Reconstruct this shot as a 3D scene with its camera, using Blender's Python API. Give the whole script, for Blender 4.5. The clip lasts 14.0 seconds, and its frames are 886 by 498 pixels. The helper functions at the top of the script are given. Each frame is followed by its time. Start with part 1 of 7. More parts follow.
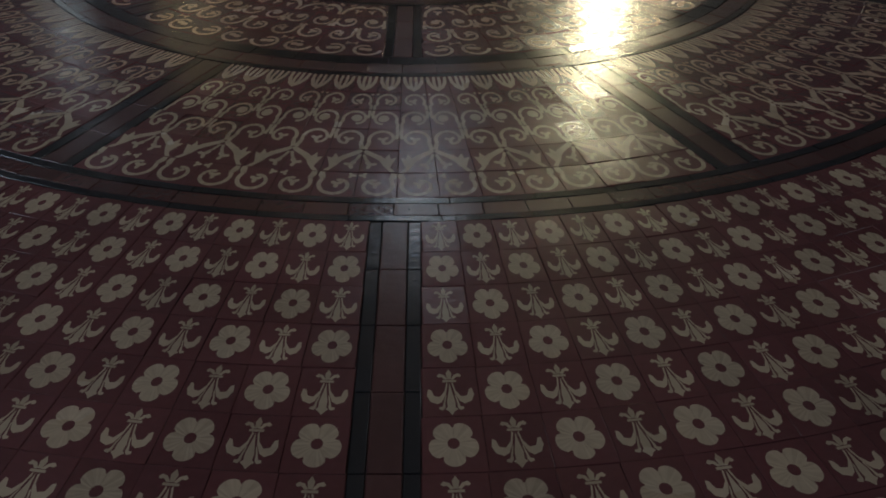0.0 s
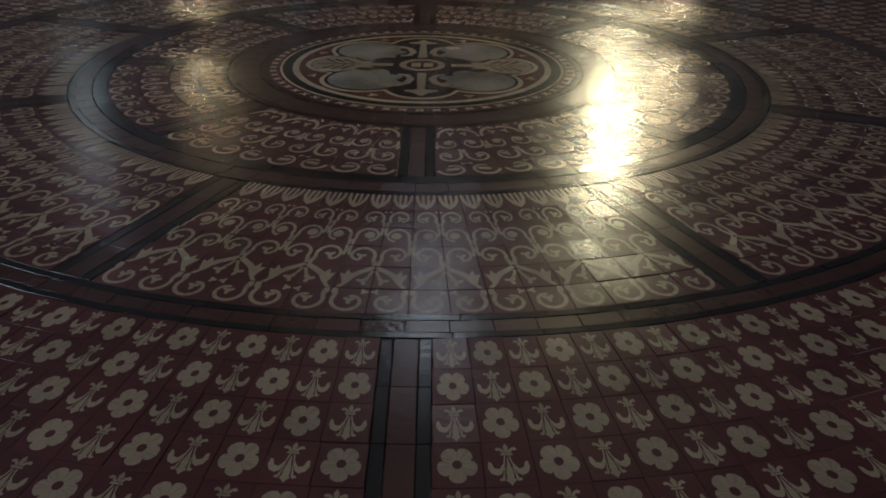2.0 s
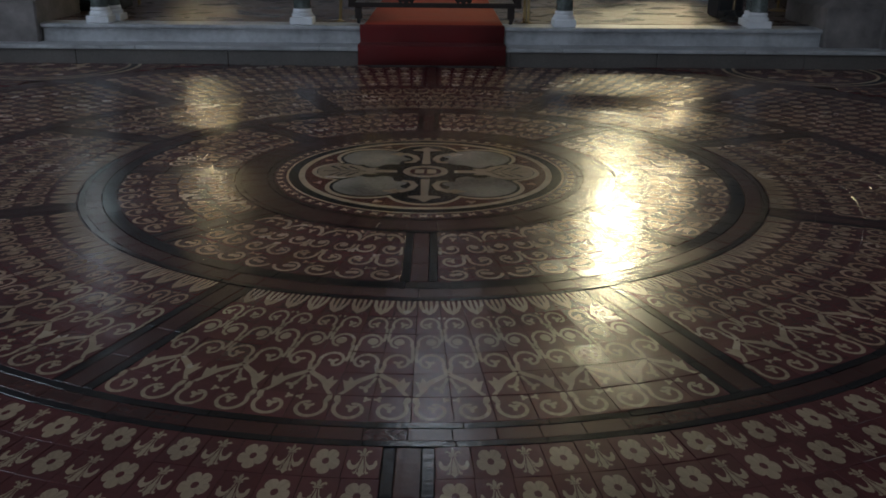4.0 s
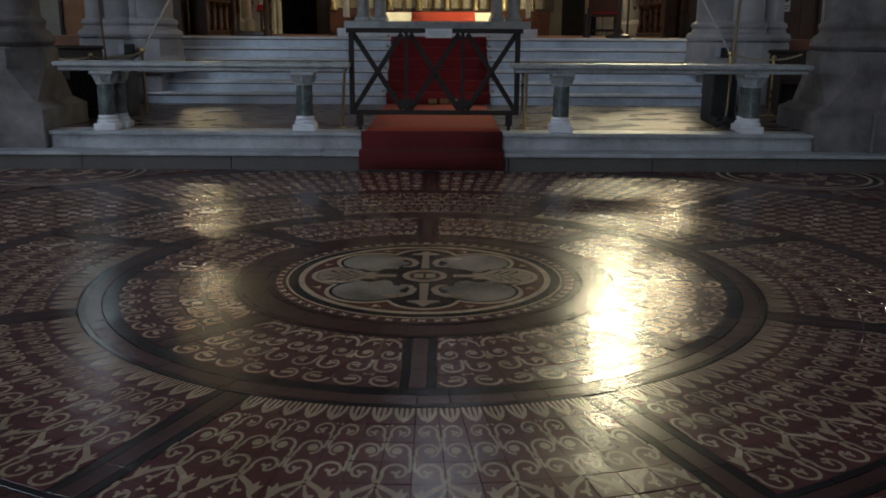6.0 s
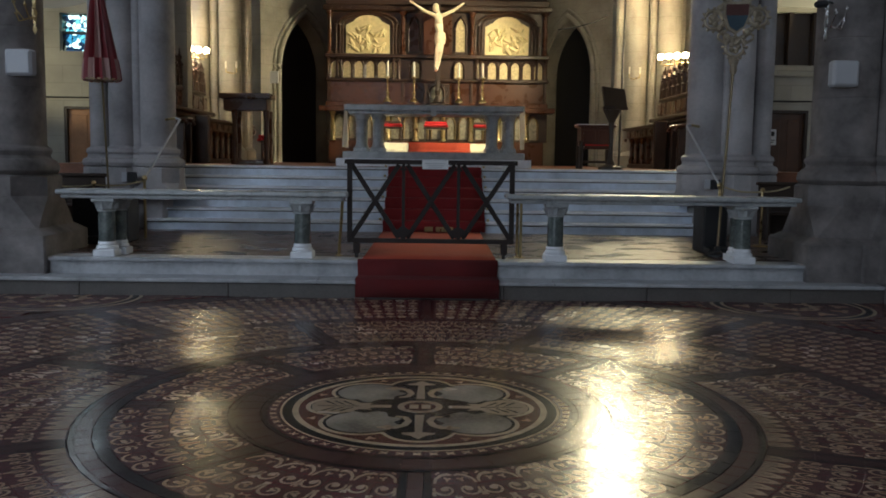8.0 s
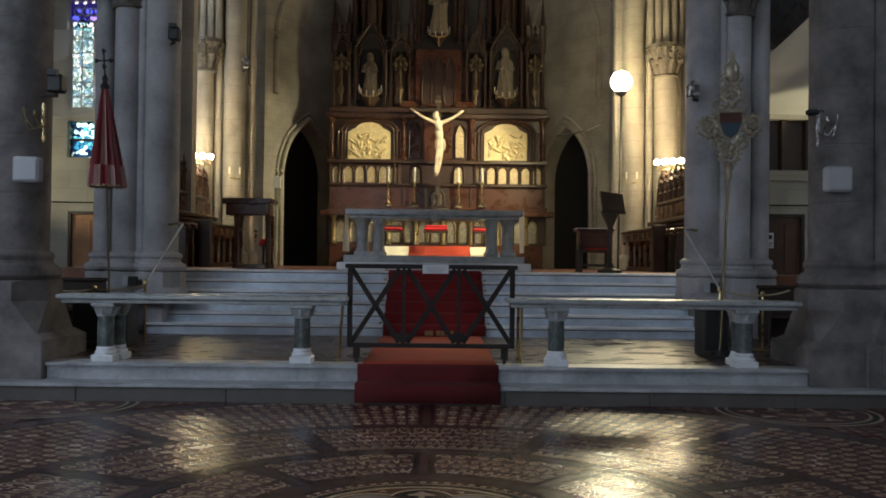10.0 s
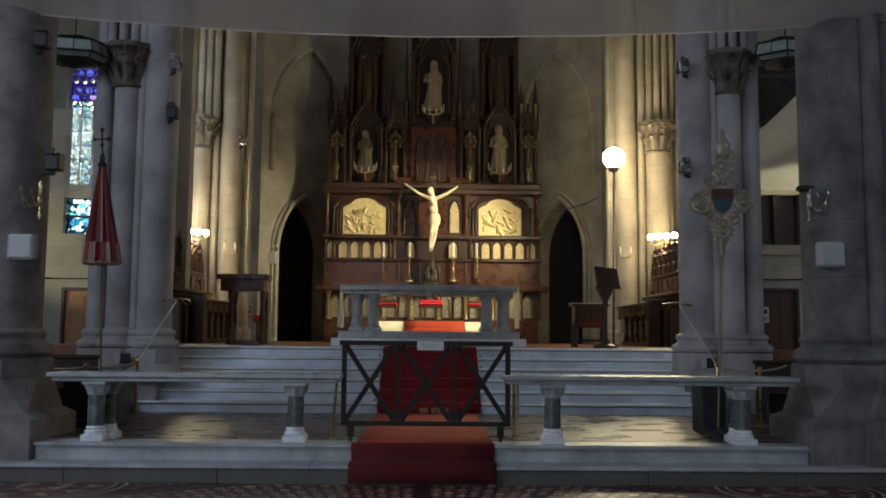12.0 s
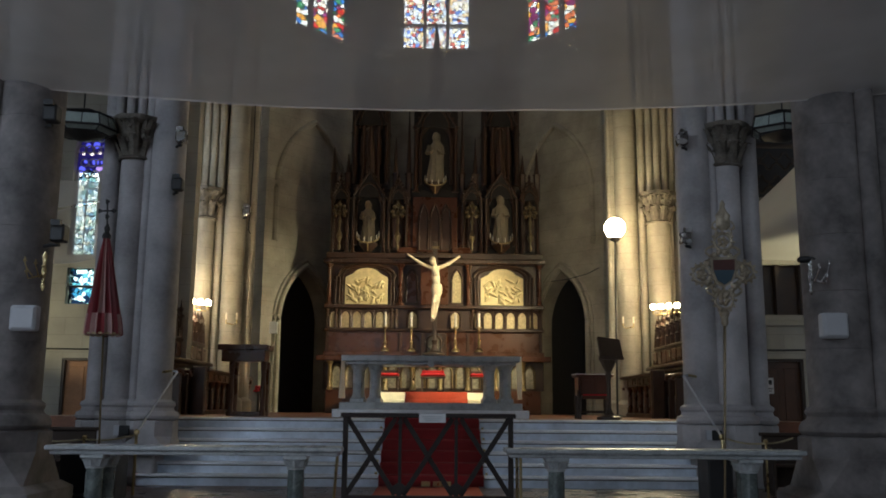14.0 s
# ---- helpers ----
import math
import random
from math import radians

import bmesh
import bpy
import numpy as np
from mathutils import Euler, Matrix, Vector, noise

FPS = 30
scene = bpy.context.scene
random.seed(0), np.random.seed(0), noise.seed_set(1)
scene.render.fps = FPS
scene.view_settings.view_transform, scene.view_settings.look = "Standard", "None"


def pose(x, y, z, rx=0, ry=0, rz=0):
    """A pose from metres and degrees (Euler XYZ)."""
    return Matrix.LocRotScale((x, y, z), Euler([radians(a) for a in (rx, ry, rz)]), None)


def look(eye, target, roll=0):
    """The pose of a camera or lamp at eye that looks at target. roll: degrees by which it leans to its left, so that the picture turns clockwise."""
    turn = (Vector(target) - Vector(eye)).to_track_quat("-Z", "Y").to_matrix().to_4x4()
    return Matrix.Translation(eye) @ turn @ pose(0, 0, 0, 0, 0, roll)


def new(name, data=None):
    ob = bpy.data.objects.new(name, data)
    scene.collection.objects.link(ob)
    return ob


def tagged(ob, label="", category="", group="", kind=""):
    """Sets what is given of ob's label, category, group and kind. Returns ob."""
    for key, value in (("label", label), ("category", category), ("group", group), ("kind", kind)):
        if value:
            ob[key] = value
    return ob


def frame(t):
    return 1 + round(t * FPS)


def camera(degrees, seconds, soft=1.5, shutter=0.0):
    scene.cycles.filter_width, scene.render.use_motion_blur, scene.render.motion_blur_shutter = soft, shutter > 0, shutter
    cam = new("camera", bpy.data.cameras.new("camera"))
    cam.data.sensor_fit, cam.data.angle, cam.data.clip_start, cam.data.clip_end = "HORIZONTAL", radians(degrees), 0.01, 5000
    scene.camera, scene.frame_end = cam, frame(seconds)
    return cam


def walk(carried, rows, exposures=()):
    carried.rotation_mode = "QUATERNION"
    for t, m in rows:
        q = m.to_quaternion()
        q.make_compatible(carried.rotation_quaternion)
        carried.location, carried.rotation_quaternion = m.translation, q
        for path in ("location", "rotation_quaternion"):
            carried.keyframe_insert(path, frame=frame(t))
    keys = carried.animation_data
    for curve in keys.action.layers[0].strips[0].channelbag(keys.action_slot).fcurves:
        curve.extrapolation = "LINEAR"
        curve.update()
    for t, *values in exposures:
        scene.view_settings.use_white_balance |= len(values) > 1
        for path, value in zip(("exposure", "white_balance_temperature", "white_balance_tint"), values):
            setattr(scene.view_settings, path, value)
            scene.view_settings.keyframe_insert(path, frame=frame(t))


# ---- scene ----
cam = camera(52.55, 14.0, soft=1.8)
ROWS = [
    (0, 0.0792, 0.044, 1.5068, 56.397, -0.877, -1.151),
    (0.5, 0.081, 0.0455, 1.5147, 58.12, -0.895, -0.786),
    (1, 0.0791, 0.0373, 1.5204, 60.111, -0.856, -0.467),
    (1.5, 0.0758, 0.0338, 1.5255, 61.764, -0.904, -0.38),
    (2, 0.0785, 0.0268, 1.5335, 63.57, -0.918, -0.315),
    (2.5, 0.0795, 0.0183, 1.5427, 65.371, -0.855, -0.224),
    (3, 0.082, 0.0157, 1.5498, 67.008, -0.636, -0.189),
    (5.5, 0.0971, 0.0085, 1.5853, 74.545, -0.412, -0.117),
    (6, 0.0989, 0.0042, 1.5939, 76.352, -0.334, -0.136),
    (6.5, 0.0966, -0.001, 1.6057, 78.375, -0.472, -0.229),
    (7, 0.0926, -0.0056, 1.6159, 80.406, -0.674, -0.356),
    (7.5, 0.093, -0.0105, 1.6249, 82.368, -0.788, -0.367),
    (8, 0.0896, -0.0149, 1.6333, 84.313, -0.743, -0.407),
    (8.5, 0.0906, -0.0164, 1.6407, 86.182, -0.685, -0.406),
    (9, 0.0886, -0.0155, 1.6454, 87.819, -0.718, -0.376),
    (11.5, 0.0862, -0.0056, 1.6797, 94.595, -0.433, -0.547),
    (12, 0.0884, -0.0077, 1.6849, 95.56, -0.475, -0.721),
    (12.5, 0.0863, -0.0134, 1.6909, 96.497, -0.56, -0.773),
    (13, 0.0866, -0.0197, 1.6977, 97.774, -0.614, -0.778),
    (13.5, 0.0888, -0.0258, 1.7029, 98.973, -0.604, -0.731),
    (14, 0.0881, -0.0309, 1.7057, 99.967, -0.48, -0.586),
]
EXPOSURES = [(0.0, -0.02), (0.7, -0.14), (3.0, -0.14), (5.5, -0.10), (7.0, 0.04), (9.0, 0.18), (11.5, 0.08), (13.0, 0.06), (14.0, -0.04)]
walk(cam, [(t, pose(x, y, z, rx, ry, rz)) for t, x, y, z, rx, ry, rz in ROWS], EXPOSURES)

# ---------------------------------------------------------------- light
world = bpy.data.worlds.new("sky")
scene.world = world
world.use_nodes = True
wn = world.node_tree.nodes
sky = wn.new("ShaderNodeTexSky")
sky.sky_type = "NISHITA"
sky.sun_disc = False
sky.sun_elevation, sky.sun_rotation = radians(35), radians(200)
world.node_tree.links.new(sky.outputs[0], wn["Background"].inputs[0])
wn["Background"].inputs[1].default_value = 0.12


def area_lamp(name, place, target, w, h, power, colour):
    lamp = bpy.data.lights.new(name, "AREA")
    lamp.shape, lamp.size, lamp.size_y, lamp.energy, lamp.color = "RECTANGLE", w, h, power, colour
    ob = new(name, lamp)
    ob.matrix_world = look(place, target)
    return ob


def point_lamp(name, place, power, colour, size):
    lamp = bpy.data.lights.new(name, "POINT")
    lamp.energy, lamp.color, lamp.shadow_soft_size = power, colour, size
    ob = new(name, lamp)
    ob.location = place
    return ob


def spot_lamp(name, place, target, power, colour, size, degrees):
    lamp = bpy.data.lights.new(name, "SPOT")
    lamp.energy, lamp.color, lamp.shadow_soft_size, lamp.spot_size, lamp.spot_blend = power, colour, size, radians(degrees), 0.6
    ob = new(name, lamp)
    ob.matrix_world = look(place, target)
    return ob


DAY = (0.80, 0.88, 1.0)
WARM = (1.0, 0.80, 0.50)
FLOOD = (1.0, 0.91, 0.58)
BLUE_DAY = (0.71, 0.84, 1.0)
LEFT_DAY = (0.68, 0.82, 1.0)
# Unseen fill with no window behind it, added to light steps and piers.
area_lamp("rear_fill_light", (-7.5, -12.4, 4.2), (3.2, 14, 2.2), 4.5, 4.5, 700, BLUE_DAY)
# Two more unseen fills before plain transept walls, brightening flight and right piers.
area_lamp("transept_fill_light", (-13.6, 4.0, 8.5), (4.5, 12.5, 2.6), 4.0, 6.0, 720, LEFT_DAY)
area_lamp("transept_fill_light_right", (13.6, 3.0, 8.0), (0, 15.5, 1.2), 4.0, 5.0, 170, BLUE_DAY)
area_lamp("apse_window_light", (0, 31.5, 16.5), (0, 10, 2.0), 2.2, 4.0, 95, BLUE_DAY)
# No opening in this wall: unseen fill added to lift the right aisle.
area_lamp("aisle_fill_light_right", (13.7, 16.0, 2.6), (8.0, 18, 6.2), 2.0, 2.5, 48, DAY)
# Unseen spot added to warm the right aisle's cloth.
spot_lamp("aisle_beam_right", (11.2, 18.2, 3.4), (7.6, 19.4, 5.5), 1000, FLOOD, 0.2, 32)
area_lamp("aisle_window_light_left", (-8.4, 21.9, 6.8), (5, 12, 2.5), 1.2, 2.4, 28, DAY)
# Unseen spot added to warm the left aisle's wall and door.
spot_lamp("aisle_beam_left", (-11.4, 19.2, 3.2), (-8.5, 22.0, 4.4), 250, FLOOD, 0.2, 66)
point_lamp("flood_light", (4.62, 23.40, 6.50), 215, FLOOD, 0.12)
spot_lamp("flood_beam_nave", (4.85, 23.1, 6.50), (1.2, 4.0, 0.0), 1050, FLOOD, 0.52, 46)
spot_lamp("flood_beam_altar", (4.60, 23.2, 6.45), (-0.9, 29.0, 3.5), 2500, FLOOD, 0.14, 62)
point_lamp("stall_light_left", (-6.12, 22.9, 4.34), 125, WARM, 0.16)
point_lamp("stall_light_right", (6.10, 22.9, 4.40), 120, WARM, 0.16)

# ---------------------------------------------------------------- materials
def material(name, base, rough=0.6, metal=0.0, vary=0.18, scale=3.0, fine=60.0, bump=0.15, stain=0.12, coat=0.0, per_object=0.0, per_island=0.0, rough_vary=0.1, courses=None):
    """A surface with large stains, fine grain and relief, in metres."""
    m = bpy.data.materials.new(name)
    m.use_nodes = True
    nt = m.node_tree
    n, l = nt.nodes, nt.links
    bsdf = n["Principled BSDF"]
    bsdf.inputs["Metallic"].default_value = metal
    if coat:
        bsdf.inputs["Coat Weight"].default_value = coat
        bsdf.inputs["Coat Roughness"].default_value = 0.12
    pos = n.new("ShaderNodeNewGeometry")

    def noise_node(s, detail):
        t = n.new("ShaderNodeTexNoise")
        t.inputs["Scale"].default_value, t.inputs["Detail"].default_value = s, detail
        l.new(pos.outputs["Position"], t.inputs["Vector"])
        return t.outputs["Fac"]

    big, small = noise_node(scale, 4), noise_node(fine, 3)

    def calc(op, a, b):
        t = n.new("ShaderNodeMath")
        t.operation = op
        for k, v in enumerate((a, b)):
            if isinstance(v, (int, float)):
                t.inputs[k].default_value = v
            else:
                l.new(v, t.inputs[k])
        return t.outputs[0]

    value = calc("ADD", calc("MULTIPLY", calc("SUBTRACT", big, 0.5), stain * 4), calc("MULTIPLY", calc("SUBTRACT", small, 0.5), vary * 3))
    value = calc("ADD", value, 1.0)
    if per_object:
        info = n.new("ShaderNodeObjectInfo")
        value = calc("ADD", value, calc("MULTIPLY", calc("SUBTRACT", info.outputs["Random"], 0.5), per_object * 2))
    if per_island:
        value = calc("ADD", value, calc("MULTIPLY", calc("SUBTRACT", pos.outputs["Random Per Island"], 0.5), per_island * 2))
    if courses:   # stone courses: thin darker joints between blocks of slightly different tone
        split, join, blocks = n.new("ShaderNodeSeparateXYZ"), n.new("ShaderNodeCombineXYZ"), n.new("ShaderNodeTexBrick")
        l.new(pos.outputs["Position"], split.inputs[0])
        l.new(calc("ADD", split.outputs[0], split.outputs[1]), join.inputs[0])
        l.new(split.outputs[2], join.inputs[1])
        l.new(join.outputs[0], blocks.inputs["Vector"])
        blocks.inputs["Color1"].default_value, blocks.inputs["Color2"].default_value, blocks.inputs["Mortar"].default_value = (1, 1, 1, 1), (0.92, 0.92, 0.92, 1), (0.78, 0.78, 0.78, 1)
        blocks.inputs["Scale"].default_value, blocks.inputs["Mortar Size"].default_value = 1.0, 0.008
        blocks.inputs["Brick Width"].default_value, blocks.inputs["Row Height"].default_value = courses
        value = calc("MULTIPLY", value, blocks.outputs["Color"])
    mix = n.new("ShaderNodeVectorMath")
    mix.operation = "SCALE"
    mix.inputs[0].default_value = base
    l.new(value, mix.inputs["Scale"])
    l.new(mix.outputs[0], bsdf.inputs["Base Color"])
    l.new(calc("ADD", calc("MULTIPLY", calc("SUBTRACT", big, 0.5), rough_vary * 4), rough), bsdf.inputs["Roughness"])
    if bump:
        b = n.new("ShaderNodeBump")
        b.inputs["Strength"].default_value, b.inputs["Distance"].default_value = bump, 0.01
        l.new(calc("ADD", small, calc("MULTIPLY", big, 1.5)), b.inputs["Height"])
        l.new(b.outputs[0], bsdf.inputs["Normal"])
    return m


def glowing(name, colour, strength):
    m = bpy.data.materials.new(name)
    m.use_nodes = True
    n = m.node_tree.nodes["Principled BSDF"]
    n.inputs["Base Color"].default_value = (*colour, 1)
    n.inputs["Emission Color"].default_value = (*colour, 1)
    n.inputs["Emission Strength"].default_value = strength
    return m


STONE = material("grey_limestone", (0.42, 0.40, 0.405), 0.75, vary=0.10, scale=1.3, fine=17, stain=0.40, bump=0.35)
CAPITAL_STONE = material("dark_carved_stone", (0.17, 0.15, 0.125), 0.85, vary=0.3, scale=7, fine=40, stain=0.5, bump=0.5)
# Stained stone, its base also darkened for the shade on the near piers.
PIER_STONE = material("shaded_stained_stone", (0.180, 0.162, 0.158), 0.75, vary=0.16, scale=2.6, fine=16, stain=0.55, bump=0.4)
WALL = material("pale_ashlar", (0.36, 0.33, 0.275), 0.85, vary=0.09, scale=1.0, fine=15, stain=0.36, bump=0.4, courses=(1.1, 0.46))
MARBLE = material("white_marble", (0.84, 0.86, 0.90), 0.42, vary=0.08, scale=2.5, fine=14, stain=0.16, bump=0.05)
# Darker, bluer copy of MARBLE: riser shade and blue light sit in its colour.
RISER_MARBLE = material("shaded_veined_marble", (0.64, 0.71, 0.81), 0.38, vary=0.12, scale=2.0, fine=12, stain=0.28, bump=0.05)
# Worn marble, darker than MARBLE to offset the stronger light on the near steps.
GREY_STEP = material("toned_down_worn_marble", (0.42, 0.43, 0.45), 0.45, vary=0.15, scale=3, fine=18, stain=0.35, bump=0.08)
RAIL_MARBLE = material("grey_veined_marble", (0.40, 0.42, 0.43), 0.3, vary=0.2, scale=5, fine=25, stain=0.2, bump=0.05)
GREEN_MARBLE = material("green_marble", (0.12, 0.14, 0.135), 0.25, vary=0.35, scale=6, fine=30, stain=0.3, bump=0.05)
PLINTH = material("dark_step_stone", (0.12, 0.108, 0.10), 0.5, vary=0.2, stain=0.2)
DECK = material("worn_wooden_boards", (0.080, 0.042, 0.032), 0.30, vary=0.2, scale=2.2, fine=19, stain=0.3, bump=0.08, per_island=0.22)
RED_BOARDS = material("reddish_floor_boards", (0.22, 0.085, 0.045), 0.4, vary=0.2, scale=1.5, fine=22, stain=0.25, bump=0.05)
# Lit and shaded copies of one red carpet, for flight and lower steps.
LIT_CARPET = material("lit_red_carpet", (0.27, 0.022, 0.024), 0.95, vary=0.3, fine=300, stain=0.15, bump=0.4)
CARPET = material("shaded_red_carpet", (0.125, 0.012, 0.013), 0.95, vary=0.3, fine=300, stain=0.15, bump=0.4)
CARPET_EDGE = material("orange_red_carpet", (0.42, 0.06, 0.03), 0.95, vary=0.25, fine=300, stain=0.12, bump=0.4)
WOOD = material("carved_walnut", (0.042, 0.018, 0.009), 0.42, vary=0.35, scale=4, fine=45, stain=0.25, bump=0.2)
WOOD_MID = material("polished_brown_wood", (0.070, 0.023, 0.009), 0.30, vary=0.3, scale=3, fine=40, stain=0.2, bump=0.1)
WOOD_DARK = material("dark_stained_wood", (0.04, 0.024, 0.016), 0.45, vary=0.3, scale=3, fine=40, stain=0.2, bump=0.1)
GATE_WOOD = material("dark_painted_wood", (0.020, 0.012, 0.010), 0.7, vary=0.25, scale=6, fine=50)
BRASS = material("brass", (0.50, 0.39, 0.20), 0.32, metal=1.0, vary=0.1, scale=8)
BRONZE = material("dull_bronze", (0.20, 0.155, 0.09), 0.4, metal=0.9, vary=0.2, scale=10)
RELIC = material("dim_gilt_relief", (0.24, 0.215, 0.16), 0.5, metal=0.2, vary=0.4, scale=16, fine=60, stain=0.45, bump=0.5)
STEEL = material("polished_steel", (0.6, 0.6, 0.6), 0.25, metal=1.0, vary=0.1, scale=8)
GOLD = material("gilded_panel", (0.46, 0.36, 0.20), 0.5, metal=0.25, vary=0.35, scale=14, fine=60, stain=0.4, bump=0.5)
ALABASTER = material("painted_plaster_relief", (0.68, 0.55, 0.29), 0.6, vary=0.12, scale=8, stain=0.15)
IVORY = material("painted_figure", (0.78, 0.64, 0.44), 0.5, vary=0.1, scale=6)
ROBE = material("brown_painted_figure", (0.13, 0.10, 0.07), 0.55, vary=0.2, scale=8, stain=0.2)
CREAM_ROBE = material("cream_painted_figure", (0.20, 0.165, 0.115), 0.55, vary=0.15, scale=8, stain=0.15)
RED_CLOTH = material("red_velvet", (0.50, 0.015, 0.02), 0.85, vary=0.2, fine=200, stain=0.1)
WHITE_CLOTH = material("white_linen", (0.75, 0.75, 0.76), 0.85, vary=0.08, fine=200, stain=0.08)
PALE_STEP = material("cream_marble", (0.88, 0.83, 0.66), 0.4, vary=0.1, scale=3, stain=0.1)
WHITE_PAINT = material("white_plastic", (0.50, 0.51, 0.54), 0.5, vary=0.04, stain=0.05, bump=0.0)
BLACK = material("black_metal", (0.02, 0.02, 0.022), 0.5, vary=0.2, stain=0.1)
PLASTER = material("white_plaster", (0.37, 0.345, 0.29), 0.9, vary=0.1, scale=1.2, stain=0.22, courses=(0.9, 0.42))
WAX = material("candle_wax", (0.75, 0.70, 0.58), 0.5, vary=0.05, stain=0.05)
LAMP_GLOW = glowing("lamp_glow", (1.0, 0.80, 0.45), 50.0)

# ---------------------------------------------------------------- mesh helpers
def mesh_from(name, bm):
    bmesh.ops.recalc_face_normals(bm, faces=bm.faces)
    me = bpy.data.meshes.new(name)
    bm.to_mesh(me)
    bm.free()
    return me


def smooth(me, angle=35):
    me.shade_smooth()
    me.set_sharp_from_angle(angle=radians(angle))
    return me


def world_of(ob):
    m = ob.matrix_basis.copy()
    return world_of(ob.parent) @ ob.matrix_parent_inverse @ m if ob.parent else m


def part(name, bm, mat, parent=None, label="", at=None, soft=True):
    """Links a bmesh as one mesh object, under a thing or a part if one is given."""
    me = mesh_from(name, bm)
    if soft:
        smooth(me)
    for m in (mat if isinstance(mat, (list, tuple)) else [mat]):
        me.materials.append(m)
    ob = new(name, me)
    if at is not None:
        ob.matrix_basis = at
    if parent is not None:
        ob.parent = parent
        ob.matrix_parent_inverse = world_of(parent).inverted()
    if label:
        ob["label"] = label
    return ob


def thing(name, label, category, at=(0, 0, 0), group="", kind="", turn=0):
    ob = new(name)
    ob.empty_display_size = 0.1
    ob.matrix_basis = pose(*at, 0, 0, turn)
    return tagged(ob, label, category, group, kind)


def box(bm, x0, x1, y0, y1, z0, z1, bevel=0.0, seg=1):
    made = bmesh.ops.create_cube(bm, size=1)["verts"]
    for v in made:
        v.co = Vector(((x0 + x1) / 2 + v.co.x * (x1 - x0), (y0 + y1) / 2 + v.co.y * (y1 - y0), (z0 + z1) / 2 + v.co.z * (z1 - z0)))
    if bevel:
        edges = list({e for v in made for e in v.link_edges})
        bmesh.ops.bevel(bm, geom=edges, offset=bevel, segments=seg, affect="EDGES", profile=0.5)
    return bm


def boxes(*specs, bevel=0.0):
    bm = bmesh.new()
    for s in specs:
        box(bm, *s, bevel=bevel)
    return bm


def lathe(bm, profile, x=0, y=0, n=20, z=0, phase=0.0, squash=1.0):
    """Turns (radius, height) pairs about an upright axis."""
    rings = []
    for r, h in profile:
        rings.append([bm.verts.new((x + r * math.cos(a), y + squash * r * math.sin(a), z + h)) for a in (phase + math.tau * k / n for k in range(n))])
    for a, b in zip(rings, rings[1:]):
        for k in range(n):
            bm.faces.new((a[k], a[(k + 1) % n], b[(k + 1) % n], b[k]))
    bm.faces.new(rings[0][::-1])
    bm.faces.new(rings[-1])
    return bm


def tube(bm, points, radius, n=8, close=False):
    """A round bar along points; radius: one number or one each."""
    pts = [Vector(p) for p in points]
    rings = []
    for k, p in enumerate(pts):
        a, b = pts[max(k - 1, 0)], pts[min(k + 1, len(pts) - 1)]
        if close:
            a, b = pts[k - 1], pts[(k + 1) % len(pts)]
        d = (b - a).normalized()
        u = d.cross(Vector((0, 0, 1)))
        if u.length < 0.05:
            u = d.cross(Vector((1, 0, 0)))
        u.normalize()
        w = u.cross(d)
        r = radius[k] if isinstance(radius, (list, tuple)) else radius
        rings.append([bm.verts.new(p + r * (math.cos(t) * u + math.sin(t) * w)) for t in (math.tau * i / n for i in range(n))])
    pairs = list(zip(rings, rings[1:]))
    if close:
        pairs.append((rings[-1], rings[0]))
    for a, b in pairs:
        for i in range(n):
            bm.faces.new((a[i], a[(i + 1) % n], b[(i + 1) % n], b[i]))
    if not close:
        bm.faces.new(rings[0][::-1])
        bm.faces.new(rings[-1])
    return bm


def prism(bm, outline, y0, y1):
    """An outline of (x, z) pairs, drawn through from y0 to y1."""
    a = [bm.verts.new((x, y0, z)) for x, z in outline]
    b = [bm.verts.new((x, y1, z)) for x, z in outline]
    bm.faces.new(a)
    bm.faces.new(b[::-1])
    for k in range(len(a)):
        j = (k + 1) % len(a)
        bm.faces.new((a[k], b[k], b[j], a[j]))
    return bm


def slab(bm, outline, z0, z1):
    """An outline of (x, y) pairs, drawn up from z0 to z1."""
    a = [bm.verts.new((x, y, z0)) for x, y in outline]
    b = [bm.verts.new((x, y, z1)) for x, y in outline]
    bm.faces.new(a[::-1])
    bm.faces.new(b)
    for k in range(len(a)):
        j = (k + 1) % len(a)
        bm.faces.new((a[k], a[j], b[j], b[k]))
    return bm


def pointed(x0, x1, z0, spring, rise, n=8):
    """The outline of a pointed arch, from its right foot over the point to its left foot."""
    half, mid = (x1 - x0) / 2, (x0 + x1) / 2
    reach = (half * half + rise * rise) / (2 * half)
    top = math.asin(min(1.0, rise / reach))
    right = [(mid + half - reach + reach * math.cos(top * k / n), spring + reach * math.sin(top * k / n)) for k in range(n + 1)]
    left = [(2 * mid - x, z) for x, z in right[::-1][1:]]
    return [(x1, z0)] + right + left + [(x0, z0)]


def pierced(bm, x0, x1, z0, z1, y0, y1, holes):
    """An upright wall with rectangular holes (hx0, hx1, hz0, hz1), as blocks that meet."""
    xs = sorted({x0, x1, *[h[0] for h in holes], *[h[1] for h in holes]})
    for a, b in zip(xs, xs[1:]):
        gaps = sorted((h[2], h[3]) for h in holes if h[0] <= a and h[1] >= b)
        low = z0
        for g0, g1 in gaps:
            if g0 > low:
                box(bm, a, b, y0, y1, low, g0)
            low = max(low, g1)
        if low < z1:
            box(bm, a, b, y0, y1, low, z1)
    return bm


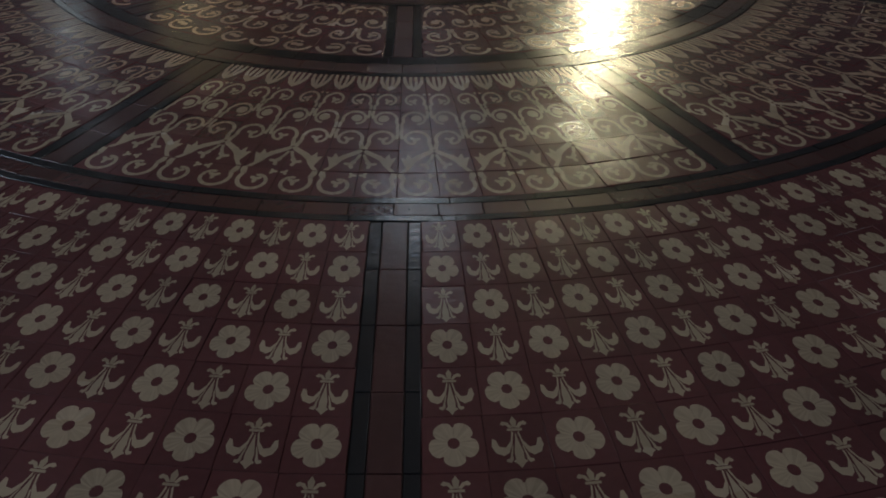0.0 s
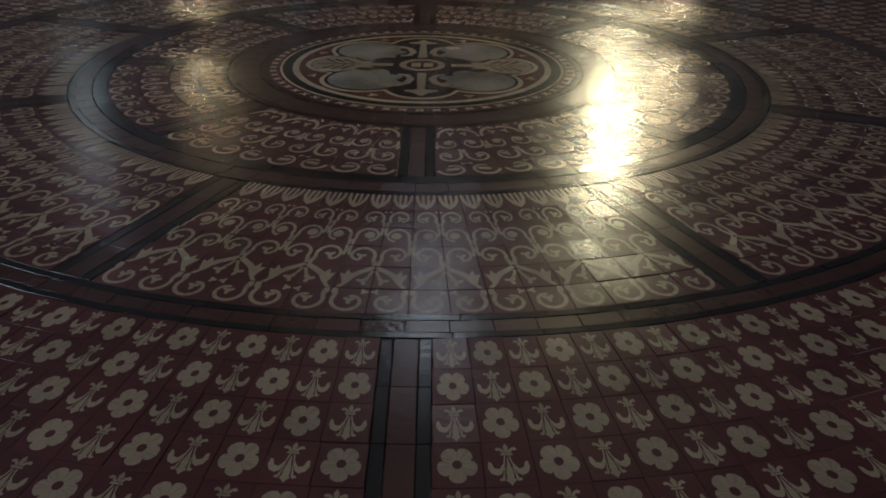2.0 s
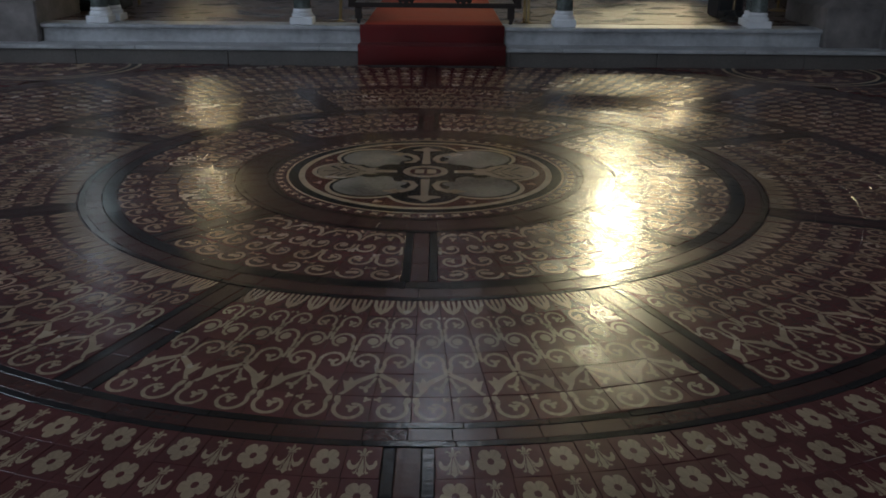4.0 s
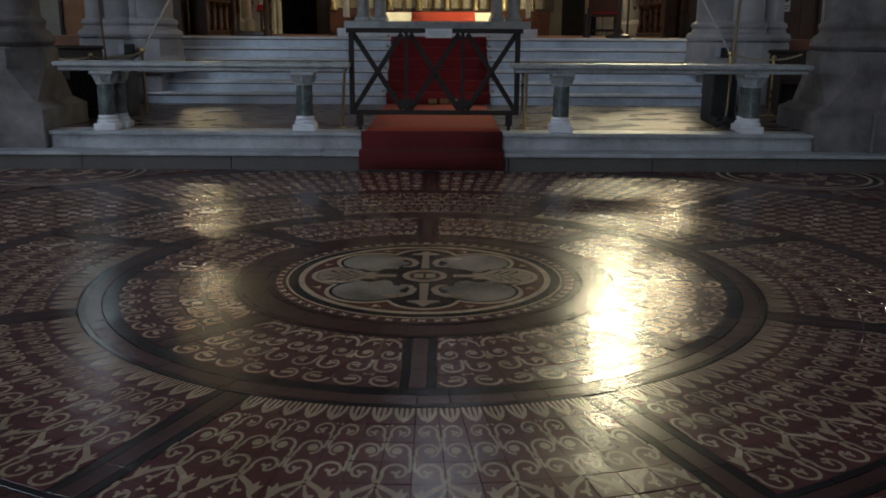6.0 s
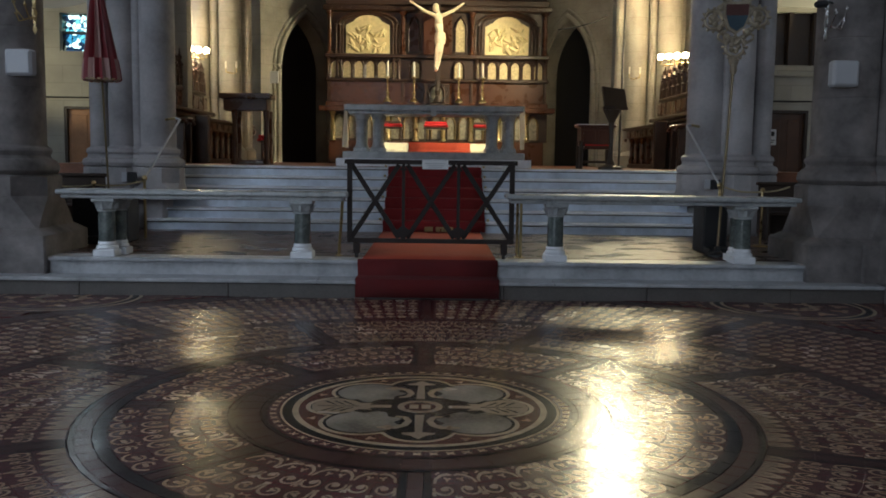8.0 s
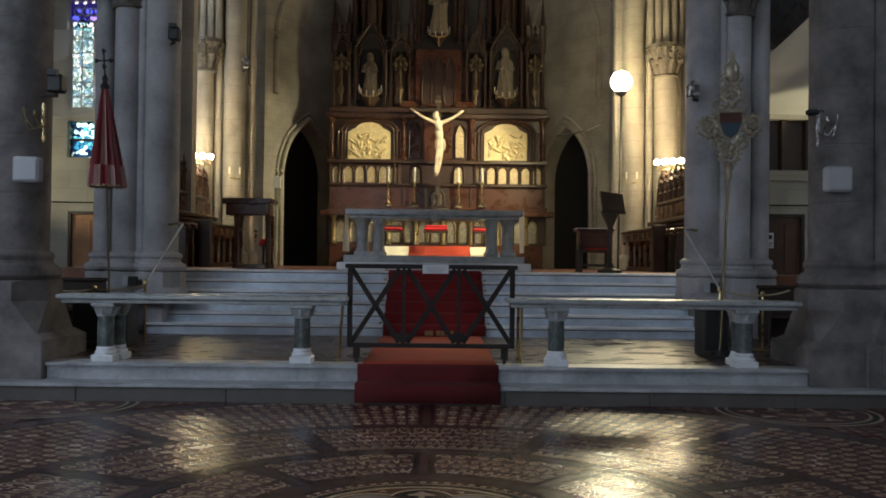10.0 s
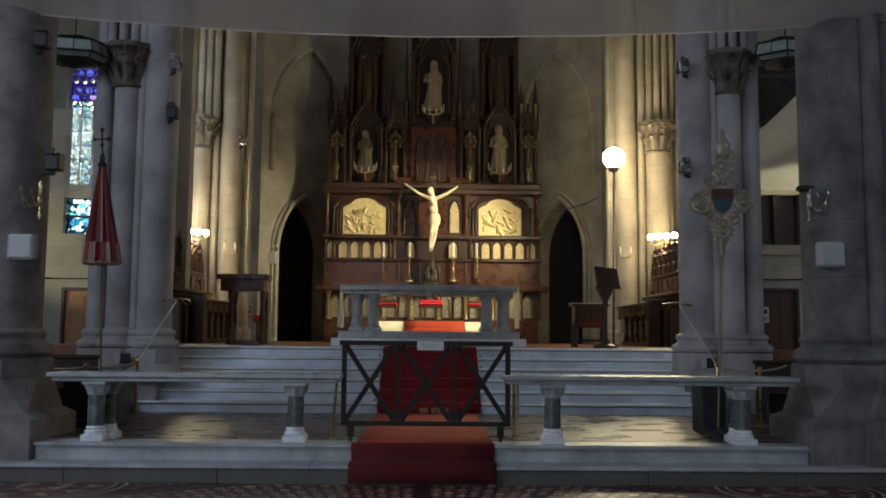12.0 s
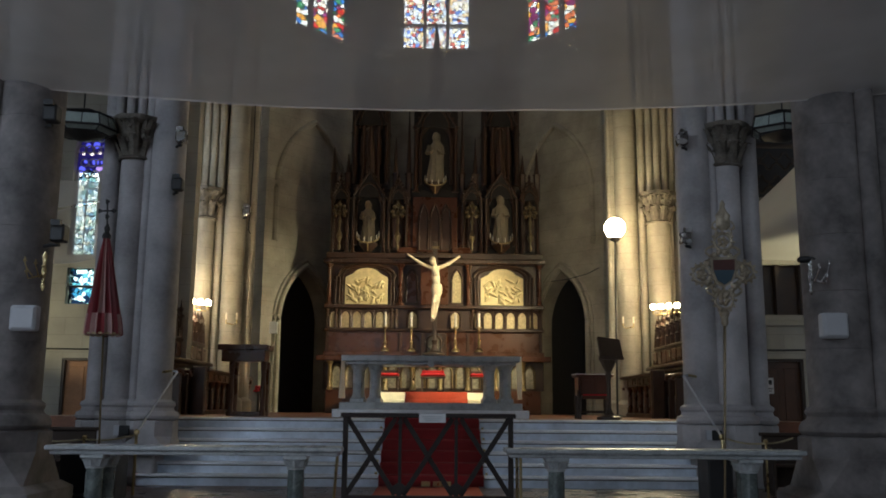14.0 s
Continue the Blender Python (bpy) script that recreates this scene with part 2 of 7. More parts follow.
def spandrels(bm, arch, x0, x1, top, y0, y1):
    """Fills the corners between an arch's curve and the square head of its hole."""
    curve = arch[1:-1]
    half = len(curve) // 2
    prism(bm, [(x1, top)] + [(x1, curve[0][1])] + curve[1:half + 1] + [(curve[half][0], top)], y0, y1)
    prism(bm, [(x0, top), (curve[half][0], top)] + curve[half:-1] + [(x0, curve[-1][1])], y0, y1)
    return bm


def structure(ob, label, category="structure"):
    return tagged(ob, label, category, kind="structure")


# ---------------------------------------------------------------- shell of the church
MID = 5.803            # the medallion's middle, ahead of the first eye
Z1, Z2, Z3 = 0.205, 0.41, 1.48   # first step, rail platform, sanctuary floor
MORTAR = material("dirty_brown_mortar", (0.06, 0.035, 0.028), 0.8)


def wall(name, label, *specs, mat=None):
    return structure(part(name, boxes(*specs), mat or WALL, soft=False), label, "wall")


floor = structure(part("floor", boxes((-14, 14, -13, 10.6, -0.3, -0.012)), MORTAR, soft=False), "patterned encaustic tile floor of the crossing, polished", "floor")
# Unseen walls and roof slab added to shut out the sky.
wall("wall_south", "plain unseen wall closing the rear of the nave", (-14, 14, -13.4, -13, 0, 16))
wall("wall_west", "plain unseen wall closing the transept", (-14.4, -14, -13.4, 22, 0, 16))
wall("wall_east", "plain unseen wall closing the transept", (14, 14.4, -13.4, 20, 0, 16))
structure(part("ceiling", boxes((-14.4, 14.4, -13.4, 24.5, 16, 16.3)), STONE, soft=False), "flat unseen slab closing the roof above the nets", "ceiling")

# The choir's roof slab and the wall up to it are unseen too.
structure(part("choir_vault", boxes((-9, 9, 24.5, 34, 19.0, 19.3)), STONE, soft=False), "flat unseen slab closing the roof of the choir", "ceiling")
wall("wall_clerestory", "unseen wall closing the step between the roof slabs", (-14.4, 14.4, 24.2, 24.5, 16.3, 19.3))

# steps and raised floors
step_1 = structure(new("step_1"), "first chancel step, grey marble over a dark stone riser", "step")
for cuts, z0, z1, y, mat, name in (((-5.42, -4.1, -2.35, -0.85, 0.9, 2.6, 4.3, 5.42), -0.02, Z1 - 0.045, 10.49, PLINTH, "riser_stone"), ((-5.42, -3.4, -1.3, 1.5, 3.6, 5.42), Z1 - 0.045, Z1, 10.46, GREY_STEP, "tread_slab")):
    for a, b in zip(cuts, cuts[1:]):
        part(name, boxes((a + 0.002, b - 0.002, y + random.uniform(-0.004, 0.004), 10.9, z0, z1 + (random.uniform(-0.002, 0.002) if y < 10.48 else 0)), bevel=0.008), mat, step_1)
structure(part("step_2", boxes((-4.62, 4.62, 10.79, 11.2, Z2 - 0.05, Z2), bevel=0.012), GREY_STEP), "worn grey marble second chancel step, toned down, with a rounded nosing", "step")
structure(part("step_2_riser", boxes((-4.62, 4.62, 10.84, 11.2, Z1, Z2 - 0.05)), GREY_STEP), "worn grey marble riser of the second chancel step, toned down", "step")
platform = structure(part("platform", boxes((-14, 14, 11.2, 15.05, 0, Z2 - 0.002)), DECK, soft=False), "brown worn floor of the rail platform", "floor")
for k in range(6):
    z0, z1 = Z2 + k * (Z3 - Z2) / 6, Z2 + (k + 1) * (Z3 - Z2) / 6
    y = 15.03 + 0.325 * k
    flight = structure(new("flight_step"), "broad white marble step up to the sanctuary", "step")
    part("riser", boxes((-4.75, 4.95, y + 0.015, y + 0.7, z0 - 0.02, z1 - 0.058)), RISER_MARBLE, flight)
    # Dark strip put in as the shade below each nosing.
    part("joint", boxes((-4.75, 4.95, y + 0.02, y + 0.7, z1 - 0.058, z1 - 0.04)), PLINTH, flight, "dark strip for the shade under the nosing")
    cuts = [-4.79, *[random.uniform(a - 0.3, a + 0.3) for a in (-2.9, -1.2, 1.6, 3.3)], 4.99]
    for a, b in zip(cuts, cuts[1:]):
        part("tread_slab", boxes((a + 0.002, b - 0.002, y - 0.035, y + 0.7, z1 - 0.04, z1 + random.uniform(-0.002, 0.002)), bevel=0.012), MARBLE, flight)
structure(part("sanctuary_floor", boxes((-7.4, 7.4, 16.9, 33, 0, Z3 - 0.004)), RED_BOARDS, soft=False), "reddish wooden sanctuary floor", "floor")
structure(part("aisle_floor_left", boxes((-14, -7.4, 15.05, 24, 0, Z2 - 0.01), (-7.4, -5.0, 15.05, 16.9, 0, Z2 - 0.01)), PLINTH, soft=False), "dark stone floor of the side aisle", "floor")
structure(part("aisle_floor_right", boxes((7.4, 14, 15.05, 24, 0, Z2 - 0.01), (5.0, 7.4, 15.05, 16.9, 0, Z2 - 0.01)), PLINTH, soft=False), "dark stone floor of the side aisle", "floor")

# ---------------------------------------------------------------- stained glass
def glass(name, cells, tones):
    """Leaded stained glass: cells of colour that let the daylight through, with dark lead between."""
    m = bpy.data.materials.new(name)
    m.use_nodes = True
    nt = m.node_tree
    n, l = nt.nodes, nt.links
    geo = n.new("ShaderNodeNewGeometry")
    flat = n.new("ShaderNodeMapping")
    flat.inputs["Scale"].default_value = (1, 0.05, 1)
    l.new(geo.outputs["Position"], flat.inputs["Vector"])
    cell = n.new("ShaderNodeTexVoronoi")
    cell.inputs["Scale"].default_value = cells
    edge = n.new("ShaderNodeTexVoronoi")
    edge.feature = "DISTANCE_TO_EDGE"
    edge.inputs["Scale"].default_value = cells
    for t in (cell, edge):
        l.new(flat.outputs[0], t.inputs["Vector"])
    sep = n.new("ShaderNodeSeparateColor")
    l.new(cell.outputs["Color"], sep.inputs[0])
    ramp = n.new("ShaderNodeValToRGB")
    ramp.color_ramp.interpolation = "CONSTANT"
    for k, c in enumerate(tones):
        e = ramp.color_ramp.elements[k] if k < 2 else ramp.color_ramp.elements.new(k / len(tones))
        e.position, e.color = k / len(tones), (*c, 1)
    l.new(sep.outputs[0], ramp.inputs[0])
    lead = n.new("ShaderNodeMath")
    lead.operation = "GREATER_THAN"
    lead.inputs[1].default_value = 0.035
    l.new(edge.outputs["Distance"], lead.inputs[0])
    mix = n.new("ShaderNodeMix")
    mix.data_type = "RGBA"
    mix.inputs[6].default_value = (0.01, 0.01, 0.01, 1)
    l.new(lead.outputs[0], mix.inputs[0])
    l.new(ramp.outputs[0], mix.inputs[7])
    clear = n.new("ShaderNodeBsdfTransparent")
    l.new(mix.outputs[2], clear.inputs[0])
    gloss = n.new("ShaderNodeBsdfGlossy")
    gloss.inputs["Roughness"].default_value = 0.15
    both = n.new("ShaderNodeMixShader")
    both.inputs[0].default_value = 0.06
    l.new(clear.outputs[0], both.inputs[1])
    l.new(gloss.outputs[0], both.inputs[2])
    l.new(both.outputs[0], n["Material Output"].inputs["Surface"])
    n.remove(n["Principled BSDF"])
    return m


RICH = [(0.75, 0.10, 0.06), (0.95, 0.9, 0.8), (0.15, 0.4, 0.7), (0.9, 0.6, 0.2), (0.5, 0.12, 0.35), (0.95, 0.95, 0.9), (0.2, 0.5, 0.3), (0.85, 0.4, 0.2)]
LANCET = [(0.75, 0.82, 0.82), (0.50, 0.62, 0.65), (0.8, 0.8, 0.7), (0.35, 0.5, 0.48), (0.35, 0.5, 0.58), (0.9, 0.92, 0.88), (0.6, 0.68, 0.62)]
BLUE = [(0.15, 0.12, 0.8), (0.5, 0.3, 0.9), (0.9, 0.85, 1.0), (0.2, 0.3, 0.9), (0.08, 0.05, 0.5)]
CYAN = [(0.30, 0.58, 0.62), (0.7, 0.85, 0.85), (0.16, 0.40, 0.50), (0.85, 0.95, 0.9), (0.05, 0.12, 0.2)]
PALE = [(0.95, 0.97, 1.0), (0.85, 0.93, 1.0), (1.0, 0.95, 0.8), (0.8, 0.35, 0.3), (0.35, 0.5, 0.8), (1, 1, 1), (0.9, 0.75, 0.5)]
LANCET_GLASS = glass("grisaille_lancet_glass", 11.0, LANCET)
RICH_GLASS, PALE_GLASS = glass("rich_stained_glass", 5.0, RICH), glass("pale_stained_glass", 8.0, PALE)
BLUE_GLASS, CYAN_GLASS = glass("blue_rose_glass", 4.0, BLUE), glass("cyan_grisaille_glass", 9.0, CYAN)


# ---------------------------------------------------------------- piers
def pedestal(bm, cx, cy, levels):
    """A block whose plan goes from square to eight-sided: (height, half width, corner cut) for each level."""
    rings = []
    for z, a, c in levels:
        d = a - c
        rings.append([bm.verts.new((cx + x, cy + y, z)) for x, y in ((a, -d), (a, d), (d, a), (-d, a), (-a, d), (-a, -d), (-d, -a), (d, -a))])
    for p, q in zip(rings, rings[1:]):
        for k in range(8):
            bm.faces.new((p[k], p[(k + 1) % 8], q[(k + 1) % 8], q[k]))
    bm.faces.new(rings[0][::-1])
    bm.faces.new(rings[-1])
    return bm


def near_pier(s):
    p = thing("pillar", "massive grey stone compound pier on a moulded base beside the rail", "pillar", (s * 5.27, 11.4, Z1), kind="structure")
    for k, (cx, cy, r, up) in enumerate(((5.27, 11.4, 0.42, 0), (5.98, 11.62, 0.40, 0.012), (5.62, 11.06, 0.12, 0.006))):
        cx = s * cx
        w = r + 0.12
        part("plinth_block", pedestal(bmesh.new(), cx, cy, [(Z1 - 0.2 + 0.004 * k, w + 0.14, 0.02), (0.40 + up, w + 0.14, 0.02), (0.405 + up, w + 0.137, 0.02), (0.66 + up, w + 0.137, 0.02), (0.74 + up, w + 0.02, 0.02)]), PIER_STONE, p)
        part("plinth", pedestal(bmesh.new(), cx, cy, [(0.735 + up, w + 0.005, 0.015), (1.12 + up, w, 0.57 * w), (1.125 + up, w - 0.004, 0.58 * w), (1.36 + up, w - 0.004, 0.58 * w), (1.385 + up, w - 0.03, 0.57 * w)]), PIER_STONE, p)
        part("base_moulding", lathe(bmesh.new(), [(r + 0.07, 1.38), (r + 0.11, 1.40), (r + 0.14, 1.44), (r + 0.135, 1.50), (r + 0.10, 1.555), (r + 0.05, 1.585), (r + 0.035, 1.62), (r + 0.05, 1.65), (r + 0.06, 1.68), (r + 0.05, 1.71), (r + 0.01, 1.735), (r, 1.75)], cx, cy, 32, z=up), PIER_STONE, p)
        bm = bmesh.new()
        z = 1.735
        while z < 15.6:
            h = 0.72 if k < 2 else 1.6
            lathe(bm, [(r - 0.006, z + up), (r, z + 0.008 + up), (r, z + h - 0.006 + up), (r - 0.006, z + h + up)], cx, cy, 28)
            z += h
        part("shaft", bm, PIER_STONE, p)
    part("front_block", pedestal(bmesh.new(), s * 6.05, 11.0, [(0.0, 0.62, 0.02), (0.38, 0.62, 0.02), (0.385, 0.615, 0.02), (0.70, 0.615, 0.02), (0.78, 0.5, 0.02)]), PIER_STONE, p)
    return p


near_pier(-1)
near_pier(1)


def leaf_ring(bm, cx, cy, r, z, h, n, lean=0.5):
    """Curled leaves round a capital's bell."""
    for k in range(n):
        a = math.tau * k / n
        out, side = Vector((math.cos(a), math.sin(a), 0)), Vector((-math.sin(a), math.cos(a), 0))
        w = 0.8 * math.pi * r / n
        rows = []
        for t, o, ww in ((0, 0.0, 1), (0.35, 0.12, 1.1), (0.7, 0.30, 1.0), (0.95, 0.55, 0.7), (0.85, 0.75, 0.35)):
            c = Vector((cx, cy, z + h * t)) + out * (r + o * h * lean)
            rows.append([bm.verts.new(c - side * w * ww), bm.verts.new(c + out * 0.03), bm.verts.new(c + side * w * ww)])
        for p, q in zip(rows, rows[1:]):
            for j in (0, 1):
                bm.faces.new((p[j], p[j + 1], q[j + 1], q[j]))
    return bm


def capital(parent, cx, cy, r, z0, z1, mat):
    h = z1 - z0
    part("capital_bell", lathe(bmesh.new(), [(r + 0.05, z0 - 0.06), (r + 0.07, z0 - 0.03), (r + 0.03, z0), (r + 0.02, z0 + h * 0.3), (r * 1.45, z0 + h * 0.8), (r * 1.6, z0 + h * 0.82)], cx, cy, 20), mat, parent)
    bm = bmesh.new()
    leaf_ring(bm, cx, cy, r * 1.02, z0, h * 0.5, 9, 0.9)
    leaf_ring(bm, cx, cy, r * 1.15, z0 + h * 0.34, h * 0.56, 9, 1.0)
    leaf_ring(bm, cx, cy, r * 1.35, z0 + h * 0.5, h * 0.36, 14, 0.8)
    for k in range(46):   # small knobs of carved foliage
        a, up = math.tau * k * 0.381966, 0.12 + 0.72 * (k / 46)
        out = r * (1.1 + 0.62 * up + 0.12 * math.sin(k * 5.1))
        bmesh.ops.create_icosphere(bm, subdivisions=1, radius=r * (0.12 + 0.06 * math.sin(k * 2.3)), matrix=Matrix.Translation((cx + out * math.cos(a), cy + out * math.sin(a), z0 + h * up)))
    for k in range(18):   # curled leaf tips
        a = math.tau * (k + 0.5 * (k % 2)) / 18
        out, up = (r * 1.42, 0.46) if k % 2 else (r * 1.72, 0.80)
        bmesh.ops.create_icosphere(bm, subdivisions=1, radius=r * 0.24, matrix=Matrix.Translation((cx + out * math.cos(a), cy + out * math.sin(a), z0 + h * up)))
    part("capital_leaves", bm, mat, parent, "carved stone foliage")
    part("abacus", lathe(bmesh.new(), [(r * 1.6, z1 - h * 0.18), (r * 1.85, z1 - h * 0.12), (r * 1.9, z1), (r * 1.5, z1 + 0.02)], cx, cy, 8, phase=math.pi / 8), mat, parent)


def ribs(parent, cx, cy, z0, z1, n, spread, r, mat):
    """Slim arch mouldings that rise from a capital."""
    for k in range(n):
        x = cx + spread * (k / (n - 1) - 0.5)
        part("arch_rib", lathe(bmesh.new(), [(r, z0), (r, z1)], x, cy - 0.06 * math.sin(math.pi * k / (n - 1)), 10), mat, parent)


def choir_pier(s):
    p = thing("pillar", "clustered grey stone pier with a leaf capital beside the steps", "pillar", (s * 4.95, 15.7, Z2), kind="structure")
    part("core", boxes((min(s * 4.72, s * 5.75), max(s * 4.72, s * 5.75), 15.55, 16.5, 1.3, 15.9), bevel=0.04), STONE, p)
    part("plinth_block", boxes((min(s * 4.5, s * 5.6), max(s * 4.5, s * 5.6), 15.14, 16.5, Z2, 0.92), bevel=0.03), STONE, p)
    part("plinth_core", boxes((min(s * 4.55, s * 5.66), max(s * 4.55, s * 5.66), 15.3, 16.5, 0.92, 1.44), bevel=0.02), STONE, p)
    for cx, cy, r, top in ((4.66, 15.42, 0.30, 15.9), (5.22, 15.36, 0.235, 5.97), (5.66, 15.5, 0.17, 15.9), (4.95, 15.30, 0.09, 15.9)):
        w = r + 0.10
        part("plinth", pedestal(bmesh.new(), s * cx, cy, [(0.91, w + 0.02, 0.02), (1.0, w, 0.02), (1.18, w, 0.57 * w), (1.43, w, 0.57 * w), (1.45, w - 0.03, 0.56 * w)]), STONE, p)
        part("base_moulding", lathe(bmesh.new(), [(r + 0.08, 1.44), (r + 0.13, 1.47), (r + 0.145, 1.52), (r + 0.12, 1.575), (r + 0.06, 1.60), (r + 0.045, 1.65), (r + 0.075, 1.69), (r + 0.065, 1.74), (r + 0.01, 1.77), (r, 1.79)], s * cx, cy, 24), STONE, p)
        bm, z = bmesh.new(), 1.755
        while z < top - 0.02:
            h = min(0.78, top - z)
            lathe(bm, [(r - 0.005, z), (r, z + 0.007), (r, z + h - 0.005), (r - 0.005, z + h)], s * cx, cy, 24)
            z += h
        part("shaft", bm, STONE, p)
    capital(p, s * 5.22, 15.36, 0.235, 5.97, 6.68, CAPITAL_STONE)
    ribs(p, s * 5.22, 15.3, 6.68, 15.9, 4, 0.6, 0.075, STONE)
    return p


choir_pier(-1)
choir_pier(1)


def wall_shafts(s):
    p = thing("pillar", "cream stone wall shafts with a leaf capital above the choir stalls", "pillar", (s * 5.0, 20.6, Z3), kind="structure")
    for cx, cy, r, top in ((5.32, 20.55, 0.26, 6.0), (4.62, 20.75, 0.25, 15.9), (4.98, 20.7, 0.09, 15.9), (4.28, 20.95, 0.08, 15.9)):
        part("shaft", lathe(bmesh.new(), [(r + 0.1, Z3), (r + 0.1, Z3 + 0.3), (r, Z3 + 0.4), (r, top)], s * cx, cy, 24), WALL, p)
    part("core", boxes((min(s * 4.3, s * 5.75), max(s * 4.3, s * 5.75), 20.85, 21.6, Z3, 15.9)), WALL, p)
    capital(p, s * 5.32, 20.55, 0.25, 6.0, 6.68, CAPITAL_STONE)
    ribs(p, s * 5.3, 20.5, 6.68, 15.9, 5, 0.7, 0.08, WALL)
    return p


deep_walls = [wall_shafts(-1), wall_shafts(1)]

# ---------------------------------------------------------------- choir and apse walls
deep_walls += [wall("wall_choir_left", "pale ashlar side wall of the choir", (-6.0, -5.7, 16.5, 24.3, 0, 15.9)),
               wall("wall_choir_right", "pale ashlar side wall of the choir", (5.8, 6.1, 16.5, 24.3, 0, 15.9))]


def apse_face(s):
    """The slanted side of the apse, with a dark doorway, a blind arch and a window; built flat, then turned into place."""
    length = math.hypot(2.25, 2.4)
    turn = math.degrees(math.atan2(2.4, 2.25))
    at = pose(0.06 + s * 4.66, 24.2, 0, 0, 0, turn if s < 0 else 180 - turn)
    f = structure(new("apse_wall_left" if s < 0 else "apse_wall_right"), "pale ashlar apse wall with a pointed doorway", "wall")
    f.matrix_basis = at
    y0, y1 = (0.0, 0.55) if s < 0 else (-0.55, 0.0)
    front = y0 if s < 0 else y1
    face = -1 if s < 0 else 1
    arch = pointed(0.66, 2.32, Z3, 4.0, 1.5, 10)
    high = pointed(0.80, 3.10, 13.0, 14.6, 1.2, 8)
    bm = bmesh.new()
    pierced(bm, 0, length + 0.05, 0, 15.9, y0, y1, [(0.66, 2.32, Z3, 5.5), (0.80, 3.10, 12.72, 15.8)])
    spandrels(bm, arch, 0.66, 2.32, 5.5, y0, y1)
    spandrels(bm, high, 0.80, 3.10, 15.8, y0, y1)
    part("wall", bm, WALL, f, at=at, soft=False)
    for r, out, inset in ((0.075, 0.10, 0.05), (0.05, 0.24, 0.02)):
        line = pointed(0.66 - out, 2.32 + out, Z3, 4.0, 1.5 + out * 1.2, 14)
        part("arch_moulding", tube(bmesh.new(), [at @ Vector((x, front + face * inset, z)) for x, z in line], r, 8), WALL, f)
    line = pointed(0.35, 2.95, 6.2, 7.7, 2.2, 14)
    part("blind_arch", tube(bmesh.new(), [at @ Vector((x, front, z)) for x, z in line], 0.09, 8), WALL, f)
    # A black sheet closes the doorway in place of the dark beyond.
    part("door_recess", boxes((0.5, 2.5, min(y1, y0) if s > 0 else y1, y1 + 0.05 if s < 0 else y0 + 0.05, Z3, 5.7)), BLACK, f, "black sheet for the darkness of the passage", at=at if s < 0 else at @ pose(0, -0.05, 0))
    deep = 0.3 * (-face)
    part("window_glass", prism(bmesh.new(), pointed(0.80, 3.10, 12.72, 14.6, 1.2, 8), front + deep, front + deep - face * 0.02), RICH_GLASS, f, "red and blue stained glass", at=at, soft=False)
    for k in (0, 1, 2, 3):
        x = 0.80 + 2.3 * k / 3
        part("mullion", boxes((x - 0.06, x + 0.06, front + deep - 0.07, front + deep + 0.07, 12.72, 15.6)), STONE, f, at=at)
    part("sill", boxes((0.85, 3.05, min(front, front + face * 0.12), max(front, front + face * 0.12), 12.6, 12.72)), WALL, f, at=at)
    return f


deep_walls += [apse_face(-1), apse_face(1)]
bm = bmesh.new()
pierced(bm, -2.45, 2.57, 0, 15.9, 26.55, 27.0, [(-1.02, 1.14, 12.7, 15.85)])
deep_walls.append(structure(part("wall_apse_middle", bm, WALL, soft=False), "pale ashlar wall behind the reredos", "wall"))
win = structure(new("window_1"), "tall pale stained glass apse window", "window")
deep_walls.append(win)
part("window_glass", boxes((-1.02, 1.14, 26.8, 26.82, 12.7, 15.85)), PALE_GLASS, win, soft=False)
for k in range(4):
    x = -1.02 + 2.16 * k / 3
    part("mullion", boxes((x - 0.055, x + 0.055, 26.7, 26.9, 12.7, 15.85)), STONE, win)
part("transom", boxes((-1.02, 1.14, 26.72, 26.88, 13.55, 13.63)), STONE, win)
part("sill", boxes((-1.2, 1.3, 26.4, 26.8, 12.58, 12.7), bevel=0.02), WALL, win)
# arcaded band under the apse windows
for k in range(13):
    x = -2.2 + 4.5 * k / 12
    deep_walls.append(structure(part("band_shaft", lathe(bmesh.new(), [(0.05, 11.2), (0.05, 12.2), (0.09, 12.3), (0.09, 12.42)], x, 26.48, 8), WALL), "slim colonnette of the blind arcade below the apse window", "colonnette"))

# ---------------------------------------------------------------- end walls of the aisles
bm = bmesh.new()
pierced(bm, -14, -5.95, 0, 15.9, 22.0, 22.4, [(-8.95, -7.75, Z2, 2.8), (-9.0, -8.35, 4.12, 5.02), (-9.05, -7.75, 5.35, 8.7)])
spandrels(bm, pointed(-9.05, -7.75, 5.35, 8.0, 0.7, 8), -9.05, -7.75, 8.7, 22.0, 22.4)
structure(part("wall_aisle_left", bm, PLASTER, soft=False), "grey plastered end wall of the side aisle", "wall")
# The rose's plate and roundels emit by themselves instead of passing daylight.
DEEP_BLUE = glowing("glowing_deep_blue_glass", (0.02, 0.012, 0.16), 0.5)
ROUNDEL_WHITE, ROUNDEL_BLUE, ROUNDEL_VIOLET = glowing("glowing_white_glass", (1.0, 0.86, 0.84), 1.6), glowing("glowing_blue_glass", (0.12, 0.14, 1.0), 1.0), glowing("glowing_violet_glass", (0.55, 0.35, 1.0), 1.0)
w2 = structure(new("window_2"), "bright lancet window with a blue rose in the aisle", "window")
for x0, x1 in ((-8.98, -8.46), (-8.30, -7.80)):
    part("lancet_glass", prism(bmesh.new(), pointed(x0, x1, 5.35, 7.2, 0.38, 6), 22.155, 22.168), LANCET_GLASS, w2, soft=False)
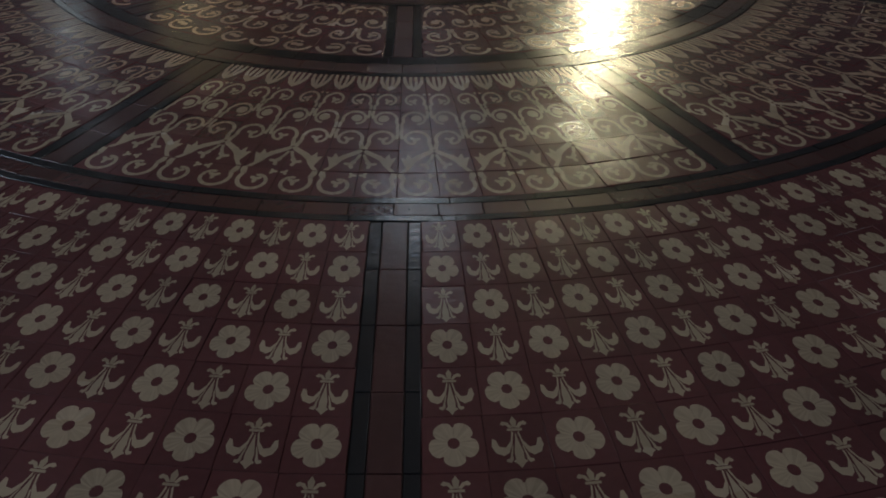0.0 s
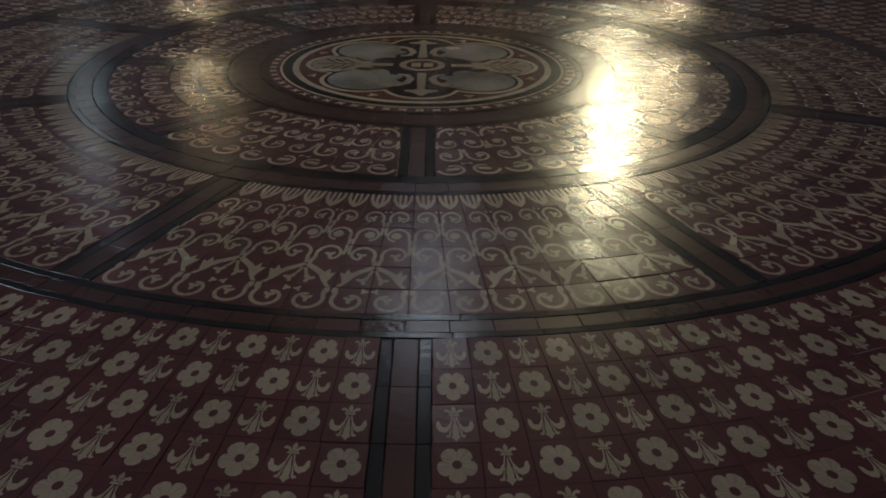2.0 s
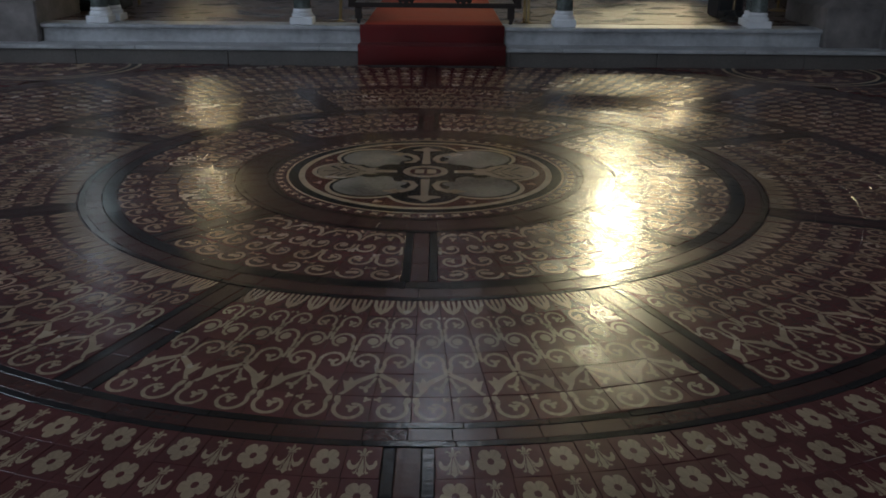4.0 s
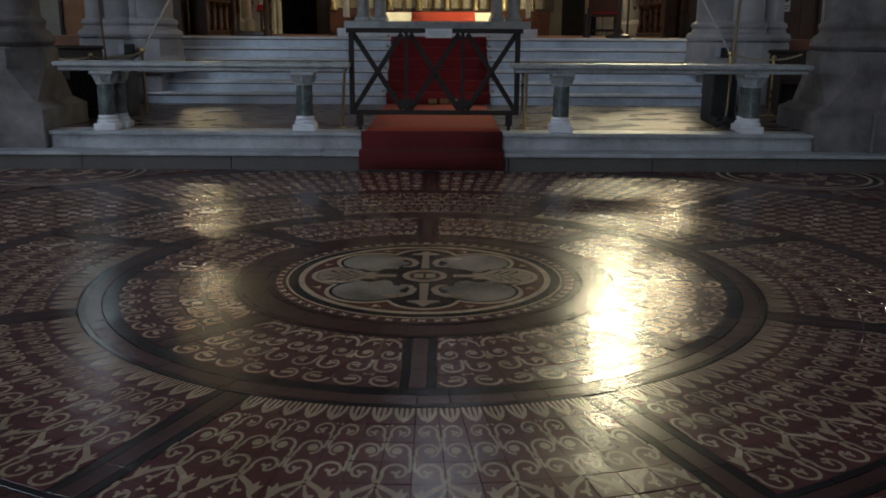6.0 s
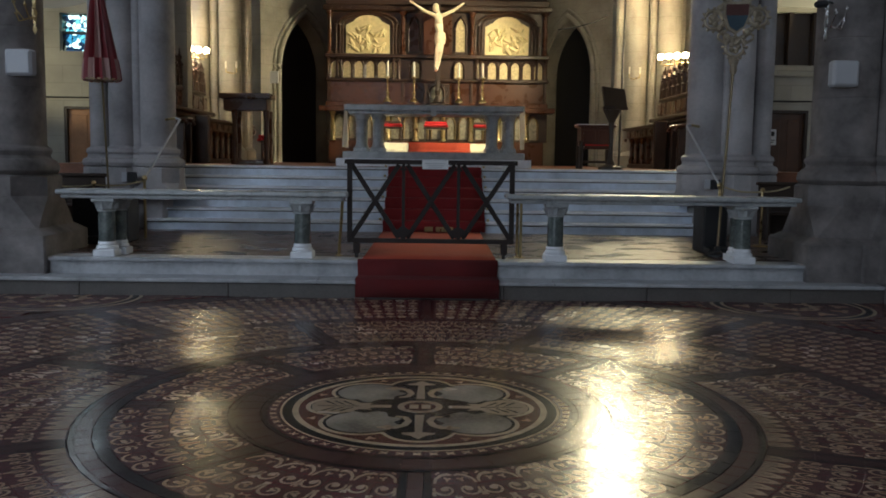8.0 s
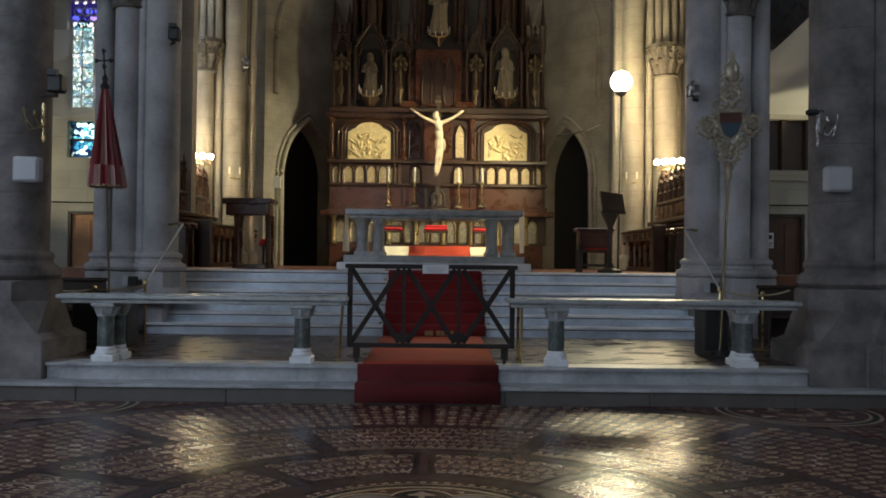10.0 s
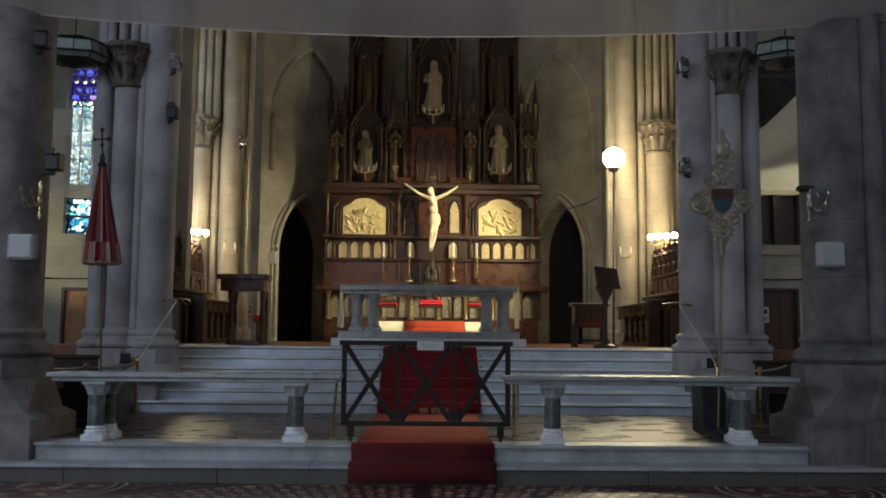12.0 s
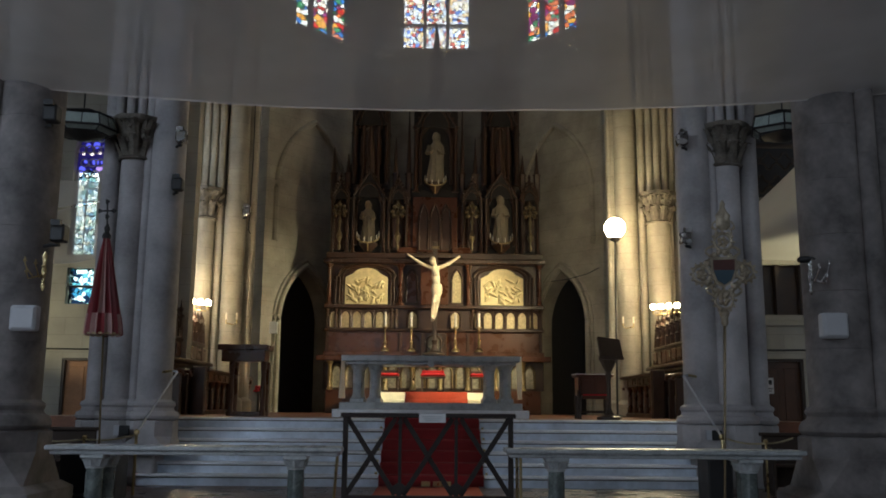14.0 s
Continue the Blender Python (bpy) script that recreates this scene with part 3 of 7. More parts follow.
for x0, x1 in ((-8.98, -8.46), (-8.30, -7.80)):
    for k in range(5):
        part("saddle_bar", boxes((x0, x1, 22.13, 22.15, 5.62 + 0.36 * k, 5.645 + 0.36 * k)), BLACK, w2)
    part("middle_bar", boxes(((x0 + x1) / 2 - 0.012, (x0 + x1) / 2 + 0.012, 22.13, 22.15, 5.35, 7.45)), BLACK, w2)
part("rose_plate", boxes((-9.05, -7.75, 22.24, 22.3, 7.5, 8.7)), DEEP_BLUE, w2, "deep blue tracery glass that glows in place of daylight", soft=False)
for k in range(26):
    x, z, r = -8.92 + 0.205 * (k % 6) + 0.1 * ((k // 6) % 2) + random.uniform(-0.02, 0.02), 7.58 + 0.215 * (k // 6) + random.uniform(-0.03, 0.03), random.choice((0.045, 0.06, 0.085))
    part("roundel", prism(bmesh.new(), [(x + r * math.cos(a), z + r * math.sin(a)) for a in (math.tau * i / 10 for i in range(10))], 22.225, 22.238), random.choice((ROUNDEL_WHITE, ROUNDEL_BLUE, ROUNDEL_BLUE, ROUNDEL_VIOLET)), w2, soft=False)
bm = bmesh.new()
pierced(bm, -9.05, -7.75, 5.35, 7.5, 22.17, 22.25, [(-8.98, -8.46, 5.35, 7.5), (-8.30, -7.80, 5.35, 7.5)])
part("tracery", bm, STONE, w2, soft=False)
bm = bmesh.new()
for k in range(7):
    for r, zz in ((0.1, 7.45), (0.1, 7.75), (0.1, 8.1), (0.1, 8.4)):
        x = -8.95 + 0.19 * k + (0.09 if zz in (7.75, 8.4) else 0)
        tube(bm, [(x + r * math.cos(a), 22.2, zz + r * math.sin(a)) for a in (math.tau * i / 10 for i in range(10))], 0.022, 6, close=True)
part("rose_tracery", bm, STONE, w2)
w3 = structure(new("window_3"), "small cyan patterned window over the aisle door", "window")
for z0, z1 in ((4.12, 4.54), (4.60, 5.02)):
    part("pane", boxes((-9.0, -8.35, 22.18, 22.2, z0, z1)), CYAN_GLASS, w3, soft=False)
part("window_bar", boxes((-9.0, -8.35, 22.15, 22.23, 4.54, 4.60)), BLACK, w3)

bm = bmesh.new()
pierced(bm, 6.1, 14, 0, 15.9, 20.0, 20.4, [(7.32, 8.32, Z2, 2.82), (7.3, 8.45, 3.8, 4.95)])
structure(part("wall_aisle_right", bm, PLASTER, soft=False), "grey plastered end wall of the side aisle", "wall")


# Lighter than DOOR_WOOD: the glow on the left door is in its base.
LIT_DOOR_WOOD = material("brightened_varnished_wood", (0.34, 0.15, 0.055), 0.4, vary=0.3, scale=3, fine=40, stain=0.25, bump=0.1)
DOOR_WOOD = material("varnished_door_wood", (0.075, 0.032, 0.015), 0.4, vary=0.3, scale=3, fine=40, stain=0.25, bump=0.1)


def aisle_door(name, x0, x1, y, top, label, wood):
    d = structure(new(name), label, "door")
    d.location = ((x0 + x1) / 2, y, Z2)
    leaf = part("leaf", boxes((x0 + 0.06, x1 - 0.06, y + 0.12, y + 0.17, Z2, top - 0.06)), wood, d)
    part("frame", boxes((x0, x0 + 0.06, y + 0.02, y + 0.2, Z2, top), (x1 - 0.06, x1, y + 0.02, y + 0.2, Z2, top), (x0 + 0.06, x1 - 0.06, y + 0.02, y + 0.2, top - 0.06, top)), WOOD_DARK, d)
    w = (x1 - x0 - 0.12) / 2
    for i in (0, 1):
        for z0, z1 in ((Z2 + 0.15, 1.2), (1.35, top - 0.2)):
            a = x0 + 0.06 + w * i
            part("panel", boxes((a + 0.08, a + w - 0.08, y + 0.1, y + 0.125, z0, z1), bevel=0.01), wood, leaf)
    part("handle", tube(bmesh.new(), [(x0 + 0.16, y + 0.1, 1.42), (x0 + 0.16, y + 0.05, 1.42), (x0 + 0.28, y + 0.05, 1.42)], 0.012, 6), BRASS, leaf)
    return d


aisle_door("door_1", -8.95, -7.75, 22.0, 2.8, "orange-brown panelled wooden aisle door, closed", LIT_DOOR_WOOD)
door_2 = aisle_door("door_2", 7.32, 8.32, 20.0, 2.82, "dark panelled wooden aisle door with a paper notice, closed", DOOR_WOOD)
sign = thing("notice", "white paper notice with a dark symbol on the door", "notice", (7.56, 20.09, 2.0))
part("sheet", boxes((7.47, 7.65, 20.082, 20.088, 2.05, 2.4)), WHITE_CLOTH, sign)
part("symbol", boxes((7.51, 7.61, 20.078, 20.0815, 2.25, 2.35)), BLACK, sign)
part("text_bar", boxes((7.50, 7.62, 20.078, 20.0815, 2.15, 2.17), (7.50, 7.60, 20.078, 20.0815, 2.10, 2.12)), BLACK, sign)
w4 = structure(new("window_4"), "dark wooden screened opening above the aisle door", "window")
part("panel", boxes((7.3, 8.45, 20.25, 20.3, 3.8, 4.95)), WOOD_DARK, w4)
for x in (7.3, 7.83, 8.37):
    part("mullion", boxes((x, x + 0.08, 20.1, 20.25, 3.8, 4.95)), WOOD_DARK, w4)
part("cornice", boxes((6.1, 10, 19.9, 20.0, 3.55, 3.68), bevel=0.02), PLASTER, w4)
for s, y in ((-1, 21.96), (1, 19.96)):
    structure(part("conduit", tube(bmesh.new(), [(s * 6.2, y, 3.0), (s * 9.4, y, 3.02)], 0.018, 6), BLACK), "thin dark cable run along the aisle wall", "cable")

screen = thing("tracery_screen", "dark carved tracery screen high on the aisle wall", "screen", (8.1, 19.95, 6.5))
part("panel", boxes((6.6, 9.6, 19.95, 19.995, 6.5, 8.1)), BLACK, screen)
for k in range(8):
    for row in (0, 1):
        x, z, r = 6.8 + 0.38 * k + 0.19 * row, 6.8 + 0.55 * row, 0.17
        part("tracery_ring", tube(bmesh.new(), [(x + r * (1 + 0.25 * math.cos(4 * a)) * math.cos(a), 19.93, z + r * (1 + 0.25 * math.cos(4 * a)) * math.sin(a)) for a in (math.tau * i / 20 for i in range(20))], 0.025, 5, close=True), WOOD_DARK, screen)
part("rail", boxes((6.6, 9.6, 19.9, 19.95, 7.65, 7.75), bevel=0.02), WOOD_DARK, screen)

# wall behind the open right aisle, and the arcade wall over the side openings
wall("wall_arcade_left", "stone wall over the aisle arch", (-14, -6.2, 11.0, 11.5, 9.3, 15.9), mat=STONE)
wall("wall_arcade_right", "stone wall over the aisle arch", (6.2, 14, 11.0, 11.5, 9.3, 15.9), mat=STONE)


# ---------------------------------------------------------------- nets and cloths hung under the vault
def net_material(name, base, see):
    m = bpy.data.materials.new(name)
    m.use_nodes = True
    n, l = m.node_tree.nodes, m.node_tree.links
    geo = n.new("ShaderNodeNewGeometry")
    grain = n.new("ShaderNodeTexNoise")
    grain.inputs["Scale"].default_value = 1.1
    l.new(geo.outputs["Position"], grain.inputs["Vector"])
    amount = n.new("ShaderNodeMath")
    amount.operation = "MULTIPLY_ADD"
    amount.inputs[1].default_value, amount.inputs[2].default_value = 0.25, see - 0.12
    l.new(grain.outputs["Fac"], amount.inputs[0])
    clear, cloth, lit, one, two = (n.new(k) for k in ("ShaderNodeBsdfTransparent", "ShaderNodeBsdfDiffuse", "ShaderNodeBsdfTranslucent", "ShaderNodeMixShader", "ShaderNodeMixShader"))
    cloth.inputs[0].default_value = lit.inputs[0].default_value = (*base, 1)
    one.inputs[0].default_value = 0.5
    l.new(cloth.outputs[0], one.inputs[1])
    l.new(lit.outputs[0], one.inputs[2])
    l.new(amount.outputs[0], two.inputs[0])
    l.new(one.outputs[0], two.inputs[1])
    l.new(clear.outputs[0], two.inputs[2])
    l.new(two.outputs[0], n["Material Output"].inputs["Surface"])
    n.remove(n["Principled BSDF"])
    return m


NET = net_material("fine_white_netting", (0.90, 0.88, 0.87), 0.42)
CLOTH = net_material("white_protective_cloth", (0.75, 0.73, 0.68), 0.06)


def sheet(name, label, f, nu, nv, mat, parent_label="net"):
    bm = bmesh.new()
    grid = [[bm.verts.new(f(i / nu, j / nv)) for i in range(nu + 1)] for j in range(nv + 1)]
    for a, b in zip(grid, grid[1:]):
        for i in range(nu):
            bm.faces.new((a[i], a[i + 1], b[i + 1], b[i]))
    ob = part(name, bm, mat)
    return tagged(ob, label, parent_label)


def main_net(u, v):
    x = -6.6 + 13.2 * u
    y = 11.15 - 15 * v
    z = 5.50 + 0.0088 * (x - 0.1) ** 2 + 0.35 * math.sin(math.pi * min(1, v * 1.2)) * 0.6 + min(1, 0.1 + 5 * v) * (0.03 * math.sin(x * 3 + y) + 0.05 * math.sin(x * 1.1 - y * 1.7) + 0.02 * math.sin(x * 5.3 + y * 0.6))
    return (x, y, z + 0.9 * v)


safety_net = sheet("safety_net", "translucent white safety net hung across the crossing", main_net, 60, 40, NET)
hem = part("hem", tube(bmesh.new(), [main_net(k / 60, 0) for k in range(61)], 0.012, 6), NET, safety_net)
def side_net(s):
    """A second layer of net over each corner, its seam running aslant to the pier."""
    def f(u, v):
        y = 11.12 - 6.5 * v
        seam = min(1, max(0, (11.12 - y) / (1.6 if s < 0 else 1.15)))
        near = -5.2 + 2.5 * seam if s < 0 else 4.75 - 1.85 * seam
        x = near + (s * 6.55 - near) * u
        return (x, y, main_net((x + 6.6) / 13.2, (11.15 - y) / 15)[2] + 0.05)
    return sheet("safety_net", "second layer of translucent net with a slanting seam", f, 14, 20, THIN_NET)


THIN_NET = net_material("thin_white_netting", (0.80, 0.77, 0.70), 0.62)
VEIL = net_material("thin_white_cloth", (0.82, 0.80, 0.74), 0.50)
side_net(-1)
side_net(1)
sheet("protective_cloth", "thin white cloth stretched between the piers of the side aisle", lambda u, v: (-9.4 + 3.97 * u, 16 + 0.5 * v, (5.75 - 0.08 * u) * (1 - v) + (4.82 + 0.77 * u) * v + 0.04 * math.sin(math.pi * u)), 14, 8, VEIL, "cloth")
sheet("protective_cloth", "thin white cloth sagging under the side aisle vault", lambda u, v: ((-9.4 + 3.97 * u) * (1 - v) + (-10.0 + 3.2 * u) * v, 16.52 + 3.48 * v, (4.82 + 0.77 * u) * (1 - v) + (5.22 - 0.42 * math.sin(math.pi * u)) * v - 0.12 * math.sin(math.pi * v)), 16, 10, VEIL, "cloth")
sheet("protective_cloth", "white cloth slung under the side aisle vault", lambda u, v: ((6.25 + 4.4 * u) * (1 - v) + (5.80 + 2.6 * u) * v, 19.88 - 3.9 * v, 4.98 * (1 - v) + (5.26 + 2.6 * u) * v - 0.30 * math.sin(math.pi * v) * (0.2 + u) + 0.05 * math.sin(5 * u + 3 * v)), 18, 10, CLOTH, "cloth")

# daylight outside the windows
SKY_GLOW = glowing("bright_sky", (0.86, 0.93, 1.0), 3.0)
structure(part("backdrop_apse", boxes((-9, 9, 33.6, 33.7, 10, 24)), SKY_GLOW, soft=False), "bright overcast sky outside the apse windows", "sky")
structure(part("backdrop_aisle", boxes((-12, -6.5, 23.4, 23.5, 3, 10)), SKY_GLOW, soft=False), "bright overcast sky outside the aisle window", "sky")

# ---------------------------------------------------------------- communion rail
def rail(s):
    x0, x1 = (-4.49, -0.985) if s < 0 else (0.945, 4.52)
    r = thing("communion_rail", "grey veined marble communion rail on green marble columns", "rail", ((x0 + x1) / 2, 11.0, Z2), group="communion rails")
    part("rail_top", boxes((x0, x1, 10.8, 11.3, 1.165, 1.222), bevel=0.014), RAIL_MARBLE, r)
    part("rail_moulding", boxes((x0 + 0.05, x1 - 0.05, 10.84, 11.26, 1.115, 1.165), bevel=0.012), RAIL_MARBLE, r)
    for pair in (((-3.93, 10.96), (-3.875, 11.2)), ((-1.545, 10.98),)) if s < 0 else (((1.56, 10.98),), ((3.86, 10.96), (3.885, 11.2))):
        for x, y in pair:
            col = part("column", lathe(bmesh.new(), [(0.100, Z2 + 0.175), (0.098, 0.86), (0.095, 0.965)], x, y, 20), GREEN_MARBLE, r, "green marble column")
            part("column_base", boxes((x - 0.135, x + 0.135, y - 0.135, y + 0.135, Z2, Z2 + 0.085), bevel=0.01), MARBLE, col)
            part("base_ring", lathe(bmesh.new(), [(0.122, Z2 + 0.085), (0.130, Z2 + 0.105), (0.122, Z2 + 0.125), (0.105, Z2 + 0.135), (0.112, Z2 + 0.155), (0.102, Z2 + 0.18)], x, y, 20), MARBLE, col)
            bm = lathe(bmesh.new(), [(0.108, 0.955), (0.112, 0.975), (0.10, 0.985), (0.11, 1.03), (0.15, 1.075)], x, y, 20)
            leaf_ring(bm, x, y, 0.10, 0.985, 0.075, 8, 0.7)
            part("column_capital", bm, RAIL_MARBLE, col)
            part("capital_slab", boxes((x - 0.14, x + 0.14, y - 0.14, y + 0.14, 1.075, 1.115), bevel=0.008), RAIL_MARBLE, col)
    return r


rail(-1)
rail(1)


# ---------------------------------------------------------------- folding gate
def bar(p, q, w, t):
    """A straight timber from p to q, w wide in the gate's plane and t thick."""
    p, q = Vector(p), Vector(q)
    d = (q - p).normalized()
    side = Vector((d.z, 0, -d.x)) * w / 2
    back = Vector((0, t, 0))
    bm = bmesh.new()
    a = [bm.verts.new(c) for c in (p - side, p + side, q + side, q - side)]
    b = [bm.verts.new(c + back) for c in (p - side, p + side, q + side, q - side)]
    bm.faces.new(a)
    bm.faces.new(b[::-1])
    for k in range(4):
        bm.faces.new((a[k], b[k], b[(k + 1) % 4], a[(k + 1) % 4]))
    bmesh.ops.bevel(bm, geom=list(bm.edges), offset=0.004, segments=1, affect="EDGES")
    return bm


gate = thing("folding_gate", "dark timber trellis gate with crossed braces and a paper notice", "gate", (0.03, 11.1, Z2))
gx0, gx1, gz0, gz1, gy = -1.005, 1.055, 0.60, 1.615, 11.05
part("top_rail", boxes((gx0 - 0.03, gx1 + 0.03, gy - 0.04, gy + 0.07, gz1 - 0.045, gz1 + 0.01), bevel=0.006), GATE_WOOD, gate)
part("bottom_rail", boxes((gx0, gx1, gy - 0.02, gy + 0.045, gz0, gz0 + 0.055), bevel=0.006), GATE_WOOD, gate)
for x in (gx0 + 0.03, gx1 - 0.03):
    part("post", boxes((x - 0.03, x + 0.03, gy - 0.02, gy + 0.045, gz0 + 0.055, gz1 - 0.045), bevel=0.005), GATE_WOOD, gate)
for x in (-0.315, 0.365):
    part("upright", boxes((x - 0.02, x + 0.02, gy + 0.02, gy + 0.05, gz0 + 0.055, gz1 - 0.045), bevel=0.004), GATE_WOOD, gate)
third = (gx1 - gx0) / 3
for k in range(3):
    a, b = gx0 + third * k + 0.05, gx0 + third * (k + 1) - 0.05
    part("brace", bar((a, gy, gz0 + 0.06), (b, gy, gz1 - 0.05), 0.06, 0.018), GATE_WOOD, gate)
    part("brace", bar((a, gy + 0.019, gz1 - 0.05), (b, gy + 0.019, gz0 + 0.06), 0.06, 0.018), GATE_WOOD, gate)
for x in (-0.315, 0.365):
    part("gusset", prism(bmesh.new(), [(x - 0.10, gz0 + 0.15), (x, gz0 + 0.03), (x + 0.10, gz0 + 0.15), (x + 0.03, gz0 + 0.2), (x - 0.03, gz0 + 0.2)], gy - 0.03, gy - 0.021), GATE_WOOD, gate)
    part("gusset", prism(bmesh.new(), [(x - 0.05, gz1 - 0.12), (x, gz1 - 0.05), (x + 0.05, gz1 - 0.12)], gy - 0.03, gy - 0.021), GATE_WOOD, gate)
for x in (gx0 + 0.12, gx1 - 0.12):
    foot = part("foot", boxes((x - 0.04, x + 0.04, gy - 0.05, gy + 0.08, Z2 + 0.06, gz0), bevel=0.006), GATE_WOOD, gate)
    wheel = bmesh.new()
    tube(wheel, [(x - 0.02, gy + 0.01, Z2 + 0.04), (x + 0.02, gy + 0.01, Z2 + 0.04)], 0.04, 14)
    part("castor", wheel, BLACK, foot)
note = thing("notice", "white paper notice with faint lines of print on the gate", "notice", (0.07, 11.0, 1.55))
part("sheet", boxes((-0.085, 0.235, gy - 0.048, gy - 0.043, gz1 - 0.10, gz1 + 0.008)), WHITE_CLOTH, note)
for k in range(3):
    part("text_bar", boxes((-0.05 + 0.02 * k, 0.2 - 0.02 * k, gy - 0.0505, gy - 0.0485, gz1 - 0.035 - 0.022 * k, gz1 - 0.027 - 0.022 * k)), RAIL_MARBLE, note)

# brass barrier posts beside the gate
for x, lean in ((-1.13, 0.05), (1.115, 0.0), (1.16, 0.0)):
    b = thing("barrier_post", "slender brass barrier post standing behind the gate", "post", (x, 11.25, Z2), group="barrier posts")
    part("stem", tube(bmesh.new(), [(x, 11.25, Z2), (x + lean, 11.25, 1.15)], 0.018, 8), BRASS, b)
    part("cap", lathe(bmesh.new(), [(0.018, 1.15), (0.028, 1.16), (0.024, 1.19), (0.01, 1.2)], x + lean, 11.25, 10), BRASS, b)
    part("foot", lathe(bmesh.new(), [(0.05, Z2), (0.05, Z2 + 0.01), (0.02, Z2 + 0.02)], x, 11.25, 12), BRASS, b)


# ---------------------------------------------------------------- carpets
def runner(name, label, x0, x1, path, mat):
    """A carpet laid along (y, z) pairs, 12 mm thick, with a slightly wavy edge."""
    bm = bmesh.new()
    rows = []
    for k, (y, z) in enumerate(path):
        w = 0.004 * math.sin(k * 2.1)
        rows.append([bm.verts.new((x, y, z)) for x in (x0 + w, x0 + 0.3 * (x1 - x0), x0 + 0.7 * (x1 - x0), x1 - w)])
    for a, b in zip(rows, rows[1:]):
        for i in range(3):
            bm.faces.new((a[i], a[i + 1], b[i + 1], b[i]))
    ob = part(name, bm, mat)
    mod = ob.modifiers.new("thickness", "SOLIDIFY")
    mod.thickness, mod.offset = 0.012, -1
    return tagged(ob, label, "carpet")


runner("carpet_runner", "red carpet laid over the first two steps, base darkened for shade", -0.85, 0.845,
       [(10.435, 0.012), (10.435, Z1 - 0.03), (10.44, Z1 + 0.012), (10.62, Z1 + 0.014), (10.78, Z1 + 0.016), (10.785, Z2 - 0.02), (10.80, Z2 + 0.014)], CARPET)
runner("carpet_runner", "orange-red carpet on the rail platform and under the gate", -0.80, 0.83,
       [(10.80, Z2 + 0.016), (11.4, Z2 + 0.015), (12.4, Z2 + 0.014), (13.6, Z2 + 0.016), (14.98, Z2 + 0.015)], CARPET_EDGE)
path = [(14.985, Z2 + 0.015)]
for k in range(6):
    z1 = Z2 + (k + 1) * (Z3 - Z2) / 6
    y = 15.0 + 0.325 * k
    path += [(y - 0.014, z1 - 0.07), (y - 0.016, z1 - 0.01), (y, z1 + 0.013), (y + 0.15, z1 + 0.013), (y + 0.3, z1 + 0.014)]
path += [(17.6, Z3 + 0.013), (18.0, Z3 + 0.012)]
runner("stair_carpet", "red carpet running up the marble flight, base brightened for light", -0.80, 0.92, path, LIT_CARPET)
for k in range(6):
    z1 = Z2 + (k + 1) * (Z3 - Z2) / 6
    y = 15.03 + 0.325 * k + 0.27
    for sx in (-0.86, 0.98):
        rod = thing("carpet_rod_end", "small brass end of a carpet rod on the step", "carpet rod", (sx, y, z1), group="carpet rods")
        part("knob", lathe(bmesh.new(), [(0.012, z1 + 0.0), (0.024, z1 + 0.012), (0.02, z1 + 0.035), (0.005, z1 + 0.045)], sx, y, 8), BRASS, rod)

sill = thing("door_sill_plate", "shiny brass plate at the foot of the carpeted flight", "plate", (0.12, 14.98, Z2))
for x0 in (-0.10, 0.09, 0.24):
    part("plate", boxes((x0, x0 + 0.14, 14.955, 14.97, Z2 + 0.02, Z2 + 0.10), bevel=0.004), BRASS, sill)

# ---------------------------------------------------------------- free-standing altar
altar = thing("altar", "grey marble table altar on paired columns with white cloth ends", "altar", (0.02, 18.7, Z3))
part("foot_slab", boxes((-1.92, 1.98, 17.98, 19.6, Z3, Z3 + 0.16), bevel=0.01), MARBLE, altar)
part("upper_slab", boxes((-1.80, 1.86, 18.12, 19.4, Z3 + 0.16, Z3 + 0.30), bevel=0.012), RAIL_MARBLE, altar)
part("mensa", boxes((-1.78, 1.83, 18.15, 19.25, 2.60, 2.715), bevel=0.015), RAIL_MARBLE, altar)
part("mensa_moulding", boxes((-1.70, 1.75, 18.22, 19.18, 2.53, 2.60), bevel=0.02), RAIL_MARBLE, altar)
for x in (-1.46, -1.12, 1.22, 1.56):
    for y in (18.42, 18.98):
        leg = part("leg_column", lathe(bmesh.new(), [(0.13, Z3 + 0.38), (0.11, Z3 + 0.42), (0.098, Z3 + 0.46), (0.094, 2.38), (0.11, 2.41), (0.10, 2.43), (0.14, 2.50), (0.145, 2.53)], x, y, 18), RAIL_MARBLE, altar)
        part("leg_base", boxes((x - 0.14, x + 0.14, y - 0.14, y + 0.14, Z3 + 0.30, Z3 + 0.38), bevel=0.01), RAIL_MARBLE, leg)
part("boss", prism(bmesh.new(), [(-0.03, 2.50), (0.07, 2.50), (0.09, 2.56), (0.07, 2.62), (-0.03, 2.62), (-0.05, 2.56)], 18.13, 18.2), RAIL_MARBLE, altar)
ALTAR_LINEN = net_material("white_altar_linen", (0.88, 0.86, 0.80), 0.0)
cloth = thing("altar_cloth", "white linen altar cloth hanging over both ends", "cloth", (0.02, 18.7, 2.72))
part("top", boxes((-1.80, 1.85, 18.28, 19.2, 2.717, 2.723)), WHITE_CLOTH, cloth)
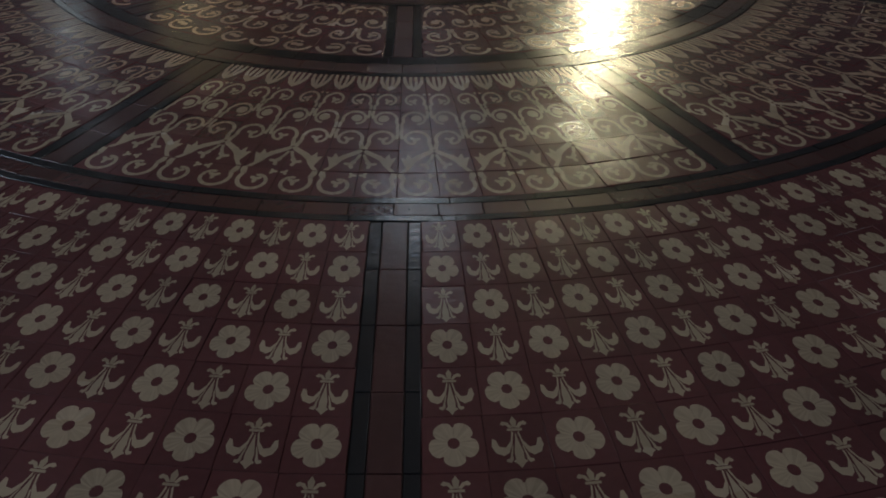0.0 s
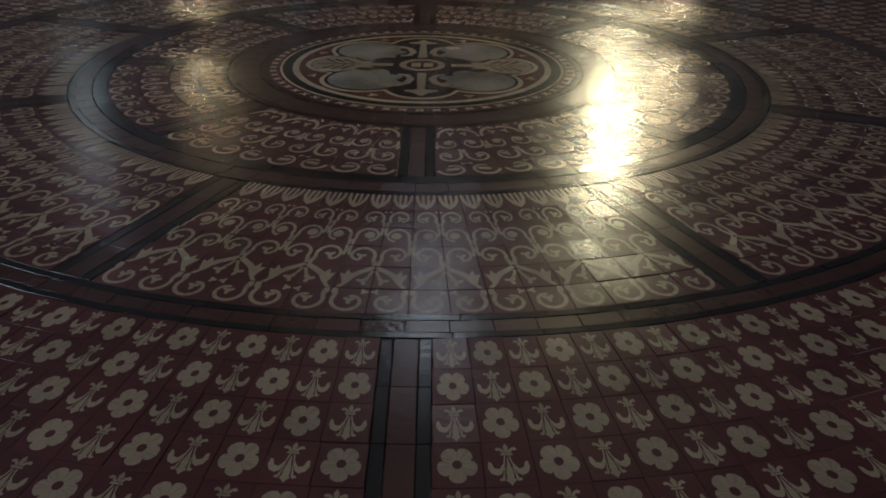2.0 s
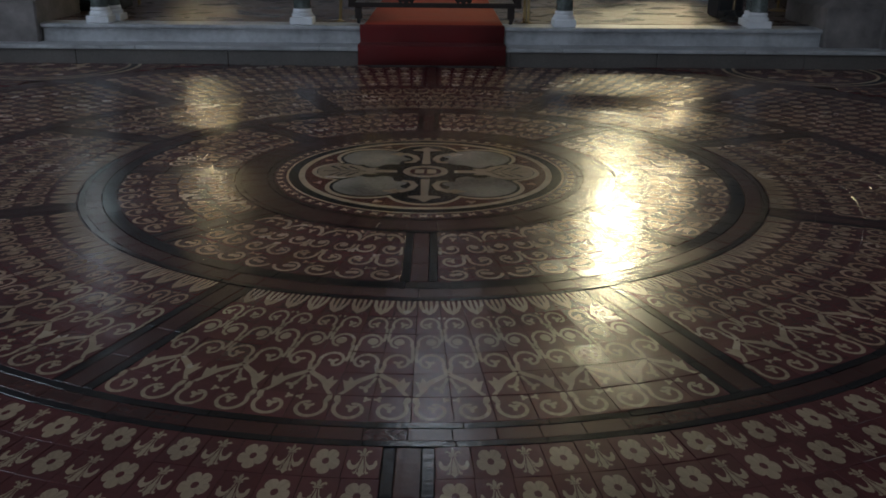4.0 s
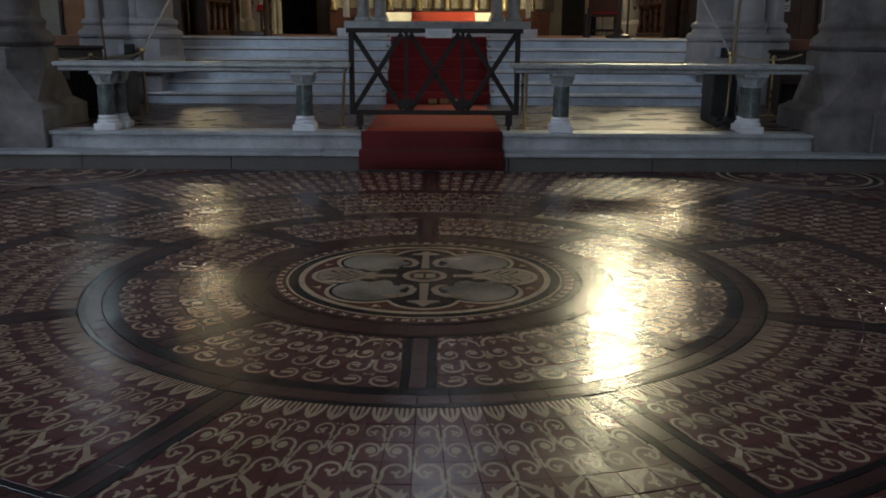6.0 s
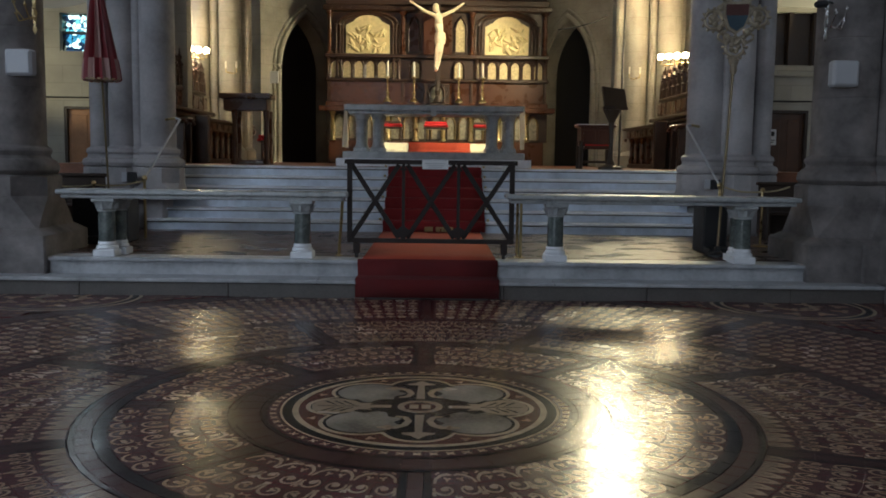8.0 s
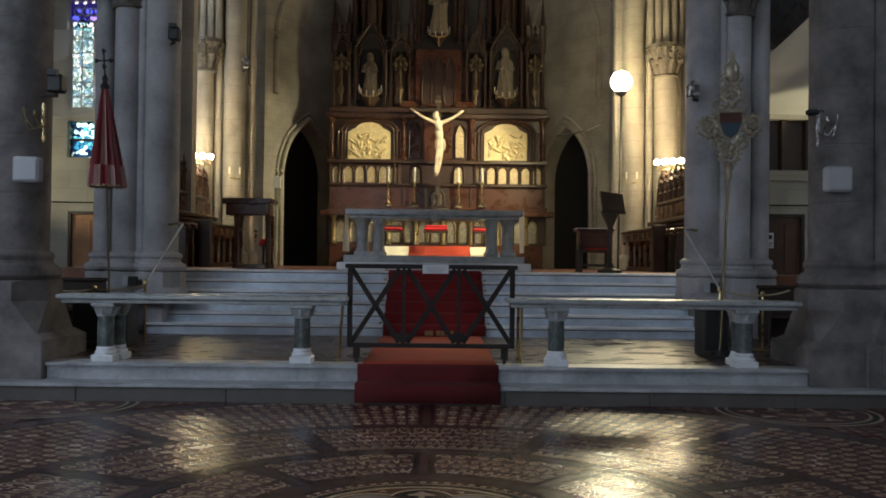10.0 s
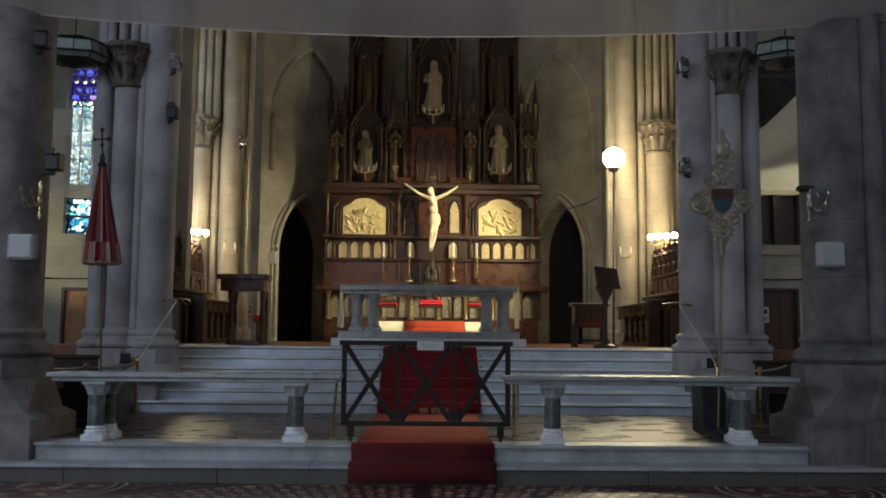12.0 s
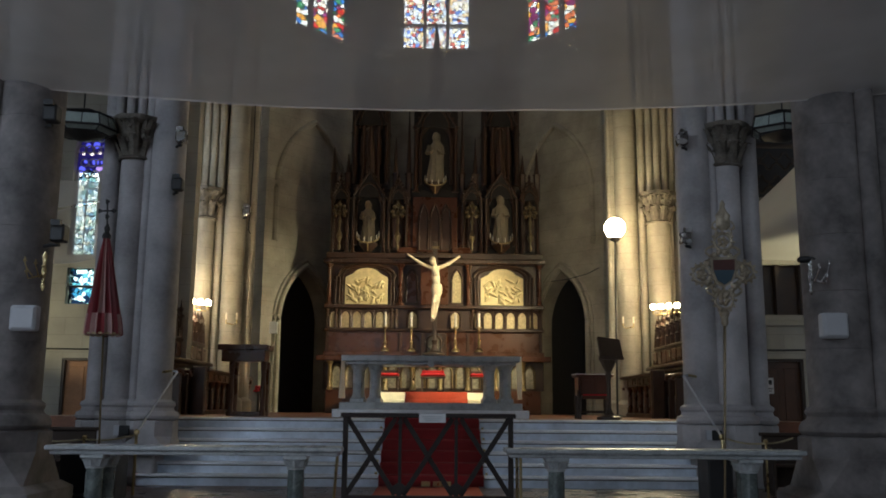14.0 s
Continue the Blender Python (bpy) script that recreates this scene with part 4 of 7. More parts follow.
for sx in (-1.80, 1.85):
    bm = bmesh.new()
    rows = [[bm.verts.new((sx + 0.015 * math.sin(9 * y + z * 3) + (0.02 if sx > 0 else -0.02) * (2.72 - z) / 0.86 * (1 - y), 18.28 + 0.92 * y, z)) for y in (k / 10 for k in range(11))] for z in (2.72, 2.4, 2.1, 1.86)]
    for a, b in zip(rows, rows[1:]):
        for i in range(10):
            bm.faces.new((a[i], a[i + 1], b[i + 1], b[i]))
    drop = part("drop", bm, ALTAR_LINEN, cloth)

# ---------------------------------------------------------------- flags of office beside the rail
def umbrella():
    u = thing("processional_umbrella", "half-closed red and white striped umbrella on a brass pole", "umbrella", (-4.16, 11.7, Z2))
    foot, top = Vector((-4.14, 11.7, Z2)), Vector((-4.27, 11.7, 3.98))
    part("pole", tube(bmesh.new(), [foot, foot.lerp(top, 0.5), top], 0.013, 10), BRONZE, u)
    part("foot", lathe(bmesh.new(), [(0.14, Z2), (0.14, Z2 + 0.03), (0.05, Z2 + 0.06), (0.03, Z2 + 0.12)], foot.x, foot.y, 16), BLACK, u)
    axis = lambda z: -4.14 - 0.13 * (z - Z2) / (3.98 - Z2)
    n = 16
    for k in range(n):
        bm = bmesh.new()
        rows = []
        for z, r in ((3.90, 0.03), (3.7, 0.065), (3.3, 0.12), (2.86, 0.185)):
            row = []
            for i in range(5):
                a = math.tau * (k + i / 4) / n
                rr = r * (1 + 0.14 * math.cos(math.tau * i / 4))
                row.append(bm.verts.new((axis(z) + rr * math.cos(a), 11.7 + rr * math.sin(a), z)))
            rows.append(row)
        for a, b in zip(rows, rows[1:]):
            for i in range(4):
                bm.faces.new((a[i], a[i + 1], b[i + 1], b[i]))
        part("gore", bm, PALE_SILK if k % 4 == 0 else DARK_RED, u)
        bm = bmesh.new()
        rows = []
        for z, r in ((2.86, 0.195), (2.72, 0.215), (2.60, 0.225)):
            rows.append([bm.verts.new((axis(z) + r * (1 + 0.1 * math.cos(math.tau * i / 4)) * math.cos(math.tau * (k + i / 4) / n), 11.7 + r * (1 + 0.1 * math.cos(math.tau * i / 4)) * math.sin(math.tau * (k + i / 4) / n), z - (0.03 * math.sin(math.pi * i / 4) if z < 2.65 else 0))) for i in range(5)])
        for a, b in zip(rows, rows[1:]):
            for i in range(4):
                bm.faces.new((a[i], a[i + 1], b[i + 1], b[i]))
        part("valance", bm, PALE_SILK if k % 2 else DARK_RED, u)
    part("fringe", lathe(bmesh.new(), [(0.225, 2.585), (0.228, 2.61), (0.2, 2.612)], axis(2.6), 11.7, 32), GOLD, u)
    part("finial", lathe(bmesh.new(), [(0.05, 3.86), (0.06, 3.90), (0.03, 3.95), (0.04, 4.0), (0.012, 4.06)], -4.27, 11.7, 12), BLACK, u)
    bm = tube(bmesh.new(), [(-4.272, 11.7, 4.05), (-4.292, 11.7, 4.36)], 0.011, 6)
    tube(bm, [(-4.375, 11.7, 4.235), (-4.20, 11.7, 4.24)], 0.011, 6)
    for x, z in ((-4.293, 4.365), (-4.38, 4.235), (-4.195, 4.24), (-4.284, 4.16)):   # trefoil ends
        for a in (0, 2.1, 4.2):
            bmesh.ops.create_icosphere(bm, subdivisions=1, radius=0.019, matrix=Matrix.Translation((x + 0.017 * math.cos(a), 11.7, z + 0.017 * math.sin(a))))
    part("cross", bm, BLACK, u)


DARK_RED = material("dark_red_silk", (0.20, 0.012, 0.018), 0.5, vary=0.15, fine=120, stain=0.15)
PALE_SILK = material("faded_pink_silk", (0.42, 0.24, 0.22), 0.55, vary=0.15, fine=120, stain=0.15)
umbrella()

SILVERGILT = material("tarnished_gilt", (0.42, 0.36, 0.27), 0.42, metal=0.6, vary=0.3, scale=14, fine=70, stain=0.25, bump=0.3)
SHIELD_RED = material("shield_red_enamel", (0.10, 0.04, 0.035), 0.4)
SHIELD_BLUE = material("shield_blue_enamel", (0.05, 0.085, 0.11), 0.4)


def bell_standard():
    b = thing("bell_standard", "ornate gilt openwork standard with an enamel shield on a pole", "standard", (3.82, 11.7, Z2))
    part("pole", tube(bmesh.new(), [(3.79, 11.7, Z2), (3.90, 11.7, 2.86)], 0.017, 10), BRONZE, b)
    part("foot", lathe(bmesh.new(), [(0.15, Z2), (0.15, Z2 + 0.03), (0.05, Z2 + 0.07), (0.03, Z2 + 0.14)], 3.79, 11.7, 16), BLACK, b)
    part("socket", lathe(bmesh.new(), [(0.03, 2.78), (0.05, 2.82), (0.045, 2.88), (0.07, 2.95), (0.04, 3.0)], 3.90, 11.7, 12), SILVERGILT, b)
    y = 11.7

    def wreath(cx, cz, r, knobs):
        bm = tube(bmesh.new(), [(cx + r * math.cos(a), y, cz + r * math.sin(a)) for a in (math.tau * k / 24 for k in range(24))], r * 0.2, 8, close=True)
        for k in range(knobs):
            a = math.tau * k / knobs
            bmesh.ops.create_icosphere(bm, subdivisions=1, radius=r * 0.2, matrix=Matrix.Translation((cx + 1.28 * r * math.cos(a), y, cz + 1.28 * r * math.sin(a))))
        return bm

    for cx, cz, r in ((3.62, 3.46, 0.115), (4.20, 3.50, 0.115), (3.92, 3.90, 0.115), (3.905, 3.12, 0.12)):
        part("wreath", wreath(cx, cz, r, 12), SILVERGILT, b)
        bm = bmesh.new()
        for k in range(5):
            a = math.tau * k / 5
            bmesh.ops.create_icosphere(bm, subdivisions=1, radius=r * 0.34, matrix=Matrix.Translation((cx + 0.4 * r * math.cos(a), y, cz + 0.4 * r * math.sin(a))))
        part("boss", bm, SILVERGILT, b)
    bm = bmesh.new()
    for k in range(22):
        a = math.tau * k / 22
        r = 0.26 + 0.03 * math.cos(4 * a)
        bmesh.ops.create_icosphere(bm, subdivisions=1, radius=0.045 + 0.012 * (k % 2), matrix=Matrix.Translation((3.905 + r * math.cos(a), y + 0.01, 3.48 + r * math.sin(a))))
    tagged(part("scrollwork", bm, SILVERGILT, b), kind="stuff")
    shape = [(3.76, 3.66), (4.06, 3.67), (4.05, 3.50), (4.0, 3.38), (3.91, 3.31), (3.81, 3.37), (3.765, 3.48)]
    rim = [((x - 3.91) * 1.16 + 3.91, (z - 3.49) * 1.16 + 3.49) for x, z in shape]
    part("shield_rim", prism(bmesh.new(), rim, y - 0.03, y + 0.03), SILVERGILT, b)
    part("shield_top", prism(bmesh.new(), [(3.765, 3.65), (4.055, 3.66), (4.05, 3.52), (3.77, 3.515)], y - 0.045, y - 0.031), SHIELD_RED, b, "red enamel upper half of the shield")
    part("shield_foot", prism(bmesh.new(), [(3.77, 3.513), (4.05, 3.518), (3.995, 3.38), (3.91, 3.32), (3.82, 3.375)], y - 0.045, y - 0.031), SHIELD_BLUE, b, "blue enamel lower half of the shield")
    for z, half in ((4.04, 0.10), (4.12, 0.14), (4.20, 0.08)):   # leafy scrolls under the crown
        for d in (-1, 1):
            bm = tube(bmesh.new(), [(3.935 + d * half * (0.25 + 0.8 * math.sin(2.6 * i / 8)), y, z + 0.07 * math.cos(2.6 * i / 8)) for i in range(9)], 0.014, 6)
            bmesh.ops.create_icosphere(bm, subdivisions=1, radius=0.024, matrix=Matrix.Translation((3.935 + d * half, y, z - 0.03)))
            part("leaf_scroll", bm, SILVERGILT, b)
    for d in (-1, 1):
        for z0, z1 in ((3.68, 3.86), (3.34, 3.16)):
            part("leaf_scroll", tube(bmesh.new(), [(3.915 + d * (0.10 + 0.13 * math.sin(math.pi * i / 9)), y + 0.01, z0 + (z1 - z0) * i / 9) for i in range(10)], 0.018, 6), SILVERGILT, b)
    crown = lathe(bmesh.new(), [(0.05, 4.06), (0.10, 4.12), (0.09, 4.2), (0.105, 4.26), (0.06, 4.32), (0.03, 4.38), (0.04, 4.42), (0.008, 4.47)], 3.935, y, 14, squash=0.6)
    part("crown", crown, SILVERGILT, b)


bell_standard()


# ---------------------------------------------------------------- handrails and rope barriers
ROPE = material("pale_golden_cord", (0.50, 0.42, 0.26), 0.6, vary=0.2, fine=120)


def handrail(s):
    x0, x1 = (-4.22, -4.16) if s < 0 else (4.30, 4.24)
    h = thing("handrail", "white-painted steel handrail in front of the pier", "handrail", (x0, 13.3, Z2), group="handrails")
    part("bar", tube(bmesh.new(), [(x0, 13.3, 1.30), (x1, 15.0, 2.24), (x1 + s * 0.1, 15.1, 2.26)], 0.017, 8), WHITE_PAINT, h)
    low = part("lower_post", tube(bmesh.new(), [(x0, 13.3, Z2), (x0, 13.3, 1.27)], 0.022, 8), BRASS, h)
    part("knob", lathe(bmesh.new(), [(0.02, 1.26), (0.045, 1.29), (0.04, 1.33), (0.01, 1.35)], x0, 13.3, 10), BRASS, low)
    part("wall_bracket", tube(bmesh.new(), [(x1 + s * 0.1, 15.1, 2.26), (x1 + s * 0.3, 15.2, 2.24)], 0.02, 8), BRASS, h)
    rp = thing("barrier_rope", "drooping golden barrier rope between posts", "rope", (s * 4.8, 13.2, 1.2), group="barrier ropes")
    a, b, c = (Vector((x0, 13.3, 1.27)), Vector((-4.93, 13.2, 1.20)), Vector((-5.5, 13.2, 1.18))) if s < 0 else (Vector((x0, 13.3, 1.30)), Vector((4.9, 13.2, 1.22)), Vector((5.3, 13.2, 1.30)))
    pts = [a.lerp(b, k / 8) - Vector((0, 0, 0.04 * math.sin(math.pi * k / 8))) for k in range(9)]
    part("rope", tube(bmesh.new(), pts, 0.015, 6), ROPE, rp)
    part("rope", tube(bmesh.new(), [b.lerp(c, k / 6) - Vector((0, 0, 0.02 * math.sin(math.pi * k / 6))) for k in range(7)], 0.015, 6), ROPE, rp)
    post = thing("barrier_post", "slender brass barrier post with a round foot", "post", (b.x, b.y, Z2), group="barrier posts")
    stem = part("stem", tube(bmesh.new(), [(b.x, b.y, Z2), (b.x, b.y, b.z)], 0.018, 8), BRASS, post)
    part("cap", lathe(bmesh.new(), [(0.02, b.z), (0.04, b.z + 0.02), (0.03, b.z + 0.05), (0.01, b.z + 0.06)], b.x, b.y, 10), BRASS, stem)
    part("foot", lathe(bmesh.new(), [(0.13, Z2), (0.13, Z2 + 0.015), (0.03, Z2 + 0.04)], b.x, b.y, 16), BRASS, stem)


handrail(-1)
handrail(1)
for x in (-4.98, 4.72):
    sk = thing("socket_box", "small black and white socket box on the pier plinth", "socket box", (x, 15.05, 1.2), group="socket boxes")
    part("case", boxes((x - 0.06, x + 0.10, 14.93, 14.99, 1.20, 1.36), bevel=0.008), BLACK, sk)
    part("plate", boxes((x - 0.15, x - 0.062, 14.94, 14.99, 1.20, 1.36), bevel=0.006), WHITE_PAINT, sk)
    part("fixing", boxes((x - 0.1, x + 0.05, 14.99, 15.32, 1.26, 1.30)), BLACK, sk)

# dark kneelers and a box in the shade behind the rail
def kneeler(x0, x1, y, h, label):
    k = thing("prayer_desk", label, "prayer desk", ((x0 + x1) / 2, y, Z2))
    part("body", boxes((x0, x1, y, y + 0.5, Z2, Z2 + h), bevel=0.02), BLACK, k)
    part("slope", prism(bmesh.new(), [(x0 - 0.03, Z2 + h), (x1 + 0.03, Z2 + h), (x1 + 0.03, Z2 + h + 0.04), (x0 - 0.03, Z2 + h + 0.06)], y - 0.05, y + 0.5), WOOD_DARK, k)
    part("kneeling_board", boxes((x0, x1, y - 0.3, y, Z2, Z2 + 0.1), bevel=0.01), BLACK, k)


kneeler(-5.02, -4.24, 12.6, 0.66, "black draped prayer desk in the shade of the pier")
kneeler(3.72, 4.05, 12.1, 0.70, "black draped prayer desk behind the rail")


def bench(x0, x1, y):
    b = thing("bench", "dark stained wooden bench standing in the shade behind the piers", "bench", ((x0 + x1) / 2, y, Z2), group="benches")
    part("seat", boxes((x0, x1, y - 0.42, y, 0.82, 0.86), bevel=0.01), WOOD_DARK, b)
    part("back", boxes((x0, x1, y, y + 0.04, Z2 + 0.08, 1.28), bevel=0.01), WOOD_DARK, b)
    part("top_rail", boxes((x0 - 0.03, x1 + 0.03, y - 0.03, y + 0.07, 1.28, 1.34), bevel=0.015), WOOD_DARK, b)
    for x in (x0, x1 - 0.05):
        part("end_panel", boxes((x, x + 0.05, y - 0.45, y, Z2, 1.12), bevel=0.015), WOOD_DARK, b)


bench(-7.4, -5.28, 14.6)
bench(5.35, 7.4, 14.6)
grille = thing("iron_grille", "dark wrought-iron grille between the piers", "grille", (-5.3, 13.6, Z2))
for k in range(9):
    part("upright", tube(bmesh.new(), [(-5.7 + 0.1 * k, 13.6, Z2), (-5.7 + 0.1 * k, 13.6, 1.1)], 0.012, 6), BLACK, grille)
for z in (0.6, 1.08):
    part("crossbar", boxes((-5.75, -4.85, 13.585, 13.615, z, z + 0.03)), BLACK, grille)


# ---------------------------------------------------------------- fittings on the near piers
def speaker(s):
    x = -4.905 if s < 0 else 4.99
    sp = thing("loudspeaker", "white wall loudspeaker box on the stone pier", "loudspeaker", (x, 10.95, 2.55), group="loudspeakers")
    part("case", boxes((x - 0.16, x + 0.16, 10.86, 11.02, 2.57, 2.88), bevel=0.025), WHITE_PAINT, sp)
    part("grille", boxes((x - 0.13, x + 0.13, 10.852, 10.862, 2.60, 2.85), bevel=0.004), WHITE_PAINT, sp)
    part("bracket", boxes((x - 0.04, x + 0.04, 11.02, 11.12, 2.68, 2.76)), BLACK, sp)


def sconce(s):
    x, y, z = (-4.75, 11.0, 3.32) if s < 0 else (4.77, 11.0, 3.36)
    mat = BRASS if s < 0 else STEEL
    c = thing("wall_sconce", "branched brass wall sconce on the stone pier" if s < 0 else "branched silver wall sconce on the stone pier", "sconce", (x, y, z), group="wall sconces")
    part("backplate", lathe(bmesh.new(), [(0.008, z - 0.25), (0.03, z - 0.2), (0.016, z - 0.15), (0.026, z - 0.05), (0.036, z), (0.018, z + 0.06), (0.026, z + 0.14), (0.03, z + 0.19), (0.008, z + 0.24)], x, y, 10, squash=0.6), mat, c)
    for k, (dx, dz) in enumerate(((0.20, 0.10), (0.16, -0.04), (0.05, 0.06), (-0.06, 0.02))):
        e = Vector((x + s * dx, y - 0.10 - 0.02 * k, z + dz))
        part("arm", tube(bmesh.new(), [(x, y, z - 0.04), (x + s * dx * 0.5, y - 0.06, z - 0.09), (x + s * dx * 0.9, y - 0.09, z + dz - 0.07), e], 0.009, 6), mat, c)
        part("cup", lathe(bmesh.new(), [(0.010, e.z), (0.026, e.z + 0.012), (0.024, e.z + 0.022), (0.009, e.z + 0.026), (0.009, e.z + 0.06)], e.x, e.y, 8), mat, c)


def spotlight(x, y, z, dx, label, group="spotlights", mat=BLACK):
    sp = thing("spotlight", label, "spotlight", (x, y, z), group=group)
    part("arm", tube(bmesh.new(), [(x, y + 0.1, z), (x + 0.5 * dx, y, z), (x + dx, y - 0.02, z)], 0.025, 6), BLACK, sp)
    part("housing", boxes((x + dx - 0.09, x + dx + 0.09, y - 0.14, y + 0.05, z + 0.03, z + 0.25), bevel=0.02), mat, sp)
    part("visor", boxes((x + dx - 0.06, x + dx + 0.06, y - 0.2, y - 0.14, z + 0.22, z + 0.29)), mat, sp)
    return sp


for s in (-1, 1):
    speaker(s)
    sconce(s)
spotlight(-4.86, 11.1, 3.66, 0.24, "black spotlight on an arm fixed to the pier")
reading_spot = thing("spotlight", "slim black spotlight on a short arm fixed to the pier", "spotlight", (4.82, 11.05, 3.54), group="spotlights")
part("housing", tube(bmesh.new(), [(4.60, 10.92, 3.535), (4.63, 10.93, 3.54), (4.74, 10.97, 3.555), (4.76, 10.98, 3.556)], [0.03, 0.042, 0.045, 0.03], 12), BLACK, reading_spot)
part("arm", tube(bmesh.new(), [(4.74, 10.98, 3.56), (4.80, 11.0, 3.585), (4.88, 11.1, 3.585)], 0.013, 6), BLACK, reading_spot)
spotlight(-4.46, 15.1, 6.15, 0.12, "small grey spotlight on the clustered pier", mat=STEEL)
spotlight(4.50, 15.1, 6.2, -0.12, "small grey spotlight on the clustered pier", mat=STEEL)
spotlight(4.50, 15.1, 4.45, -0.12, "small grey spotlight on the clustered pier", mat=STEEL)
spotlight(-4.46, 15.1, 5.3, 0.10, "small black spotlight on the clustered pier")
spotlight(-4.98, 11.1, 5.22, 0.14, "small black spotlight high on the pier")


def lantern(x, y, z, sx):
    la = thing("hanging_lantern", "wide hexagonal metal lantern with greenish glass beside the pier", "lantern", (x, y, z))
    n = 6
    rings = [[(x + r * sx * math.cos(math.tau * (k + 0.25) / n), y + 0.8 * r * math.sin(math.tau * (k + 0.25) / n), z + h) for k in range(n)] for r, h in ((0.54, 0.0), (0.60, -0.22), (0.46, -0.30))]
    for p, q, nm in zip(rings, rings[1:], ("side_pane", "lower_pane")):
        for k in range(n):
            j = (k + 1) % n
            bm = bmesh.new()
            bm.faces.new([bm.verts.new(v) for v in (p[k], p[j], q[j], q[k])])
            pane = part(nm, bm, LANTERN_GLASS, la, soft=False)
            pane.modifiers.new("thickness", "SOLIDIFY").thickness = 0.006
            part("bar", tube(bmesh.new(), [p[k], q[k]], 0.014, 6), BLACK, la)
            if nm == "side_pane":
                part("cross_bar", tube(bmesh.new(), [[(a + b) / 2 for a, b in zip(p[k], p[j])], [(a + b) / 2 for a, b in zip(q[k], q[j])]], 0.009, 6), BLACK, la)
    for pts, nm in zip(rings, ("upper_ring", "middle_ring", "lower_ring")):
        part(nm, tube(bmesh.new(), pts, 0.022, 6, close=True), BLACK, la)
    part("chain", tube(bmesh.new(), [(x, y, z), (x, y, 15.9)], 0.012, 6), BLACK, la)
    part("crown", lathe(bmesh.new(), [(0.52, z + 0.01), (0.50, z + 0.03), (0.14, z + 0.06), (0.03, z + 0.16)], x, y, 6), BLACK, la)
    for p in rings[0]:
        part("stay", tube(bmesh.new(), [p, (x, y, z + 0.14)], 0.012, 6), BLACK, la)
    part("pendant", lathe(bmesh.new(), [(0.05, z - 0.42), (0.16, z - 0.39), (0.34, z - 0.33), (0.42, z - 0.31)], x, y, 6), BLACK, la)


LANTERN_GLASS = material("frosted_lantern_glass", (0.36, 0.42, 0.39), 0.3, vary=0.2, scale=5)
lantern(-6.05, 15.0, 6.6, 1.0)
lantern(6.15, 15.0, 6.72, 1.0)

# ---------------------------------------------------------------- furniture of the sanctuary
def slope_desk():
    d = thing("reading_desk", "tall brown wooden reading desk on four legs", "desk", (-3.88, 19.0, Z3))
    part("top", boxes((-4.42, -3.36, 18.75, 19.35, 2.84, 2.95), bevel=0.015), WOOD_MID, d)
    part("apron", boxes((-4.34, -3.44, 18.8, 19.3, 2.60, 2.84), bevel=0.01), WOOD_MID, d)
    for x in (-4.12, -3.46):
        for y in (18.86, 19.24):
            part("leg", lathe(bmesh.new(), [(0.07, Z3), (0.07, Z3 + 0.1), (0.05, Z3 + 0.14), (0.062, 1.95), (0.045, 2.3), (0.065, 2.5), (0.065, 2.6)], x, y, 12), WOOD_MID, d)
    part("foot_rail", boxes((-4.2, -3.4, 18.82, 18.9, Z3, Z3 + 0.09), bevel=0.01), WOOD_MID, d)


slope_desk()
stand = thing("flower_stand", "red flowers on a small dark stand", "flowers", (-3.72, 19.9, Z3))
part("stand", lathe(bmesh.new(), [(0.14, Z3), (0.14, Z3 + 0.02), (0.03, Z3 + 0.05), (0.03, 1.95), (0.10, 1.98), (0.10, 2.0)], -3.75, 19.9, 12), WOOD_DARK, stand)
bm = bmesh.new()
for k in range(24):
    bmesh.ops.create_icosphere(bm, subdivisions=1, radius=0.04, matrix=Matrix.Translation((-3.75 + random.gauss(0, 0.07), 19.9 + random.gauss(0, 0.06), 2.05 + random.gauss(0, 0.03))))
part("blooms", bm, RED_CLOTH, stand, "red blooms")


def lectern():
    d = thing("lectern", "dark carved lectern with a sloping bookrest", "lectern", (3.50, 17.6, Z3))
    x = 3.49
    part("foot", lathe(bmesh.new(), [(0.24, Z3), (0.24, Z3 + 0.05), (0.10, Z3 + 0.1), (0.05, Z3 + 0.2)], x, 17.6, 8), WOOD_DARK, d)
    part("stem", lathe(bmesh.new(), [(0.045, Z3 + 0.18), (0.04, 2.2), (0.06, 2.35), (0.045, 2.4)], x, 17.6, 12), WOOD_DARK, d)
    part("bracket", lathe(bmesh.new(), [(0.05, 2.38), (0.12, 2.52), (0.19, 2.66), (0.2, 2.7)], x, 17.6, 8), WOOD_DARK, d)
    bm = bmesh.new()
    box(bm, -0.24, 0.24, -0.03, 0.03, -0.22, 0.24, bevel=0.01)
    part("bookrest", bm, WOOD_DARK, d, at=pose(3.53, 17.6, 2.86, -32, 6, 12))
    part("ledge", boxes((3.28, 3.76, 17.40, 17.5, 2.63, 2.68)), WOOD_DARK, d)


lectern()
WOOD_RED = material("reddish_wood", (0.085, 0.028, 0.015), 0.4, vary=0.3, scale=3, fine=40, stain=0.2, bump=0.1)
side = thing("side_table", "reddish brown wooden credence table with a white cloth", "table", (3.32, 18.5, Z3))
part("top", boxes((2.95, 3.70, 18.2, 18.75, 2.32, 2.37), bevel=0.008), WOOD_RED, side)
part("apron", boxes((3.0, 3.65, 18.24, 18.7, 1.95, 2.32)), WOOD_RED, side)
